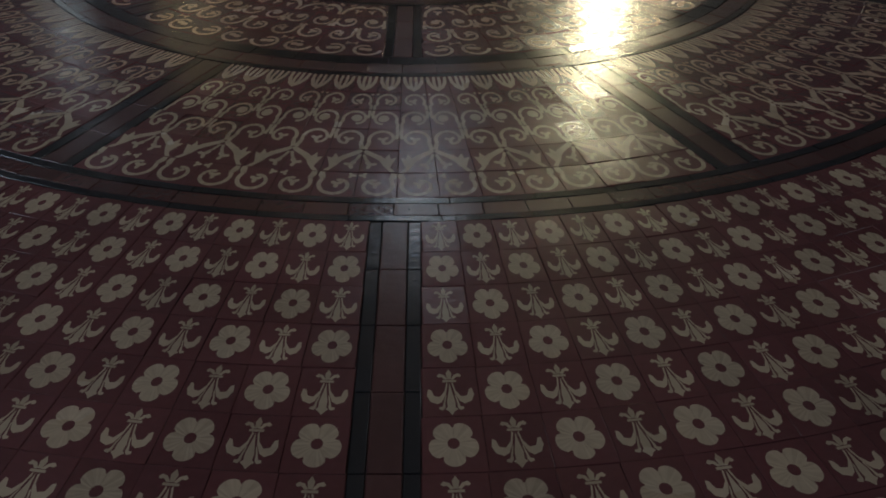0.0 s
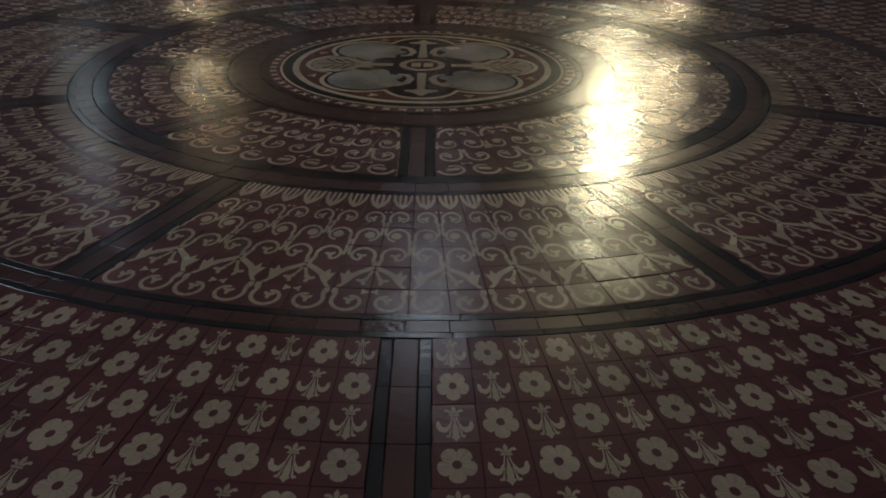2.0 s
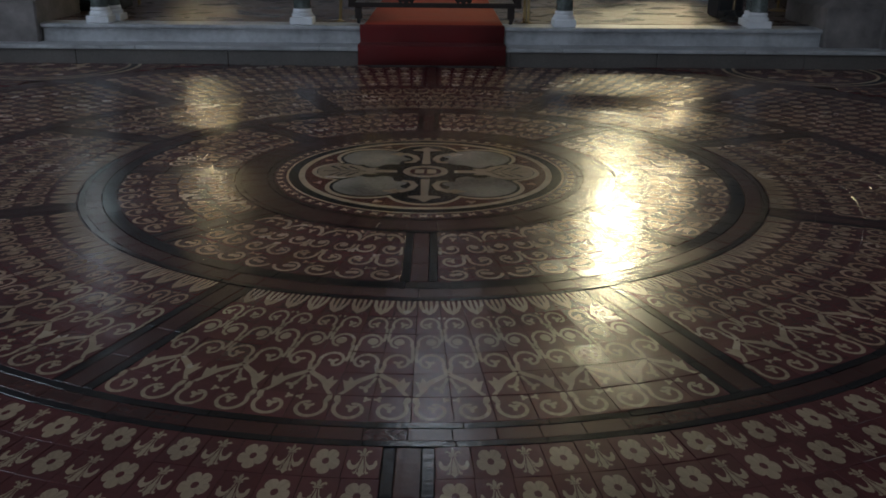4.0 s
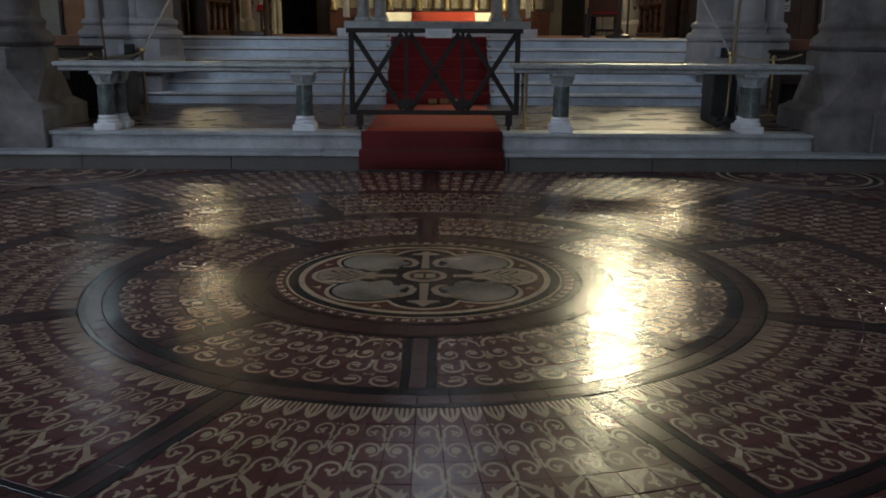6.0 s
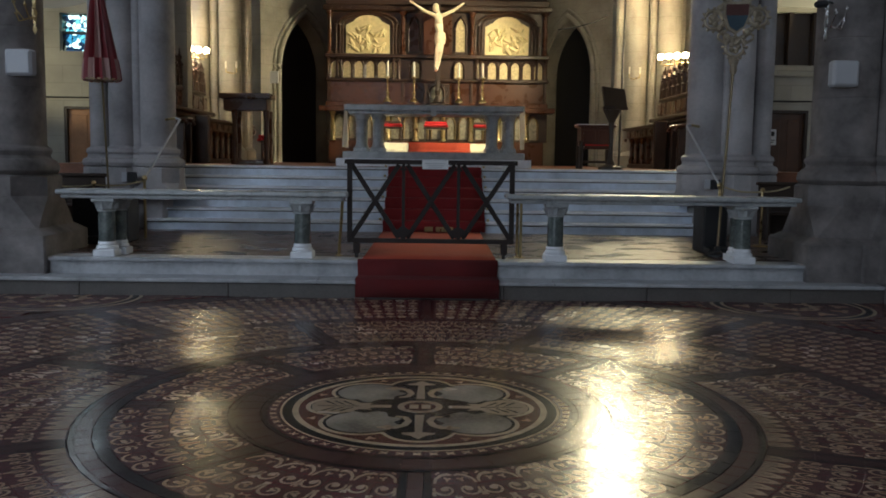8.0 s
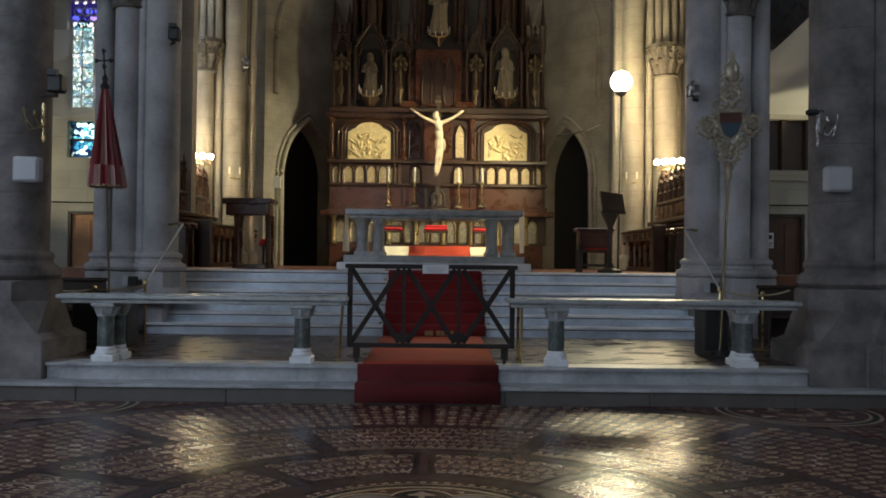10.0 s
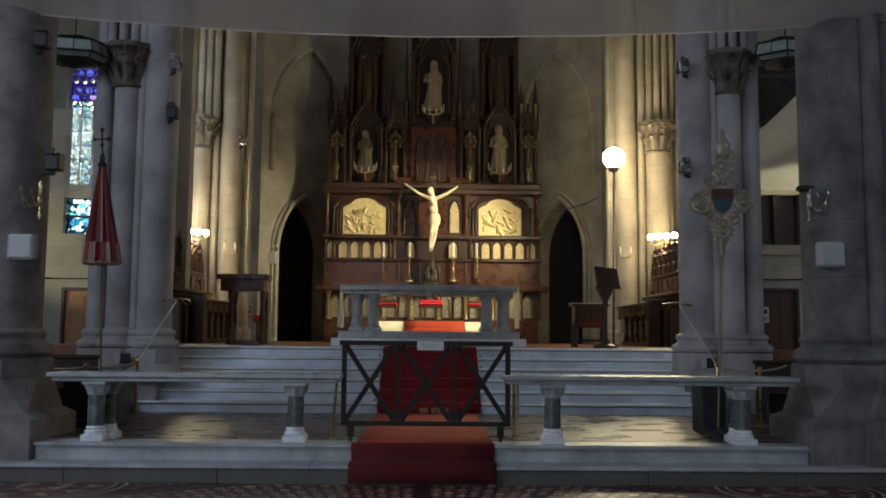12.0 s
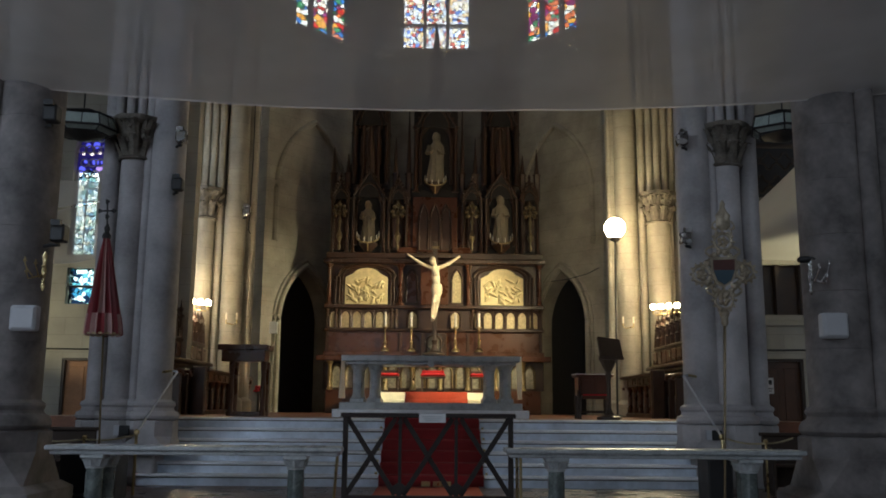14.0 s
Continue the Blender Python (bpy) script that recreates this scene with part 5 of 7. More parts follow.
for x in (3.02, 3.62):
    for y in (18.27, 18.68):
        part("leg", lathe(bmesh.new(), [(0.045, Z3), (0.03, Z3 + 0.1), (0.045, 1.8), (0.035, 1.9), (0.045, 2.05)], x, y, 10), WOOD_DARK, side)
for x in (3.05, 3.36):
    part("front_panel", boxes((x, x + 0.25, 18.225, 18.24, 2.0, 2.27), bevel=0.01), WOOD_RED, side)
part("seat_rail", boxes((3.06, 3.60, 18.12, 18.24, 1.88, 1.95), bevel=0.01), WOOD_RED, side)
part("seat_pad", boxes((3.08, 3.58, 18.10, 18.24, 1.95, 1.975), bevel=0.008), RED_CLOTH, side, "thin red pad")
part("stretcher", boxes((3.02, 3.62, 18.44, 18.5, Z3 + 0.12, Z3 + 0.17)), WOOD_DARK, side)
tcl = thing("table_cloth", "white linen cloth on the credence table", "cloth", (3.32, 18.5, 2.37))
part("cloth", boxes((2.94, 3.71, 18.19, 18.76, 2.371, 2.385)), WHITE_CLOTH, tcl)

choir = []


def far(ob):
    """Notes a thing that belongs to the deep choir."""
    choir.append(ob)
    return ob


# white steps up to the high altar, carpeted in the middle
for k in range(3):
    z0 = Z3 - 0.05 + 0.0 if k == 0 else Z3 + 0.18 * k
    st = far(structure(part("altar_step", boxes((-1.35 - 0.25 * (2 - k), 1.45 + 0.25 * (2 - k), 21.5 + 0.4 * k, 23.8, z0, Z3 + 0.18 * (k + 1) + 0.02), bevel=0.01), PALE_STEP), "cream marble step of the high altar", "step"))
pathh = [(21.485, Z3 + 0.0)]
for k in range(3):
    z = Z3 + 0.18 * (k + 1) + 0.02
    y = 21.5 + 0.4 * k
    pathh += [(y - 0.016, z - 0.01), (y, z + 0.012), (y + 0.37, z + 0.012)]
far(runner("altar_carpet", "red carpet on the high altar steps", -0.60, 0.92, pathh, CARPET_EDGE))


def chair(x, w):
    z, y, foot = 2.45, 23.0, Z3 + 0.56
    c = thing("sedile", "dark wooden chair with a red velvet cushion", "chair", (x, y, foot), group="chairs behind the altar")
    seat = part("seat", boxes((x - w / 2, x + w / 2, y - 0.22, y + 0.22, z - 0.05, z), bevel=0.008), WOOD_DARK, c)
    part("cushion", boxes((x - w / 2, x + w / 2, y - 0.21, y + 0.2, z, z + 0.08), bevel=0.035), RED_CLOTH, seat, "red velvet cushion")
    for a in (-1, 1):
        for b in (-0.18, 0.18):
            part("leg", lathe(bmesh.new(), [(0.022, foot), (0.016, foot + 0.08), (0.026, foot + 0.2), (0.016, z - 0.14), (0.026, z - 0.05)], x + a * (w / 2 - 0.04), y + b, 8), WOOD_DARK, c)
        part("side_rail", boxes((x + a * (w / 2 - 0.04) - 0.012, x + a * (w / 2 - 0.04) + 0.012, y - 0.18, y + 0.18, foot + 0.1, foot + 0.13)), WOOD_DARK, c)
    part("back", boxes((x - w / 2 + 0.03, x + w / 2 - 0.03, y + 0.2, y + 0.24, z + 0.02, z + 0.16), bevel=0.02), RED_CLOTH if w > 0.5 else WOOD_DARK, c)
    return far(c)


chair(-1.03, 0.50)
chair(0.07, 0.63)
chair(1.23, 0.44)


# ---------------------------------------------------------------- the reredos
# Near-black base holds the shade of niches, gables and tower backs.
NICHE_DARK = material("niche_shade_wood", (0.010, 0.007, 0.006), 0.7, vary=0.3, scale=4, stain=0.2)
rer = far(thing("reredos", "tall carved dark walnut Gothic reredos with gilt panels", "reredos", (0.08, 24.5, Z3)))
C = 0.08


def mbox(name, x0, x1, y0, y1, z0, z1, mat=WOOD, bevel=0.01, parent=None, label=""):
    return part(name, boxes((C + x0, C + x1, y0, y1, z0, z1), bevel=bevel), mat, parent or rer, label)


def colonnette(x, y, z0, z1, r, mat=WOOD, parent=None):
    h = z1 - z0
    return part("colonnette", lathe(bmesh.new(), [(r * 1.7, z0), (r * 1.7, z0 + 0.03), (r * 1.2, z0 + 0.06), (r, z0 + 0.09), (r, z1 - 0.14), (r * 1.25, z1 - 0.12), (r, z1 - 0.1), (r * 1.8, z1 - 0.03), (r * 1.8, z1)], C + x, y, 10), mat, parent or rer)


def gothic_panel(x0, x1, z0, z1, y, mat, frame_mat=WOOD, parent=None, depth=0.05):
    """A pointed niche: a back panel under an arched frame."""
    w = x1 - x0
    p = part("niche_panel", prism(bmesh.new(), pointed(C + x0 + 0.1 * w, C + x1 - 0.1 * w, z0, z0 + (z1 - z0) * 0.6, (z1 - z0) * 0.32, 6), y - 0.004, y), mat, parent or rer, soft=False)
    line = pointed(C + x0 + 0.06 * w, C + x1 - 0.06 * w, z0, z0 + (z1 - z0) * 0.6, (z1 - z0) * 0.36, 6)
    part("niche_arch", tube(bmesh.new(), [(x, y - 0.02, z) for x, z in line], 0.035 * min(1, w / 0.3), 6), frame_mat, parent or rer)
    return p


# the high altar table at its foot
mbox("altar_front", -2.85, 2.85, 24.0, 24.5, Z3, 2.12, WOOD_MID)
mbox("altar_back", -2.95, 2.95, 24.15, 24.5, 2.12, 2.88, WOOD_DARK)
mbox("altar_shelf", -3.12, 3.12, 23.85, 24.5, 2.88, 3.02, WOOD_MID, 0.02)
for k in range(16):
    x = -2.75 + 5.5 * k / 15
    if k < 15:
        gothic_panel(x + 0.03, x + 0.337, 2.18, 2.82, 24.14, RELIC, BRONZE)
    if k % 2 == 0:
        colonnette(x, 24.02, 2.12, 2.88, 0.05, BRASS)
mbox("gradine", -2.95, 2.95, 24.05, 24.6, 3.02, 3.14, WOOD_MID)
mbox("lower_panel", -2.92, 2.92, 24.2, 24.7, 3.14, 3.70, WOOD_MID)
for x in (-2.92, -0.95, 0.88, 2.84):
    mbox("stile", x, x + 0.08, 24.15, 24.2, 3.14, 3.7, WOOD)
mbox("sill_moulding", -2.97, 2.97, 24.1, 24.7, 3.68, 3.76, WOOD, 0.02)
mbox("arcade_back", -2.92, 2.92, 24.3, 24.7, 3.76, 4.30, WOOD)
for side in (-1, 1):
    for k in range(6):
        x0 = side * 1.0 + side * 0.31 * k
        a, b = sorted((x0, x0 + side * 0.31))
        gothic_panel(a, b, 3.79, 4.28, 24.29, GOLD)
    for k in range(7):
        x = side * (1.0 + 0.31 * k)
        part("arcade_shaft", lathe(bmesh.new(), [(0.03, 3.78), (0.03, 3.82), (0.02, 3.84), (0.02, 4.06), (0.034, 4.09), (0.02, 4.13), (0.024, 4.2), (0.006, 4.3)], C + x, 24.265, 8), WOOD, rer)
    a, b = sorted((side * 0.42, side * 0.74))
    gothic_panel(a, b, 3.79, 4.28, 24.29, GOLD)
mbox("string_course", -2.98, 2.98, 24.12, 24.7, 4.30, 4.40, WOOD, 0.02)
mbox("middle_back", -2.92, 2.92, 24.35, 24.75, 4.40, 5.55, WOOD)


def relief(side):
    x0, x1 = side * 1.85 - 0.58, side * 1.85 + 0.58
    bm = bmesh.new()
    outline = [(C + x1, 4.43), (C + x1, 5.16), (C + x1 - 0.14, 5.24)] + [(C + (x0 + x1) / 2 + 0.40 * math.cos(a), 5.18 + 0.25 * math.sin(a)) for a in (math.pi * k / 10 for k in range(1, 10))] + [(C + x0 + 0.14, 5.24), (C + x0, 5.16), (C + x0, 4.43)]
    prism(bm, outline, 24.30, 24.34)
    part("relief_panel", bm, ALABASTER, rer, "cream painted relief panel")
    bm = bmesh.new()
    rnd = random.Random(3 + side)
    for k in range(44):
        x, z = C + x0 + 0.12 + 0.92 * rnd.random(), 4.5 + 0.62 * rnd.random() ** 1.2
        if k < 5:
            x, z = C + x0 + 0.15 + 0.21 * k, 4.62 + 0.12 * (k % 2)
        m = Matrix.Translation((x, 24.30, z)) @ Euler((0, rnd.uniform(-1.2, 1.2), 0)).to_matrix().to_4x4() @ Matrix.Diagonal((rnd.uniform(0.025, 0.06), rnd.uniform(0.05, 0.1), rnd.uniform(0.07, 0.17), 1))
        bmesh.ops.create_icosphere(bm, subdivisions=2, radius=1, matrix=m)
    tagged(part("relief_carving", bm, ALABASTER, rer, "low rounded forms of the relief"), kind="stuff")
    for a in (0.66, 0.74, 0.84):
        for d in (-1, 1):
            colonnette(side * 1.85 + d * a, 24.27, 4.40, 5.18, 0.03, WOOD)
    line = [(C + (x0 + x1) / 2 + 0.78 * math.cos(a), 24.26, 5.18 + 0.33 * math.sin(a)) for a in (math.pi * k / 14 for k in range(15))]
    part("relief_arch", tube(bmesh.new(), line, 0.045, 8), WOOD, rer)
    line = [(C + (x0 + x1) / 2 + 0.66 * math.cos(a), 24.28, 5.16 + 0.30 * math.sin(a)) for a in (math.pi * k / 14 for k in range(15))]
    part("relief_arch", tube(bmesh.new(), line, 0.03, 8), WOOD, rer)


relief(-1)
relief(1)
for x in (-2.86, -0.92, 0.92, 2.86):
    colonnette(x, 24.24, 4.40, 5.52, 0.06, WOOD_MID)
for x in (-0.62, 0.62):
    gothic_panel(x - 0.17, x + 0.17, 4.5, 5.45, 24.34, GOLD if x > 0 else WOOD_MID)
mbox("middle_panel", -0.38, 0.38, 24.28, 24.36, 4.42, 5.5, WOOD_MID)
mbox("cornice", -3.02, 3.02, 24.08, 24.75, 5.52, 5.66, WOOD, 0.025)
mbox("cornice_upper", -2.96, 2.96, 24.16, 24.75, 5.66, 5.84, WOOD, 0.03)
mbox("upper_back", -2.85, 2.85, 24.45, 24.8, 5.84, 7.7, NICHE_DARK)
mbox("upper_panel", -0.62, 0.62, 24.36, 24.46, 5.9, 7.45, WOOD_MID)
for x in (-0.75, 0.75):
    gothic_panel(x - 0.16, x + 0.16, 5.95, 7.4, 24.44, WOOD_MID)
    mbox("panel_plinth", x - 0.28, x + 0.28, 24.2, 24.46, 5.84, 6.0, WOOD_MID, 0.02)


for x in (-0.31, 0.0, 0.31):
    gothic_panel(x - 0.15, x + 0.15, 5.95, 7.3, 24.355, WOOD, WOOD)
for k in range(25):
    x = -2.88 + 0.24 * k
    mbox("dentil", x, x + 0.12, 24.03, 24.08, 5.55, 5.62, WOOD, 0.0)
for x in (-2.9, -2.66, -1.16, -1.04, 1.04, 1.16, 2.66, 2.9):
    colonnette(x, 24.25, 3.76, 4.3, 0.035, WOOD)
mbox("tabernacle", -0.34, 0.34, 23.9, 24.2, 3.02, 3.62, WOOD, 0.015)
gothic_panel(-0.22, 0.22, 3.06, 3.6, 23.895, RELIC)


def canopy(x, z, w, rise, spire):
    """A crocketed gable with pinnacles."""
    g = part("gable", prism(bmesh.new(), [(C + x - w / 2, z), (C + x + w / 2, z), (C + x + w / 2, z + 0.06), (C + x, z + rise), (C + x - w / 2, z + 0.06)], 24.28, 24.36), NICHE_DARK, rer)
    part("gable_arch", tube(bmesh.new(), [(px, 24.27, pz) for px, pz in pointed(C + x - 0.34 * w, C + x + 0.34 * w, z - 0.12, z, 0.55 * rise, 8)], 0.028, 6), WOOD, rer)
    for d in (-1, 1):
        bm = tube(bmesh.new(), [(C + x + d * w / 2, 24.25, z + 0.04), (C + x, 24.25, z + rise)], 0.03, 6)
        for k in range(1, 6):
            t = k / 6
            bmesh.ops.create_icosphere(bm, subdivisions=1, radius=0.04, matrix=Matrix.Translation((C + x + d * w / 2 * (1 - t) + d * 0.03, 24.25, z + 0.06 + rise * t + 0.02)))
        part("crocketed_edge", bm, WOOD, rer)
    part("finial", lathe(bmesh.new(), [(0.02, z + rise), (0.05, z + rise + 0.06), (0.02, z + rise + 0.12), (0.045, z + rise + 0.18), (0.005, z + rise + 0.28)], C + x, 24.3, 8), WOOD, rer)
    if spire:
        part("spire", lathe(bmesh.new(), [(w * 0.22, z + rise * 0.5), (w * 0.18, z + rise + 0.3), (w * 0.2, z + rise + 0.34), (0.02, z + rise + spire)], C + x, 24.5, 8), WOOD, rer)




def niche(x, z0, z1, w):
    line = pointed(C + x - w / 2, C + x + w / 2, z0, z0 + (z1 - z0) * 0.7, (z1 - z0) * 0.28, 8)
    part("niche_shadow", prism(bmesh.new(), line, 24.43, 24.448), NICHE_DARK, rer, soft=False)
    part("niche_arch", tube(bmesh.new(), [(a, 24.38, b) for a, b in line], 0.045, 8), WOOD, rer)
    part("niche_corbel", lathe(bmesh.new(), [(0.05, z0 - 0.3), (0.12, z0 - 0.16), (0.24, z0 - 0.04), (0.26, z0 + 0.02)], C + x, 24.3, 8, squash=0.7), WOOD, rer)


for side in (-1, 1):
    niche(side * 1.83, 6.08, 7.62, 0.72)
    canopy(side * 1.83, 7.42, 0.86, 0.72, 1.7)
    for x in (1.02, 2.62):
        gothic_panel(side * x - 0.22, side * x + 0.22, 5.95, 7.42, 24.44, WOOD)
        canopy(side * x, 7.36, 0.5, 0.48, 0)
    for x in (0.78, 1.28, 1.42, 2.26, 2.42, 2.84):
        colonnette(side * x, 24.3, 5.84, 7.4, 0.04, WOOD)
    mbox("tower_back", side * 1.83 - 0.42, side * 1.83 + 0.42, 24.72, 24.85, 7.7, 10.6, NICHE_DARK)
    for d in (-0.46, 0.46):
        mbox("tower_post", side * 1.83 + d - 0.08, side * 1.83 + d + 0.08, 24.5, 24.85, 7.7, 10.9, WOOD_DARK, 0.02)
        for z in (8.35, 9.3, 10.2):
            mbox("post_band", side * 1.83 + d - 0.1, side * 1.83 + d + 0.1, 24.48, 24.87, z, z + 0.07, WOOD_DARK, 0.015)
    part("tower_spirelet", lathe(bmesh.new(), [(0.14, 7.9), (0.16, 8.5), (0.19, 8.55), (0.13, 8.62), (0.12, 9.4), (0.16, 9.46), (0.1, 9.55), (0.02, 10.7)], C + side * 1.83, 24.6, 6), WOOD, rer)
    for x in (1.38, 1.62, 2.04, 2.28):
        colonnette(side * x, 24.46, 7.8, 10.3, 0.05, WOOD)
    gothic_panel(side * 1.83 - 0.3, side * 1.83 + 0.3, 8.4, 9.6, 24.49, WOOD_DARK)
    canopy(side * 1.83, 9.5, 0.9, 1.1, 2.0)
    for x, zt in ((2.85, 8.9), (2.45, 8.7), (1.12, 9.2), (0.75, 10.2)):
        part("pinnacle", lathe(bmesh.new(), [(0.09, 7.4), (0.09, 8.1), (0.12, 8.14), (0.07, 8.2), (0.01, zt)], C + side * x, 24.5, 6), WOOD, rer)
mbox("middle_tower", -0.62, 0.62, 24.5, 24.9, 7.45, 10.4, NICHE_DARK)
niche(0.0, 7.82, 9.6, 0.86)
canopy(0.0, 9.45, 1.1, 1.0, 2.2)
for x in (-0.55, 0.55):
    colonnette(x, 24.4, 7.6, 9.5, 0.06, WOOD)


# statues on the reredos
def figure(name, label, x, y, z0, h, mat, lean=0.0):
    bm = bmesh.new()
    k = h / 1.2
    profile = [(0.20, 0), (0.21, 0.03), (0.185, 0.15), (0.165, 0.3), (0.15, 0.45), (0.145, 0.58), (0.155, 0.70), (0.165, 0.80), (0.15, 0.89), (0.10, 0.955), (0.078, 0.99), (0.092, 1.05), (0.096, 1.10), (0.082, 1.16), (0.05, 1.20), (0.01, 1.215)]
    lathe(bm, [(r * k, h * k) for r, h in profile], 0, 0, 30, squash=0.72)
    for v in bm.verts:   # falling folds, the weight on one side
        a, h = math.atan2(v.co.y, v.co.x), v.co.z / k
        if h < 0.92:
            f = 1 + (0.13 if h < 0.6 else 0.06) * math.sin(8 * a + 4 * h) + 0.05 * math.sin(13 * a - 6 * h)
            v.co.x, v.co.y = v.co.x * f, v.co.y * f
        v.co.x += k * (0.03 * math.sin(math.pi * h / 1.2) + lean * h)
    for d, reach in ((-1, 0.03), (1, 0.06)):
        tube(bm, [(d * 0.13 * k, 0, 0.88 * k), (d * 0.175 * k, -0.05 * k, 0.70 * k), (d * 0.10 * k, -0.13 * k, 0.68 * k), (d * reach * k, -0.15 * k, 0.76 * k)], [0.05 * k, 0.055 * k, 0.045 * k, 0.025 * k], 8)
    ob = part(name, bm, mat, at=pose(x, y, z0))
    return far(tagged(ob, label, "statue", group="statues of the reredos"))


figure("statue", "brown draped statue in a niche of the reredos", C - 1.86, 24.28, 6.10, 1.2, ROBE)
figure("statue", "cream draped statue in a niche of the reredos", C + 1.80, 24.28, 6.10, 1.38, CREAM_ROBE)
figure("statue", "cream draped statue in the high middle niche", C - 0.02, 24.3, 7.84, 1.45, CREAM_ROBE, 0.02)


def candelabrum(x, y, z, w, n):
    c = thing("candelabrum", "curved brass candelabrum with small white candles", "candelabrum", (x, y, z), group="candelabra of the reredos")
    part("bow", tube(bmesh.new(), [(x + w * math.cos(math.pi * (1 + k / 12)), y - 0.12 * math.sin(math.pi * k / 12), z + 0.55 * w * math.sin(math.pi * (1 + k / 12)) + 0.5 * w) for k in range(13)], 0.018, 6), BRASS, c)
    for k in range(n):
        t = math.pi * (1 + (k + 0.0) / (n - 1))
        px, pz = x + w * math.cos(t), z + 0.55 * w * math.sin(t) + 0.5 * w
        py = y - 0.12 * math.sin(math.pi * k / (n - 1))
        cup = part("cup", lathe(bmesh.new(), [(0.012, pz), (0.03, pz + 0.02), (0.012, pz + 0.03)], px, py, 8), BRASS, c)
        part("candle", lathe(bmesh.new(), [(0.011, pz + 0.03), (0.011, pz + 0.15)], px, py, 6), WAX, cup, "white candle")
    part("stem", tube(bmesh.new(), [(x, y, z - 0.22), (x, y - 0.1, z)], 0.016, 6), BRASS, c)
    return far(c)


candelabrum(C - 1.83, 24.15, 6.1, 0.3, 6)
candelabrum(C + 1.83, 24.15, 6.1, 0.3, 6)
candelabrum(C, 24.15, 7.72, 0.29, 6)


def bracket_light(x):
    b = thing("bracket_light", "gilt branched bracket light with globes", "bracket light", (x, 24.2, 6.2), group="bracket lights of the reredos")
    part("stem", lathe(bmesh.new(), [(0.01, 5.9), (0.05, 6.0), (0.025, 6.1), (0.06, 6.2), (0.09, 6.3), (0.04, 6.42), (0.025, 6.6), (0.05, 6.7), (0.02, 6.9), (0.03, 7.2), (0.01, 7.3)], x, 24.2, 10), BRONZE, b)
    for dx, dz in ((-0.15, 6.98), (0.15, 6.98), (0, 7.16), (-0.1, 7.1), (0.1, 7.1), (0, 6.95), (-0.12, 6.86), (0.12, 6.86)):
        part("globe", lathe(bmesh.new(), [(0.01, dz - 0.06), (0.05, dz - 0.03), (0.06, dz), (0.05, dz + 0.04), (0.01, dz + 0.06)], x + dx, 24.14, 10), BRONZE, b)
        part("branch", tube(bmesh.new(), [(x, 24.2, 6.88), (x + dx, 24.14, dz)], 0.012, 6), BRONZE, b)
    return far(b)


for x in (-2.62, -1.02, 1.02, 2.62):
    bracket_light(C + x)


# crucifix before the reredos
def crucifix():
    c = far(thing("crucifix", "pale carved crucifix figure on a dark cross and stand", "crucifix", (0.08, 23.7, 3.0)))
    x, y = 0.10, 23.6
    part("cross_post", boxes((x - 0.06, x + 0.06, y + 0.04, y + 0.12, 3.1, 6.05), bevel=0.01), WOOD_DARK, c)
    part("title_board", boxes((x - 0.09, x + 0.09, y + 0.02, y + 0.04, 5.86, 5.93)), BRONZE, c)
    part("stand", lathe(bmesh.new(), [(0.3, 3.02), (0.3, 3.08), (0.12, 3.13), (0.05, 3.3), (0.09, 3.42), (0.05, 3.5), (0.06, 3.7)], x, y + 0.08, 12), WOOD_DARK, c)
    for d in (-1, 1):
        part("stand_scroll", tube(bmesh.new(), [(x + d * (0.05 + 0.2 * math.sin(math.pi * k / 10)), y + 0.06, 3.12 + 0.5 * k / 10) for k in range(11)], 0.016, 6), BLACK, c)
    part("cross_arm", boxes((x - 0.80, x + 0.72, y + 0.05, y + 0.11, 5.62, 5.70), bevel=0.01), WOOD_DARK, c)
    bm = bmesh.new()
    for pts, rad in (
        ([(x, y, 5.36), (x + 0.01, y - 0.02, 5.1), (x + 0.05, y, 4.85), (x + 0.04, y, 4.72)], [0.125, 0.115, 0.09, 0.10]),
        ([(x + 0.04, y, 4.75), (x - 0.02, y - 0.05, 4.4), (x - 0.05, y, 4.05), (x - 0.06, y - 0.03, 3.92)], [0.082, 0.066, 0.05, 0.035]),
        ([(x + 0.09, y, 4.75), (x + 0.06, y - 0.06, 4.4), (x - 0.0, y, 4.08), (x - 0.03, y - 0.03, 3.95)], [0.082, 0.066, 0.05, 0.035]),
        ([(x - 0.1, y, 5.34), (x - 0.38, y, 5.46), (x - 0.68, y, 5.66), (x - 0.74, y, 5.70)], [0.05, 0.04, 0.03, 0.025]),
        ([(x + 0.1, y, 5.34), (x + 0.38, y, 5.46), (x + 0.60, y, 5.62), (x + 0.66, y, 5.66)], [0.05, 0.04, 0.03, 0.025]),
        ([(x, y, 5.36), (x - 0.04, y - 0.03, 5.5)], [0.06, 0.05]),
    ):
        tube(bm, pts, rad, 10)
    bmesh.ops.create_icosphere(bm, subdivisions=2, radius=0.095, matrix=Matrix.Translation((x - 0.07, y - 0.06, 5.52)) @ Matrix.Diagonal((0.9, 1, 1.2, 1)))
    lathe(bm, [(0.13, 4.62), (0.15, 4.78), (0.125, 4.9)], x + 0.05, y, 12, squash=0.85)
    part("figure", bm, IVORY, c, "pale carved figure")


crucifix()


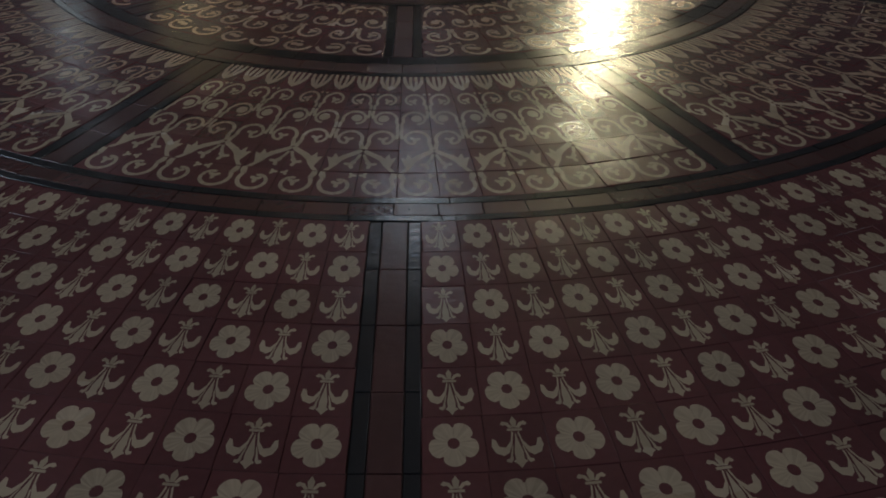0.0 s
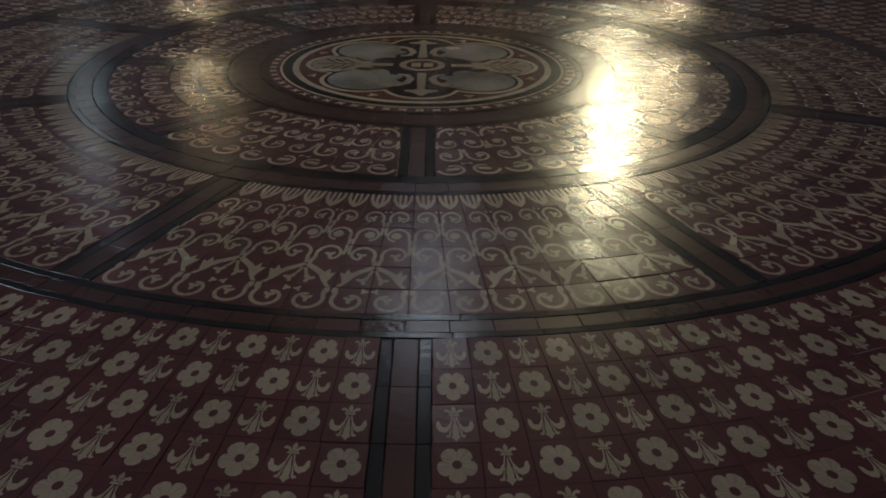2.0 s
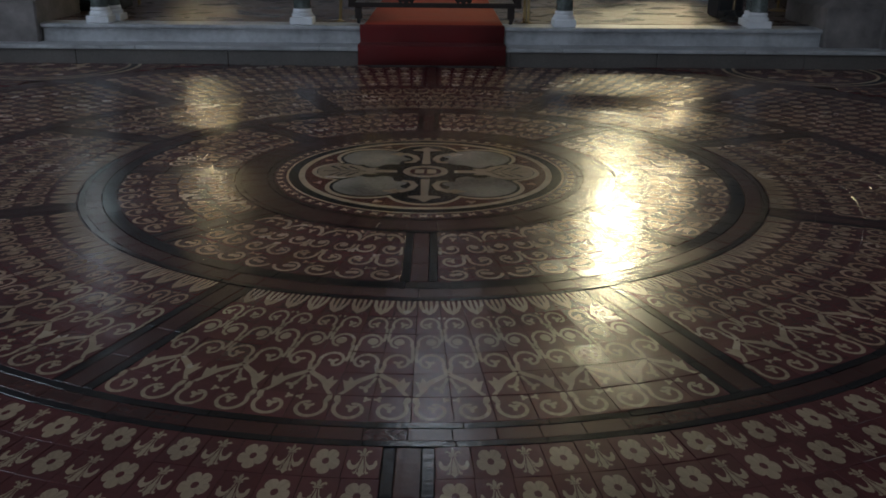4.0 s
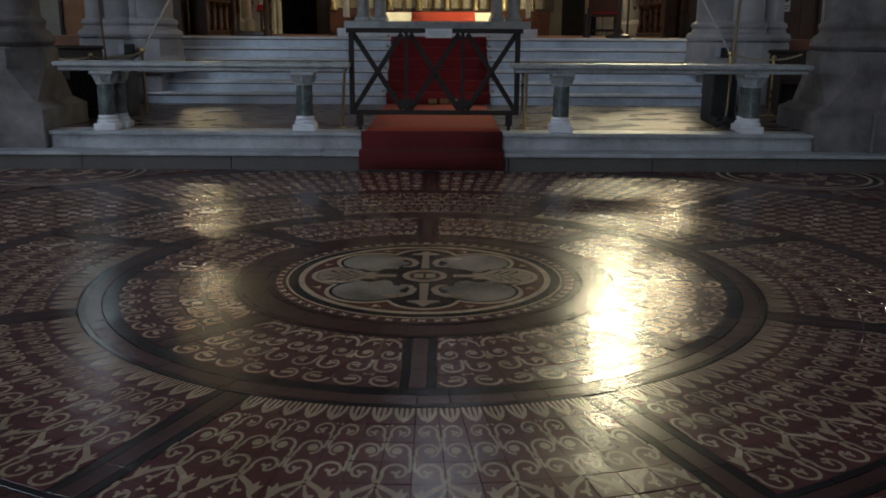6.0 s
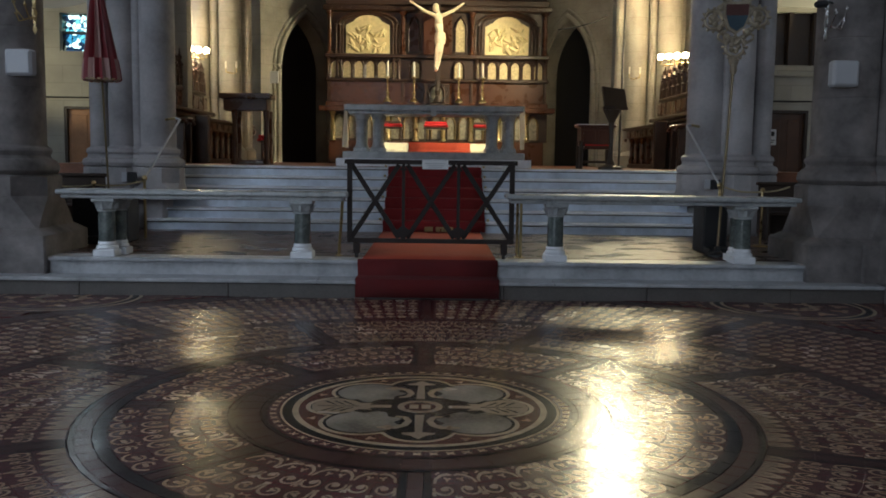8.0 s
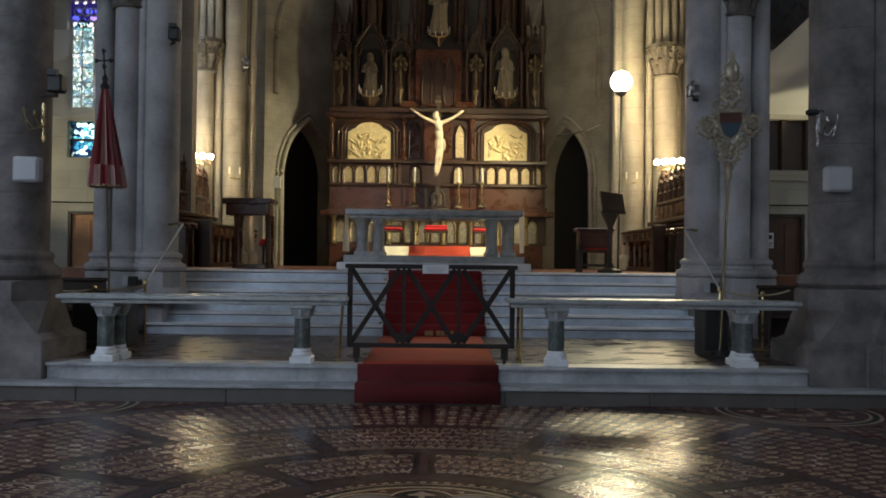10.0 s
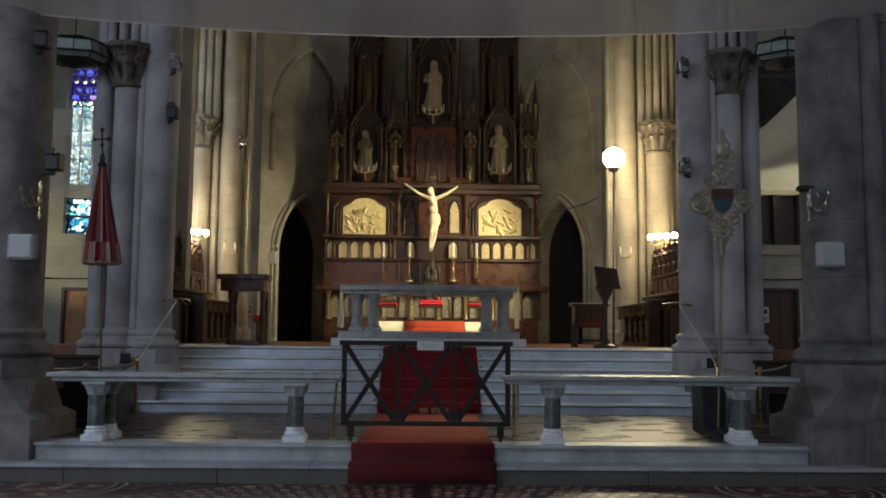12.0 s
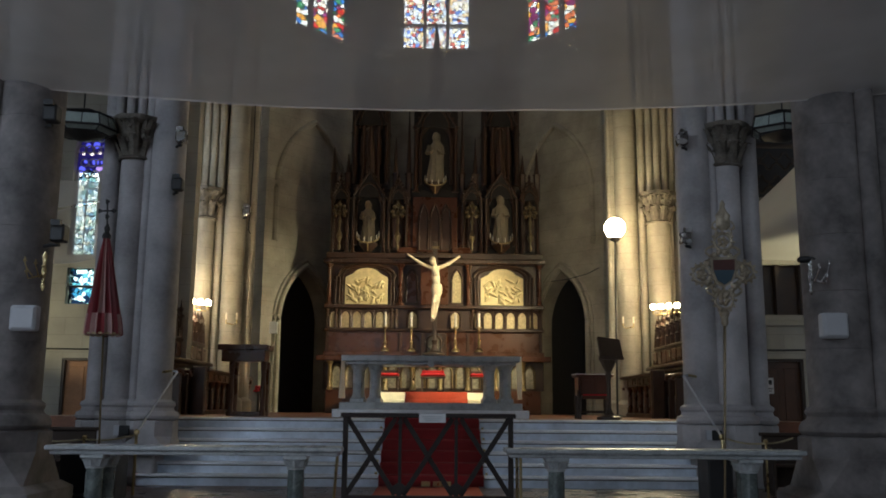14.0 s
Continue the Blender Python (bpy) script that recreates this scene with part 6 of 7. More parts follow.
def candlestick(x):
    c = thing("candlestick", "tall brass candlestick with a white candle", "candlestick", (x, 24.0, 3.14), group="candlesticks on the gradine")
    part("stick", lathe(bmesh.new(), [(0.11, 3.14), (0.11, 3.17), (0.04, 3.24), (0.03, 3.34), (0.05, 3.38), (0.025, 3.44), (0.022, 3.64), (0.04, 3.68), (0.02, 3.72), (0.07, 3.78), (0.07, 3.80)], x, 24.0, 14), BRASS, c)
    part("candle", lathe(bmesh.new(), [(0.032, 3.80), (0.032, 4.17), (0.006, 4.19)], x, 24.0, 10), WAX, c, "white candle")
    return far(c)


for x in (-1.22, -0.52, 0.66, 1.29):
    candlestick(x)


# ---------------------------------------------------------------- choir stalls
def stalls(s):
    st = far(thing("choir_stalls", "carved dark wooden choir stalls with a tall pinnacled back", "choir stalls", (s * 5.0, 20, Z3)))
    xb, xf = s * 5.06, s * 4.47

    def q(a, b):
        return (min(a, b), max(a, b))

    part("back", boxes((*q(xb, xb + s * 0.12), 17.0, 20.1, Z3, 2.98)), WOOD, st)
    part("hood", boxes((*q(xb - s * 0.24, xb + s * 0.12), 16.9, 20.15, 2.52, 2.60), bevel=0.02), WOOD, st)
    part("hood_moulding", boxes((*q(xb - s * 0.16, xb), 16.9, 20.12, 2.43, 2.52), bevel=0.03), WOOD, st)
    part("cresting", boxes((*q(xb - s * 0.05, xb + s * 0.12), 16.95, 20.12, 2.96, 3.03), bevel=0.015), WOOD, st)
    for k in range(8):
        y = 17.12 + 0.4 * k
        part("back_panel", boxes((*q(xb - s * 0.03, xb), y + 0.03, y + 0.36, 2.66, 2.92), bevel=0.012), WOOD_MID, st)
        part("pinnacle", lathe(bmesh.new(), [(0.06, 3.02), (0.06, 3.2), (0.08, 3.22), (0.05, 3.26), (0.055, 3.44), (0.085, 3.47), (0.03, 3.55), (0.055, 3.62), (0.02, 3.68), (0.004, 3.82)], xb + s * 0.03, y, 8), WOOD, st)
        line = [(xb + s * 0.03, y + 0.05 + 0.3 * j / 10, 3.03 + 0.36 * math.sin(math.pi * j / 10) ** 0.6) for j in range(11)]
        part("tracery", tube(bmesh.new(), line, 0.03, 6), WOOD, st)
        part("tracery_finial", lathe(bmesh.new(), [(0.02, 3.36), (0.05, 3.44), (0.02, 3.5), (0.04, 3.54), (0.004, 3.64)], xb + s * 0.03, y + 0.2, 8), WOOD, st)
    part("seat_bank", boxes((*q(xb - s * 0.30, xb), 17.2, 20.1, Z3, 1.95), bevel=0.02), WOOD_DARK, st)
    for k in range(7):
        y = 17.05 + 0.5 * k
        part("division", boxes((*q(xb - s * 0.40, xb), y, y + 0.06, Z3, 2.28), bevel=0.02), WOOD, st)
        part("arm_rest", tube(bmesh.new(), [(xb - s * 0.46, y + 0.03, 2.24), (xb - s * 0.40, y + 0.03, 2.33), (xb - s * 0.2, y + 0.03, 2.34), (xb, y + 0.03, 2.42)], 0.035, 8), WOOD_MID, st)
    part("desk_top", boxes((*q(xf - s * 0.10, xf + s * 0.16), 17.9, 22.3, 2.34, 2.40), bevel=0.015), WOOD, st)
    part("desk_frieze", boxes((*q(xf - s * 0.03, xf + s * 0.08), 17.95, 22.25, 2.16, 2.34)), WOOD, st)
    part("desk_base", boxes((*q(xf - s * 0.04, xf + s * 0.12), 17.9, 22.3, Z3, Z3 + 0.12), bevel=0.02), WOOD, st)
    part("desk_front", boxes((*q(xf + s * 0.06, xf + s * 0.10), 17.95, 22.25, Z3 + 0.12, 2.16)), WOOD_DARK, st)
    part("desk_end", boxes((*q(xf - s * 0.08, xf + s * 0.2), 17.84, 17.95, Z3, 2.46), bevel=0.03), WOOD, st)
    for k in range(9):
        y = 18.1 + 0.51 * k
        part("baluster", lathe(bmesh.new(), [(0.06, Z3 + 0.12), (0.07, Z3 + 0.2), (0.045, Z3 + 0.26), (0.05, 1.98), (0.035, 2.02), (0.075, 2.12), (0.08, 2.16)], xf - s * 0.01, y, 10), WOOD_MID, st)
        part("desk_boss", boxes((*q(xf - s * 0.05, xf - s * 0.03), y + 0.08, y + 0.42, 2.19, 2.31), bevel=0.008), WOOD_MID, st)


stalls(-1)
stalls(1)


# lamps that burn
def bulb_cluster(s):
    x = -5.14 if s < 0 else 5.17
    c = far(thing("stall_lamp", "row of lit bulbs above the choir stalls", "lamp", (x, 19.3, 3.8), group="lamps above the stalls"))
    for k in range(5):
        px, py, pz = x - s * 0.11 * k + s * 0.22, 18.8 + 0.25 * k, 3.86 + 0.015 * k
        bm = bmesh.new()
        bmesh.ops.create_icosphere(bm, subdivisions=2, radius=0.07, matrix=Matrix.Translation((px, py, pz)))
        part("bulb", bm, LAMP_GLOW, c, "lit bulb")
        part("holder", lathe(bmesh.new(), [(0.02, pz - 0.16), (0.035, pz - 0.06), (0.02, pz - 0.05)], px, py, 8), BRASS, c)
    part("bar", tube(bmesh.new(), [(x + s * 0.14, 18.8, 3.70), (x - s * 0.14, 19.9, 3.75)], 0.02, 6), BRASS, c)


bulb_cluster(-1)
bulb_cluster(1)
flood = far(thing("floodlight", "bright lit floodlight on a slender stand", "floodlight", (4.13, 19.7, Z3)))
part("stand", tube(bmesh.new(), [(4.08, 19.7, Z3), (4.12, 19.7, 5.38)], 0.022, 8), BLACK, flood)
part("collar", lathe(bmesh.new(), [(0.03, 5.36), (0.10, 5.40), (0.13, 5.46), (0.06, 5.48)], 4.12, 19.7, 14), BLACK, flood)
# Globe made larger than the lamp, to take in its glare.
bm = bmesh.new()
bmesh.ops.create_icosphere(bm, subdivisions=3, radius=0.235, matrix=Matrix.Translation((4.12, 19.7, 5.68)))
part("lamp_globe", bm, LAMP_GLOW, flood, "glowing globe")
part("base", lathe(bmesh.new(), [(0.3, Z3), (0.3, Z3 + 0.02), (0.03, Z3 + 0.08)], 4.08, 19.7, 14), BLACK, flood)

# small fittings on the choir walls
for x, y, z, dx in ((-4.40, 20.5, 6.0, 0.1),):
    far(spotlight(x, y, z, dx, "small grey spotlight fixed high on the shafts", "choir spotlights", STEEL))
for x, y, z in ((-4.30, 24.42, 3.62),):
    b = far(thing("wall_box", "small white wall box on the ashlar", "box", (x, y, z)))
    part("case", boxes((x - 0.12, x + 0.12, y, y + 0.1, z, z + 0.32), bevel=0.01), WHITE_PAINT, b)
    part("bracket", boxes((x - 0.3, x - 0.14, y, y + 0.1, z - 0.02, z + 0.3)), BLACK, b)
for s in (-1, 1):
    c = far(thing("wall_candle", "small brass wall candle bracket", "sconce", (s * 4.5, 20.4, 3.6), group="choir sconces"))
    for d in (-0.12, 0.12):
        part("arm", tube(bmesh.new(), [(s * 4.5, 20.5, 3.5), (s * 4.5 + d, 20.3, 3.52), (s * 4.5 + d, 20.3, 3.6)], 0.014, 6), BRASS, c)
        part("candle", lathe(bmesh.new(), [(0.02, 3.6), (0.02, 3.75)], s * 4.5 + d, 20.3, 8), WAX, c)

cable = structure(part("lamp_cable", tube(bmesh.new(), [(2.72, 20.0, 4.50), (3.1, 19.95, 4.55), (3.5, 19.9, 4.66), (3.78, 19.85, 4.80)], 0.012, 5), BLACK), "thin black cable strung to the floodlight", "cable")
shaft_cable = structure(part("shaft_cable", tube(bmesh.new(), [(-4.24, 20.55, 9.5), (-4.22, 20.52, 7.4), (-4.25, 20.5, 5.7), (-4.2, 20.5, 5.62)], 0.014, 5), BLACK), "thin black cable running down the wall shaft", "cable")
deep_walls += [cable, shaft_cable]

# scale the deep choir by 1.2 about the eye, to fit the camera's view
FROM_EYE = Matrix.Translation((0.135, 0, 1.66)) @ Matrix.Scale(1.2, 4) @ Matrix.Translation((-0.135, 0, -1.66))
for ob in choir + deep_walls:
    ob.matrix_basis = FROM_EYE @ ob.matrix_basis

# ---------------------------------------------------------------- the tiled floor
def tile_material(name, base, rough, vary=0.1, stain=0.16, bump=0.09, per_object=0.12, per_island=0.12):
    return material(name, base, rough, vary=vary, scale=2.2, fine=38, stain=stain, bump=bump, per_object=per_object, per_island=per_island, rough_vary=0.05)


RED_TILE = tile_material("red_clay_tile", (0.096, 0.029, 0.031), 0.225)
CREAM_INLAY = tile_material("cream_clay_inlay", (0.35, 0.262, 0.185), 0.25)
BLACK_TILE = tile_material("black_clay_tile", (0.012, 0.012, 0.015), 0.18)
BAND_TILE = tile_material("plain_red_band_tile", (0.066, 0.025, 0.024), 0.22)
GREY_INLAY = tile_material("pale_grey_marble_inlay", (0.30, 0.265, 0.225), 0.2, vary=0.2, stain=0.5)
WHITE_INLAY = tile_material("off_white_inlay", (0.46, 0.36, 0.25), 0.2)
SKIN = 0.0005


def ribbon(points, widths):
    """A strip of even cream clay along points, as four-cornered pieces."""
    loops, side = [], []
    for k, (x, y) in enumerate(points):
        a, b = points[max(0, k - 1)], points[min(len(points) - 1, k + 1)]
        dx, dy = b[0] - a[0], b[1] - a[1]
        d = math.hypot(dx, dy) or 1
        w = 1.15 * (widths[k] if isinstance(widths, list) else widths)
        side.append(((x - dy / d * w, y + dx / d * w), (x + dy / d * w, y - dx / d * w)))
    for p, q in zip(side, side[1:]):
        loops.append([p[0], p[1], q[1], q[0]])
    return loops


def spiral(cx, cy, r0, r1, a0, turn, w0, w1, n=16):
    pts, ws = [], []
    for k in range(n + 1):
        t = k / n
        r, a = r0 + (r1 - r0) * t ** 2.2, radians(a0 + turn * t)
        pts.append((cx + r * math.cos(a), cy + r * math.sin(a)))
        ws.append(w0 + (w1 - w0) * t)
    return ribbon(pts, ws)


def blob(cx, cy, r, lobes, depth, a0=0, n=18, stretch=1.0):
    """A leafy drop of clay with rounded lobes."""
    return [[(cx + stretch * r * (1 - depth + depth * math.cos(lobes * t)) * math.cos(t + a0), cy + r * (1 - depth + depth * math.cos(lobes * t)) * math.sin(t + a0)) for t in (math.tau * k / n for k in range(n))]]


def flip(loops):
    return [[(-x, y) for x, y in loop][::-1] for loop in loops]


def flower_motif():
    n, loops = 50, []
    outer = [(0.84 * (0.70 + 0.30 * abs(math.cos(2.5 * (t - math.pi))) ** 0.5), t) for t in (math.tau * k / n for k in range(n))]
    for k in range(n):
        (r0, t0), (r1, t1) = outer[k], outer[(k + 1) % n]
        c = math.pi / 2
        loops.append([(0.20 * math.cos(t0 + c), 0.20 * math.sin(t0 + c)), (r0 * math.cos(t0 + c), r0 * math.sin(t0 + c)), (r1 * math.cos(t1 + c), r1 * math.sin(t1 + c)), (0.20 * math.cos(t1 + c), 0.20 * math.sin(t1 + c))])
    return loops


def lily_motif():
    wing = [(0.10, 0.36), (0.17, 0.02), (0.34, -0.22), (0.52, -0.18), (0.60, 0.06), (0.70, 0.10), (0.74, -0.16), (0.64, -0.40), (0.42, -0.50), (0.27, -0.40), (0.14, -0.10), (0.06, 0.30)]
    foot = [(0.16, -0.16), (0.24, -0.46), (0.28, -0.60), (0.38, -0.62), (0.38, -0.70), (0.26, -0.74), (0.19, -0.64), (0.18, -0.44), (0.12, -0.16)]
    spear = [(0.0, 0.34), (0.05, 0.0), (0.13, -0.40), (0.12, -0.62), (0.20, -0.70), (0.10, -0.78), (0.0, -0.92), (-0.10, -0.78), (-0.20, -0.70), (-0.12, -0.62), (-0.13, -0.40), (-0.05, 0.0)]
    curl = [(0.05, 0.48), (0.16, 0.66), (0.32, 0.72), (0.40, 0.62), (0.34, 0.56), (0.24, 0.58), (0.14, 0.46)]
    tie = [(-0.22, 0.36), (0.22, 0.36), (0.22, 0.45), (-0.22, 0.45)]
    tip = [(0, 0.90), (0.10, 0.72), (0.06, 0.48), (-0.06, 0.48), (-0.10, 0.72)]
    loops = [wing, foot, spear, curl, tip, tie] + flip([wing, foot, curl])
    return [[(1.16 * x, 1.06 * y) for x, y in loop] for loop in loops]


def scroll_rows():
    """The six tiles, from the outer edge inwards, of one half of the mirrored scroll."""
    bottom = spiral(0.02, -0.02, 0.84, 0.34, 150, 300, 0.10, 0.085, 20) + blob(0.06, 0.02, 0.36, 3, 0.32, 0.5) + ribbon([(-0.70, 0.40), (-0.82, 0.7), (-0.84, 1.0)], [0.12, 0.16, 0.12]) + blob(0.74, 0.76, 0.26, 3, 0.3)
    fan = [[(-0.92, -1.0), (-0.62, -0.62), (-0.92, 0.30), (-0.62, 0.20), (-0.52, 0.66), (-0.26, 0.26), (0.02, 0.56), (0.0, 0.0), (-0.24, -0.46), (-0.62, -1.0)]] + ribbon([(-0.4, -0.2), (0.2, 0.42), (0.75, 0.78), (0.97, 1.0)], [0.14, 0.16, 0.15, 0.12]) + blob(0.50, -0.38, 0.42, 3, 0.36, 0.8) + ribbon([(0.5, -0.3), (0.78, 0.1), (0.96, 0.6)], 0.08)
    ring = spiral(-0.02, -0.02, 0.86, 0.40, -25, 290, 0.105, 0.085, 20) + blob(-0.05, -0.06, 0.40, 3, 0.34, 0.4) + ribbon([(0.80, -0.4), (0.92, -0.8), (0.94, -1.0)], 0.12) + ribbon([(-0.86, 0.0), (-0.94, 0.5), (-0.9, 1.0)], 0.10)
    leaf = spiral(0.02, 0.0, 0.86, 0.50, 200, -280, 0.10, 0.085, 20) + blob(0.05, -0.04, 0.52, 1, 0.30, 1.2) + ribbon([(-0.9, -1.0), (-0.92, -0.5), (-0.80, -0.25)], 0.10) + ribbon([(0.85, 0.1), (0.94, 0.55), (0.9, 1.0)], 0.10)
    upper = spiral(-0.04, 0.0, 0.84, 0.38, -30, 285, 0.10, 0.085, 20) + blob(-0.05, -0.02, 0.40, 3, 0.32, 0.9) + blob(0.84, 0.8, 0.15, 4, 0.2) + ribbon([(0.9, -1.0), (0.92, -0.6), (0.76, -0.42)], 0.10)
    palm = [[(-0.95, 0.96), (-0.90, 0.2), (-0.55, -0.5), (0.0, -0.92), (0.55, -0.5), (0.90, 0.2), (0.95, 0.96), (0.68, 0.96), (0.58, 0.3), (0.34, -0.2), (0.40, 0.4), (0.36, 0.96), (0.10, 0.96), (0.12, 0.0), (0.0, -0.45), (-0.12, 0.0), (-0.10, 0.96), (-0.36, 0.96), (-0.40, 0.4), (-0.34, -0.2), (-0.58, 0.3), (-0.68, 0.96)]]
    return [bottom, fan, ring, leaf, upper, palm]


def inner_rows():
    a = spiral(0.0, 0.0, 0.86, 0.38, 190, 285, 0.10, 0.085, 20) + blob(0.08, -0.04, 0.44, 2, 0.32, 0.2) + blob(0.80, 0.80, 0.24, 3, 0.35)
    b = spiral(0.0, 0.02, 0.86, 0.36, 20, -285, 0.105, 0.085, 20) + blob(-0.06, 0.0, 0.40, 3, 0.32, 1.0) + ribbon([(0.84, 0.2), (0.95, 0.7), (0.84, 1.0)], 0.12)
    c = spiral(-0.02, 0.0, 0.86, 0.42, 160, 280, 0.105, 0.085, 20) + blob(0.0, -0.05, 0.48, 1, 0.3, 1.4) + ribbon([(-0.84, -0.2), (-0.95, -0.7), (-0.84, -1.0)], 0.12)
    d = ribbon([(-0.9, -1.0), (-0.75, -0.3), (-0.2, 0.28), (0.5, 0.48), (0.95, 0.3)], [0.12, 0.14, 0.16, 0.18, 0.12]) + blob(0.38, -0.35, 0.44, 3, 0.35, 0.3) + blob(-0.45, 0.66, 0.32, 2, 0.4, 0.6)
    return [a, b, c, d]


def floret():
    return blob(0, 0, 0.78, 4, 0.38, math.pi / 4, 24)


def tile_data(rm, dr, dang, motif, depth=0.014, gap=0.0004):
    """One wedge-shaped tile round its own middle: points, faces and which clay each face is of."""
    half, r0, r1 = dang / 2, rm - dr / 2, rm + dr / 2

    def at(u, v, z):
        r = rm - v * dr / 2
        a = u * half
        return (r * math.sin(a), rm - r * math.cos(a), z)

    gu, gv, b = gap / (rm * half), gap / (dr / 2), 0.0016
    bu, bv = gu + b / (rm * half), gv + b / (dr / 2)
    verts = [at(su * (1 - gu), sv * (1 - gv), -depth) for su, sv in ((-1, -1), (1, -1), (1, 1), (-1, 1))]
    verts += [at(su * (1 - gu), sv * (1 - gv), -0.0010) for su, sv in ((-1, -1), (1, -1), (1, 1), (-1, 1))]
    verts += [at(su * (1 - bu), sv * (1 - bv), 0) for su, sv in ((-1, -1), (1, -1), (1, 1), (-1, 1))]
    faces = [(8, 9, 10, 11)] + [(k, (k + 1) % 4, 4 + (k + 1) % 4, 4 + k) for k in range(4)] + [(4 + k, 4 + (k + 1) % 4, 8 + (k + 1) % 4, 8 + k) for k in range(4)]
    mats = [0] * len(faces)
    for layer, loop in enumerate(motif):
        n = len(verts)
        pts = [at(0.985 * x * (1 - bu), 0.985 * y * (1 - bv), SKIN + 0.000006 * (layer % 40)) for x, y in loop]
        area = sum(p[0] * q[1] - q[0] * p[1] for p, q in zip(pts, pts[1:] + pts[:1]))
        verts += pts if area > 0 else pts[::-1]
        faces.append(tuple(range(n, n + len(pts))))
        mats.append(1)
    return verts, faces, mats


def mesh_of(name, data, mats):
    verts, faces, which = data
    me = bpy.data.meshes.new(name)
    me.from_pydata(verts, [], faces)
    for m in mats:
        me.materials.append(m)
    me.polygons.foreach_set("material_index", which)
    me.update()
    return me


chance = random.Random(7)


def tile_pose(rm, ang, lift=0.0008, tilt=0.50):
    return Matrix.Translation((0, MID, chance.uniform(-lift, lift))) @ pose(0, 0, 0, 0, 0, math.degrees(ang)) @ pose(0, -rm, 0, chance.gauss(0, tilt), chance.gauss(0, tilt), chance.gauss(0, 0.25))


class Pile:
    """Many pieces gathered into one mesh."""

    def __init__(self):
        self.verts, self.faces, self.which = [], [], []

    def add(self, data, m):
        n = len(self.verts)
        self.verts += [tuple(m @ Vector(v)) for v in data[0]]
        self.faces += [tuple(i + n for i in f) for f in data[1]]
        self.which += data[2]

    def done(self, name, mats, label):
        ob = new(name, mesh_of(name, (self.verts, self.faces, self.which), mats))
        ob.parent = floor
        return tagged(ob, label, kind="stuff")


EDGE = 10.462   # the foot of the first step


def clear_of_step(rm, ang, margin=0.07):
    return MID - rm * math.cos(ang) < EDGE - margin and abs(rm * math.sin(ang)) < 9


def place_tiles(rows, sectors, first_angle, cols, half_strip, r_outer, dr, mats, near, name, pile, mirror_cols):
    """Wedge tiles between radial strips. near(rm, ang): whether a tile is one of the nearest, an object of its own."""
    count = 0
    for s in range(sectors):
        a0 = first_angle + s * math.tau / sectors
        for i in range(len(rows)):
            rm = r_outer - (i + 0.5) * dr
            trim = half_strip / rm
            dang = (math.tau / sectors - 2 * trim) / cols
            made = {}
            for c in range(cols):
                ang = a0 + trim + (c + 0.5) * dang
                wrapped = (ang + math.pi) % math.tau - math.pi
                if not clear_of_step(rm, wrapped):
                    continue
                kind = mirror_cols(s, i, c)
                motif = rows[i][kind]
                key = (name, i, kind)
                if key not in shared:
                    data = tile_data(rm, dr, dang, motif)
                    shared[key] = (data, mesh_of(name, data, mats))
                data, me = shared[key]
                m = tile_pose(rm, ang)
                if near(rm, wrapped) and count < 300:
                    ob = new("tile", me)
                    ob.parent = floor
                    ob.matrix_basis = m
                    count += 1
                else:
                    pile.add(data, m)


shared = {}
FLOWER, LILY = flower_motif(), lily_motif()
R_FIELD, DR_FIELD = 3.3345, 0.1754
# the flower field: nine rows from the outer ring outwards, lilies and flowers in turn
field_rows = [{0: LILY, 1: FLOWER} for _ in range(9)]
pile = Pile()
place_tiles(field_rows, 8, 0.0, 22, 0.083, R_FIELD + 9 * DR_FIELD, DR_FIELD, [RED_TILE, CREAM_INLAY],
            lambda r, a: abs(a) < radians(34) and r < 4.75, "flower_tile", pile, lambda s, i, c: (c + i + s) % 2)
pile.done("flower_tiles", [RED_TILE, CREAM_INLAY], "red encaustic tiles with cream flowers and lilies")

# the scroll ring between the two dark rings
scrolls = [{0: m, 1: flip(m)} for m in scroll_rows()]
pile = Pile()
place_tiles(scrolls, 8, radians(22.5), 16, 0.093, 3.186, (3.186 - 2.165) / 6, [RED_TILE, CREAM_INLAY],
            lambda r, a: abs(a) < radians(58), "scroll_tile", pile, lambda s, i, c: c % 2)
pile.done("scroll_tiles", [RED_TILE, CREAM_INLAY], "red encaustic tiles with cream leafy scrolls")

inner = [{0: m, 1: flip(m)} for m in inner_rows()]
pile = Pile()
place_tiles(inner, 8, 0.0, 8, 0.086, 1.945, (1.945 - 1.245) / 4, [RED_TILE, CREAM_INLAY],
            lambda r, a: abs(a) < radians(100), "inner_scroll_tile", pile, lambda s, i, c: c % 2)
pile.done("inner_scroll_tiles", [RED_TILE, CREAM_INLAY], "red encaustic tiles with cream running scrolls")

pile = Pile()
border = tile_data(0.958, 0.084, math.tau / 64, floret(), 0.014, 0.0008)
for k in range(64):
    pile.add(border, tile_pose(0.958, math.tau * k / 64, 0.0003, 0.05))
pile.done("floret_border", [RED_TILE, WHITE_INLAY], "narrow border of small cream florets on red")


def band(name, r0, r1, pieces, mat, label, start=0.0, tilt=0.3):
    p = Pile()
    d = tile_data((r0 + r1) / 2, r1 - r0, math.tau / pieces, [], 0.014, 0.0012)
    for k in range(pieces):
        a = start + math.tau * k / pieces
        if clear_of_step((r0 + r1) / 2, a):
            p.add(d, tile_pose((r0 + r1) / 2, a, 0.0006, tilt))
    return p.done(name, [mat], label)


band("black_band", 3.299, 3.3345, 70, BLACK_TILE, "narrow black tiles of the outer ring")
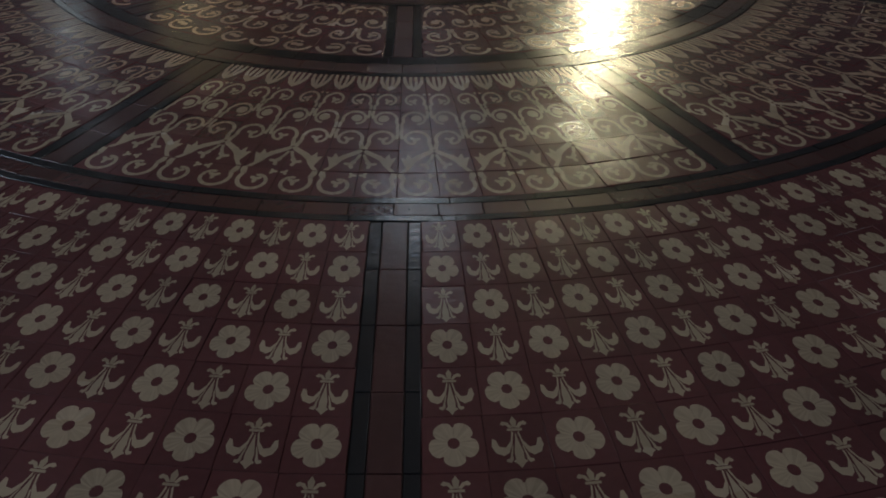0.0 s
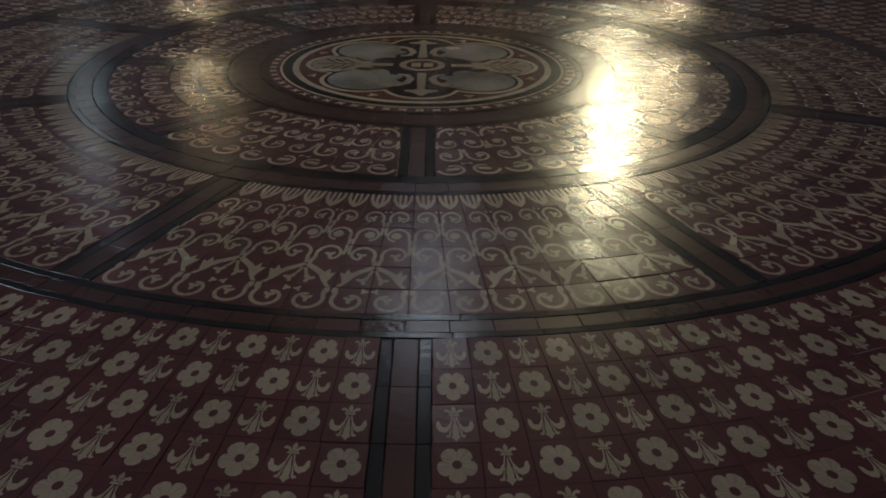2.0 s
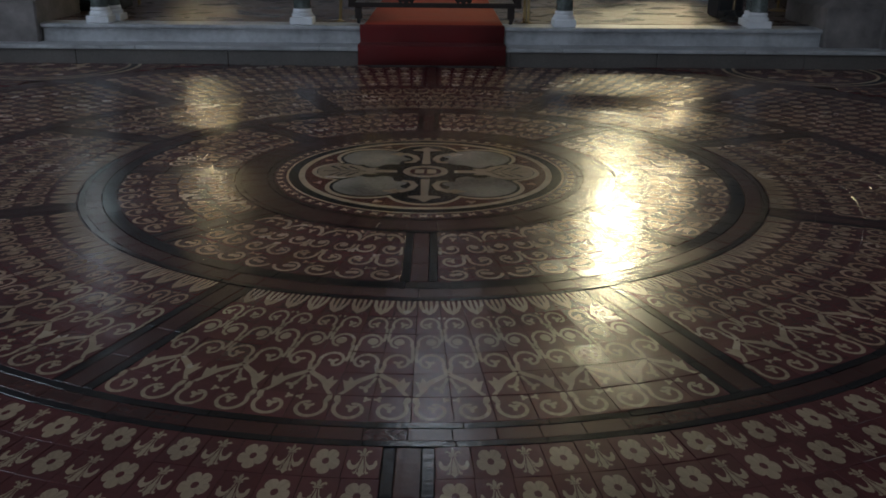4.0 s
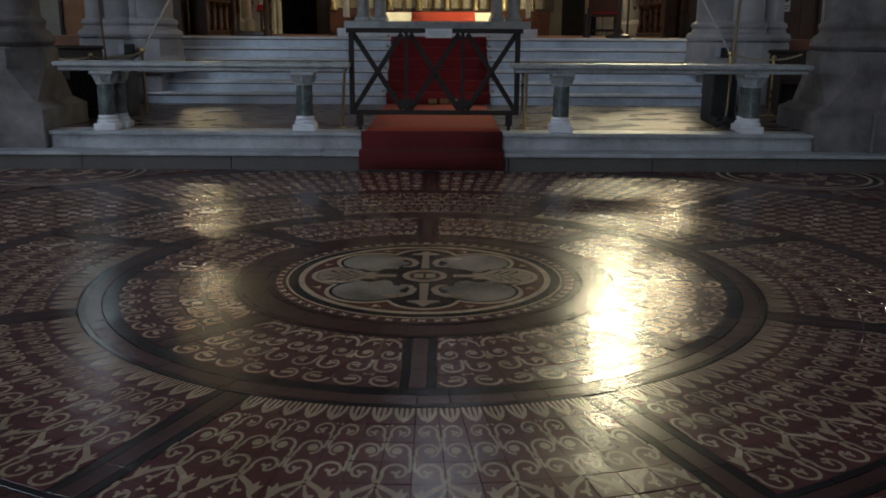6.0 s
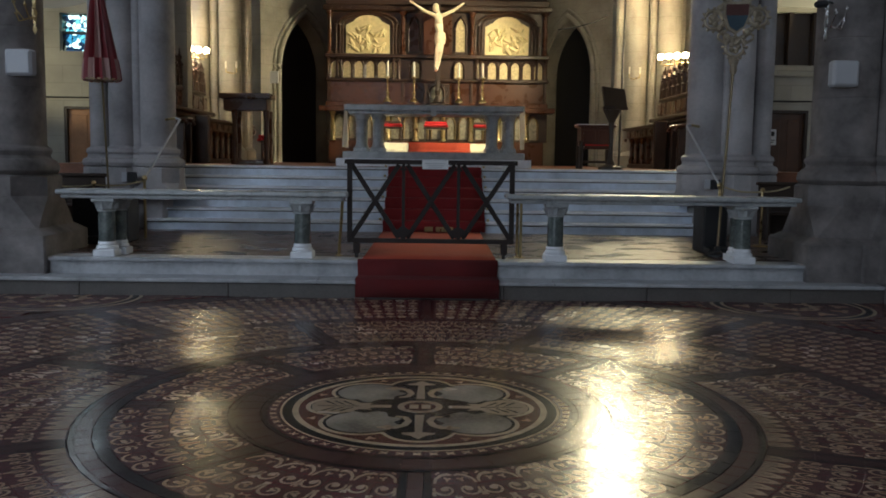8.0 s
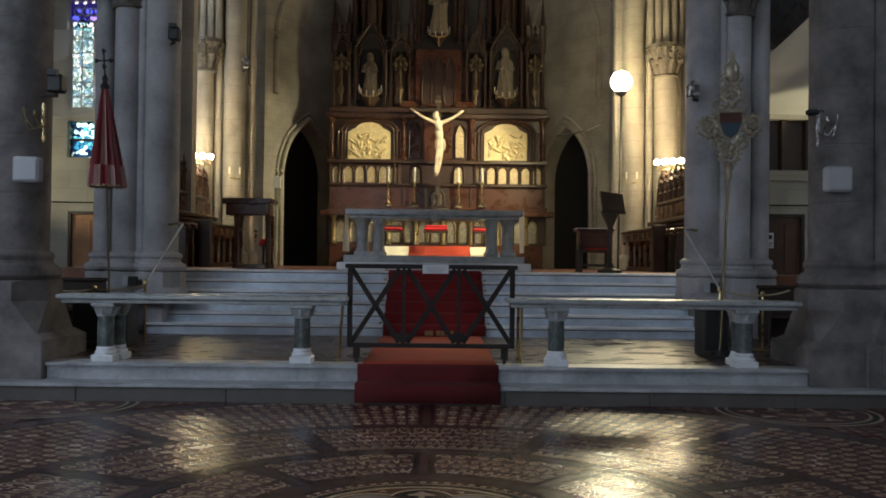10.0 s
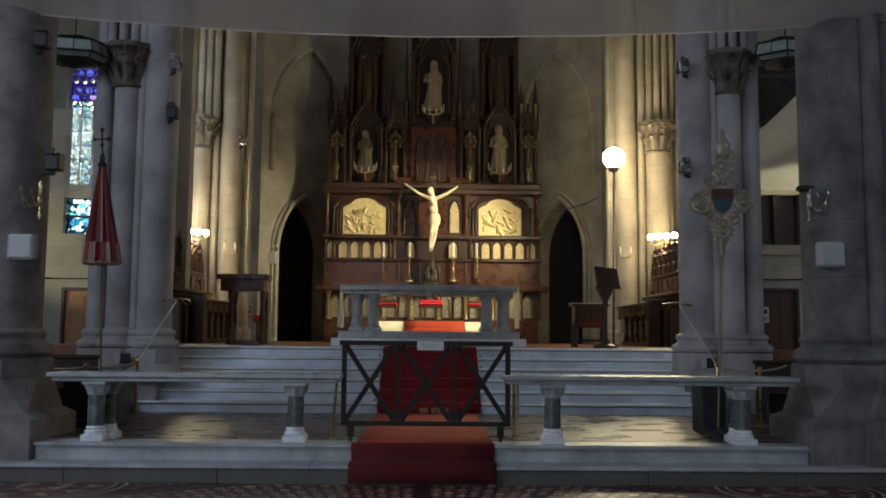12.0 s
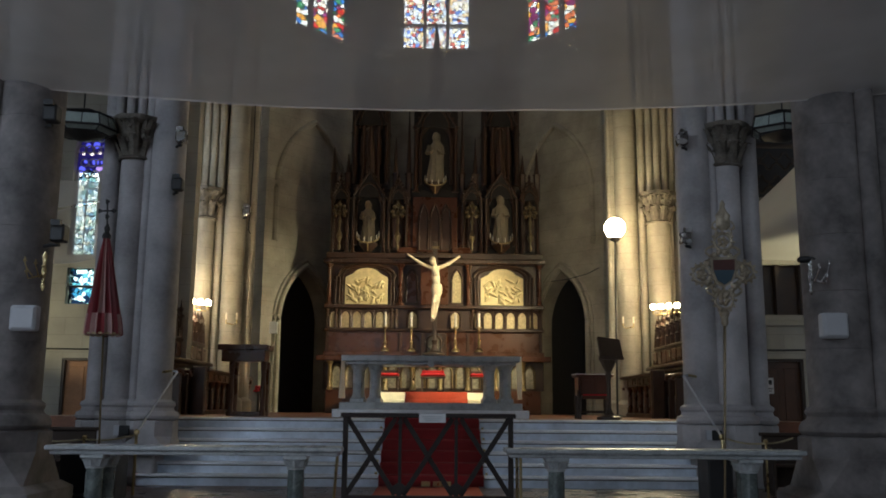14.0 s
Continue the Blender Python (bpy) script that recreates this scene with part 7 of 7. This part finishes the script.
band("red_band", 3.224, 3.299, 140, BAND_TILE, "plain red tiles of the outer ring", 0.02)
band("black_band", 3.186, 3.224, 70, BLACK_TILE, "narrow black tiles of the outer ring", 0.01)
band("black_band", 2.128, 2.165, 50, BLACK_TILE, "narrow black tiles of the second ring")
band("red_band", 2.030, 2.128, 88, BAND_TILE, "plain red tiles of the second ring", math.tau / 176)
band("black_band", 1.945, 2.030, 60, BLACK_TILE, "black tiles of the second ring", 0.02)
band("black_band", 1.205, 1.245, 36, BLACK_TILE, "narrow black tiles of the inner ring")
band("red_band", 1.040, 1.205, 44, BAND_TILE, "plain red tiles of the inner ring")
band("black_band", 1.000, 1.040, 36, BLACK_TILE, "narrow black tiles of the inner ring")
band("black_band", 4.913, 4.96, 90, BLACK_TILE, "narrow black tiles of the wide ring")
band("red_band", 4.96, 5.15, 160, BAND_TILE, "plain red tiles of the wide ring", 0.01)
band("black_band", 5.15, 5.2, 90, BLACK_TILE, "narrow black tiles of the wide ring")


def strips(angles, r0, r1, half, label):
    """Radial strips: a red row between two black rows."""
    reds, blacks = Pile(), Pile()
    wide = half * 0.5
    n = max(2, round((r1 - r0) / 0.25))
    step = (r1 - r0) / n

    def piece(w, h):
        g, b = 0.0012, 0.003
        v = [(sx * (w - g), sy * (h - g), -0.014) for sx, sy in ((-1, -1), (1, -1), (1, 1), (-1, 1))] + [(sx * (w - g), sy * (h - g), -0.0016) for sx, sy in ((-1, -1), (1, -1), (1, 1), (-1, 1))]
        v += [(sx * (w - b), sy * (h - b), 0) for sx, sy in ((-1, -1), (1, -1), (1, 1), (-1, 1))]
        f = [(8, 9, 10, 11)] + [(k, (k + 1) % 4, 4 + (k + 1) % 4, 4 + k) for k in range(4)] + [(4 + k, 4 + (k + 1) % 4, 8 + (k + 1) % 4, 8 + k) for k in range(4)]
        return v, f, [0] * len(f)

    red, black = piece(wide, step / 2), piece((half - wide) / 2, step / 2)
    for ang in angles:
        for k in range(n):
            r = r0 + (k + 0.5) * step
            if not clear_of_step(r, ang):
                continue
            m = tile_pose(r, ang, 0.0006, 0.1)
            reds.add(red, m)
            for s in (-1, 1):
                blacks.add(black, tile_pose(r, ang, 0.0005, 0.1) @ Matrix.Translation((s * (wide + half) / 2, 0, 0)))
    reds.done("strip_red_tiles", [BAND_TILE], label + ", red middle row")
    blacks.done("strip_black_tiles", [BLACK_TILE], label + ", black side rows")


eighths = [math.tau * k / 8 for k in range(8)]
strips(eighths, 3.338, 4.91, 0.082, "radial strips across the flower field")
strips([a + math.tau / 16 for a in eighths], 2.168, 3.183, 0.092, "radial strips across the scroll ring")
strips(eighths, 1.248, 1.942, 0.085, "radial strips across the inner ring")


# the medallion
def disc_part(name, loops, z, mat, label=""):
    bm = bmesh.new()
    for loop in loops:
        bm.faces.new([bm.verts.new((x, MID + y, z)) for x, y in loop])
    bmesh.ops.recalc_face_normals(bm, faces=bm.faces)
    if bm.faces and sum(f.normal.z for f in bm.faces) < 0:
        bmesh.ops.reverse_faces(bm, faces=bm.faces)
    me = bpy.data.meshes.new(name)
    bm.to_mesh(me)
    bm.free()
    me.materials.append(mat)
    ob = new(name, me)
    ob.parent = medallion
    if label:
        ob["label"] = label
    return ob


def circle(r, x=0, y=0, n=64):
    return [(x + r * math.cos(t), y + r * math.sin(t)) for t in (math.tau * k / n for k in range(n))]


def annulus(r0, r1, n=96):
    a, b = circle(r0, n=n), circle(r1, n=n)
    return [[a[k], b[k], b[(k + 1) % n], a[(k + 1) % n]] for k in range(n)]


medallion = structure(new("medallion"), "round inlaid medallion with four pale discs in the middle of the floor", "medallion")
MEDALLION_RED = tile_material("medallion_red", (0.115, 0.032, 0.024), 0.2)
bed = bmesh.new()
slab(bed, [(x, MID + y) for x, y in circle(0.916)], -0.014, 0.0)
part("bed", bed, MEDALLION_RED, medallion, soft=False)
disc_part("outer_line", annulus(0.900, 0.915), SKIN, WHITE_INLAY)
disc_part("black_ring", annulus(0.836, 0.900), SKIN, BLACK_TILE, "black ring")
disc_part("white_ring", annulus(0.795, 0.836), SKIN, WHITE_INLAY, "off-white ring")
q = math.pi / 4
for z, grow, mat, name in ((SKIN, 0.0, WHITE_INLAY, "lobed_outline"), (2 * SKIN, -0.032, BLACK_TILE, "lobed_field")):
    n, outline = 240, []
    for k in range(n):
        t = math.tau * k / n
        best = 0.52
        for j in range(8):
            d, rr = (0.515, 0.262) if j % 2 else (0.53, 0.225)
            a = t - q * j
            s2 = rr * rr - (d * math.sin(a)) ** 2
            if s2 > 0 and math.cos(a) > 0:
                best = max(best, d * math.cos(a) + math.sqrt(s2))
        outline.append(((best + grow) * math.cos(t), (best + grow) * math.sin(t)))
    disc_part(name, [outline], z, mat)
for j in (1, 3, 5, 7):
    cx, cy = 0.50 * math.cos(q * j), 0.50 * math.sin(q * j)
    ragged = [(cx + (0.225 + (0.03 * math.sin(9 * t + j) if math.cos(t - q * j) < -0.3 else 0)) * math.cos(t), cy + (0.225 + (0.03 * math.sin(7 * t) if math.cos(t - q * j) < -0.3 else 0)) * math.sin(t)) for t in (math.tau * k / 48 for k in range(48))]
    disc_part("pale_disc", [ragged], 3 * SKIN, GREY_INLAY, "worn pale grey disc")
for j in range(4):
    a = math.pi / 2 * j

    def spun(loop):
        return [(x * math.cos(a) - y * math.sin(a), x * math.sin(a) + y * math.cos(a)) for x, y in loop]

    if j % 2 == 0:   # a fleury arm with two scrolls, along the chancel axis
        arm = [[(-0.030, 0.19), (0.030, 0.19), (0.022, 0.56), (-0.022, 0.56)], [(0.0, 0.70), (0.045, 0.63), (0.10, 0.60), (0.10, 0.575), (0.03, 0.56), (-0.03, 0.56), (-0.10, 0.575), (-0.10, 0.60), (-0.045, 0.63)]]
        hook = ribbon([(0.15, 0.23), (0.09, 0.25), (0.065, 0.33), (0.09, 0.42), (0.15, 0.47), (0.20, 0.46)], [0.012, 0.018, 0.020, 0.022, 0.026, 0.018]) + blob(0.205, 0.465, 0.055, 3, 0.28)
        arm += hook + flip(hook)
    else:            # a broad leaf that fills the side lobe
        arm = [[(-0.03, 0.19), (0.03, 0.19), (0.035, 0.34), (0.085, 0.31), (0.075, 0.40), (0.13, 0.44), (0.185, 0.54), (0.17, 0.64), (0.10, 0.70), (0.0, 0.72), (-0.10, 0.70), (-0.17, 0.64), (-0.185, 0.54), (-0.13, 0.44), (-0.075, 0.40), (-0.085, 0.31), (-0.035, 0.34)]]
        for loop in ([(-0.008, 0.40), (0.008, 0.40), (0.004, 0.68), (-0.004, 0.68)], *[[(d * 0.02, 0.44 + 0.06 * k), (d * 0.035, 0.44 + 0.06 * k), (d * 0.125, 0.51 + 0.06 * k), (d * 0.11, 0.525 + 0.06 * k)] for d in (-1, 1) for k in range(3)]):
            disc_part("leaf_vein", [spun(loop)], 4 * SKIN, BLACK_TILE)
    disc_part("leafy_arm", [spun(loop) for loop in arm], 3.5 * SKIN, CREAM_INLAY)
disc_part("hub_ring", annulus(0.105, 0.15, 40), 4 * SKIN, CREAM_INLAY)
disc_part("hub", [circle(0.105, n=40)], 3.8 * SKIN, MEDALLION_RED)
disc_part("hub_mark", [[(-0.07, -0.05), (-0.01, -0.05), (-0.01, 0.05), (-0.07, 0.05)], [(0.01, -0.05), (0.07, -0.05), (0.07, 0.05), (0.01, 0.05)]], 4.3 * SKIN, WHITE_INLAY)
disc_part("leaf_spot", [b for j in range(8) for b in blob(0.735 * math.cos(q * j + q / 2), 0.735 * math.sin(q * j + q / 2), 0.035, 3, 0.3, q * j)], SKIN, CREAM_INLAY)

# corners beyond the wide ring: small plain-patterned tiles and a roundel on each side
CORNER_INLAY = tile_material("small_patterned_tile_inlay", (0.34, 0.22, 0.13), 0.18)
pile = Pile()
small = tile_data(20.0, 0.15, 0.15 / 20.0, [[(-0.7, -0.25), (-0.2, -0.5), (0.5, -0.3), (0.75, 0.2), (0.2, 0.5), (-0.5, 0.35)]], 0.014, 0.001)
for i in range(-60, 61):
    for j in range(-4, 68):
        x, y = 0.15 * i, EDGE - 0.09 - 0.15 * j
        r = math.hypot(x, y - MID)
        if r < 5.29 or y < 1.0 or min(math.hypot(x - sx * 4.2, y - 10.2) for sx in (-1, 1)) < 0.99:
            continue
        pile.add(small, Matrix.Translation((x, y, chance.uniform(-0.0005, 0.0005))) @ pose(0, 0, 0, chance.gauss(0, 0.1), chance.gauss(0, 0.1), 90 * (i % 2)))
pile.done("corner_tiles", [RED_TILE, CORNER_INLAY], "small red and buff patterned tiles outside the wide ring")
for sx in (-1, 1):
    r_thing = structure(new("roundel_left" if sx < 0 else "roundel_right"), "inlaid roundel with black and cream rings at the foot of the step", "roundel")
    for r0, r1, mat, name in ((0.86, 0.90, WHITE_INLAY, "outer_ring"), (0.79, 0.855, BLACK_TILE, "black_ring"), (0.75, 0.785, WHITE_INLAY, "inner_ring"), (0.0, 0.745, RED_TILE, "field"), (0.905, 0.985, RED_TILE, "rim")):
        bm = bmesh.new()
        n = 72
        for k in range(n):
            a, b = math.tau * k / n, math.tau * (k + 1) / n
            pts = [(sx * 4.2 + r * math.cos(t), min(EDGE - 0.004, 10.2 + r * math.sin(t))) for r, t in ((max(r0, 0.001), a), (r1, a), (r1, b), (max(r0, 0.001), b))]
            if max(p[1] for p in pts) - min(p[1] for p in pts) > 1e-4:
                bm.faces.new([bm.verts.new((x, y, 0)) for x, y in pts])
        part(name, bm, mat, r_thing, soft=False)
    bm = bmesh.new()
    for k in range(10):
        for rr in (0.25, 0.55):
            for loop in blob(rr * math.cos(math.tau * k / 10), rr * math.sin(math.tau * k / 10), 0.12, 3, 0.35, k):
                if 10.2 + max(y for _, y in loop) < EDGE:
                    bm.faces.new([bm.verts.new((sx * 4.2 + x, 10.2 + y, SKIN)) for x, y in loop])
    part("leaf_inlay", bm, CREAM_INLAY, r_thing, soft=False)

# wooden strips of the rail platform, a little uneven with wear
pile = Pile()
long_, short_ = 0.46, 0.085
strip = [(sx * (long_ / 2 - 0.001), sy * (short_ / 2 - 0.001), z) for z in (-0.012, 0.0) for sx, sy in ((-1, -1), (1, -1), (1, 1), (-1, 1))]
strip_data = (strip, [(4, 5, 6, 7), (0, 1, 5, 4), (1, 2, 6, 5), (2, 3, 7, 6), (3, 0, 4, 7)], [0] * 5)
for j in range(43):
    for i in range(-12, 13):
        x, y = long_ * (i + 0.37 * (j % 3)), 11.25 + short_ * j
        if -5.5 < x < 5.6 and not (-0.55 < x < 0.58):
            pile.add(strip_data, Matrix.Translation((x, y, Z2 + 0.0035 + chance.uniform(-0.0005, 0.0005))) @ pose(0, 0, 0, chance.gauss(0, 0.45), chance.gauss(0, 0.3), 0))
parquet = pile.done("floor_strips", [DECK], "worn reddish-brown wooden floor strips")
parquet.parent = platform
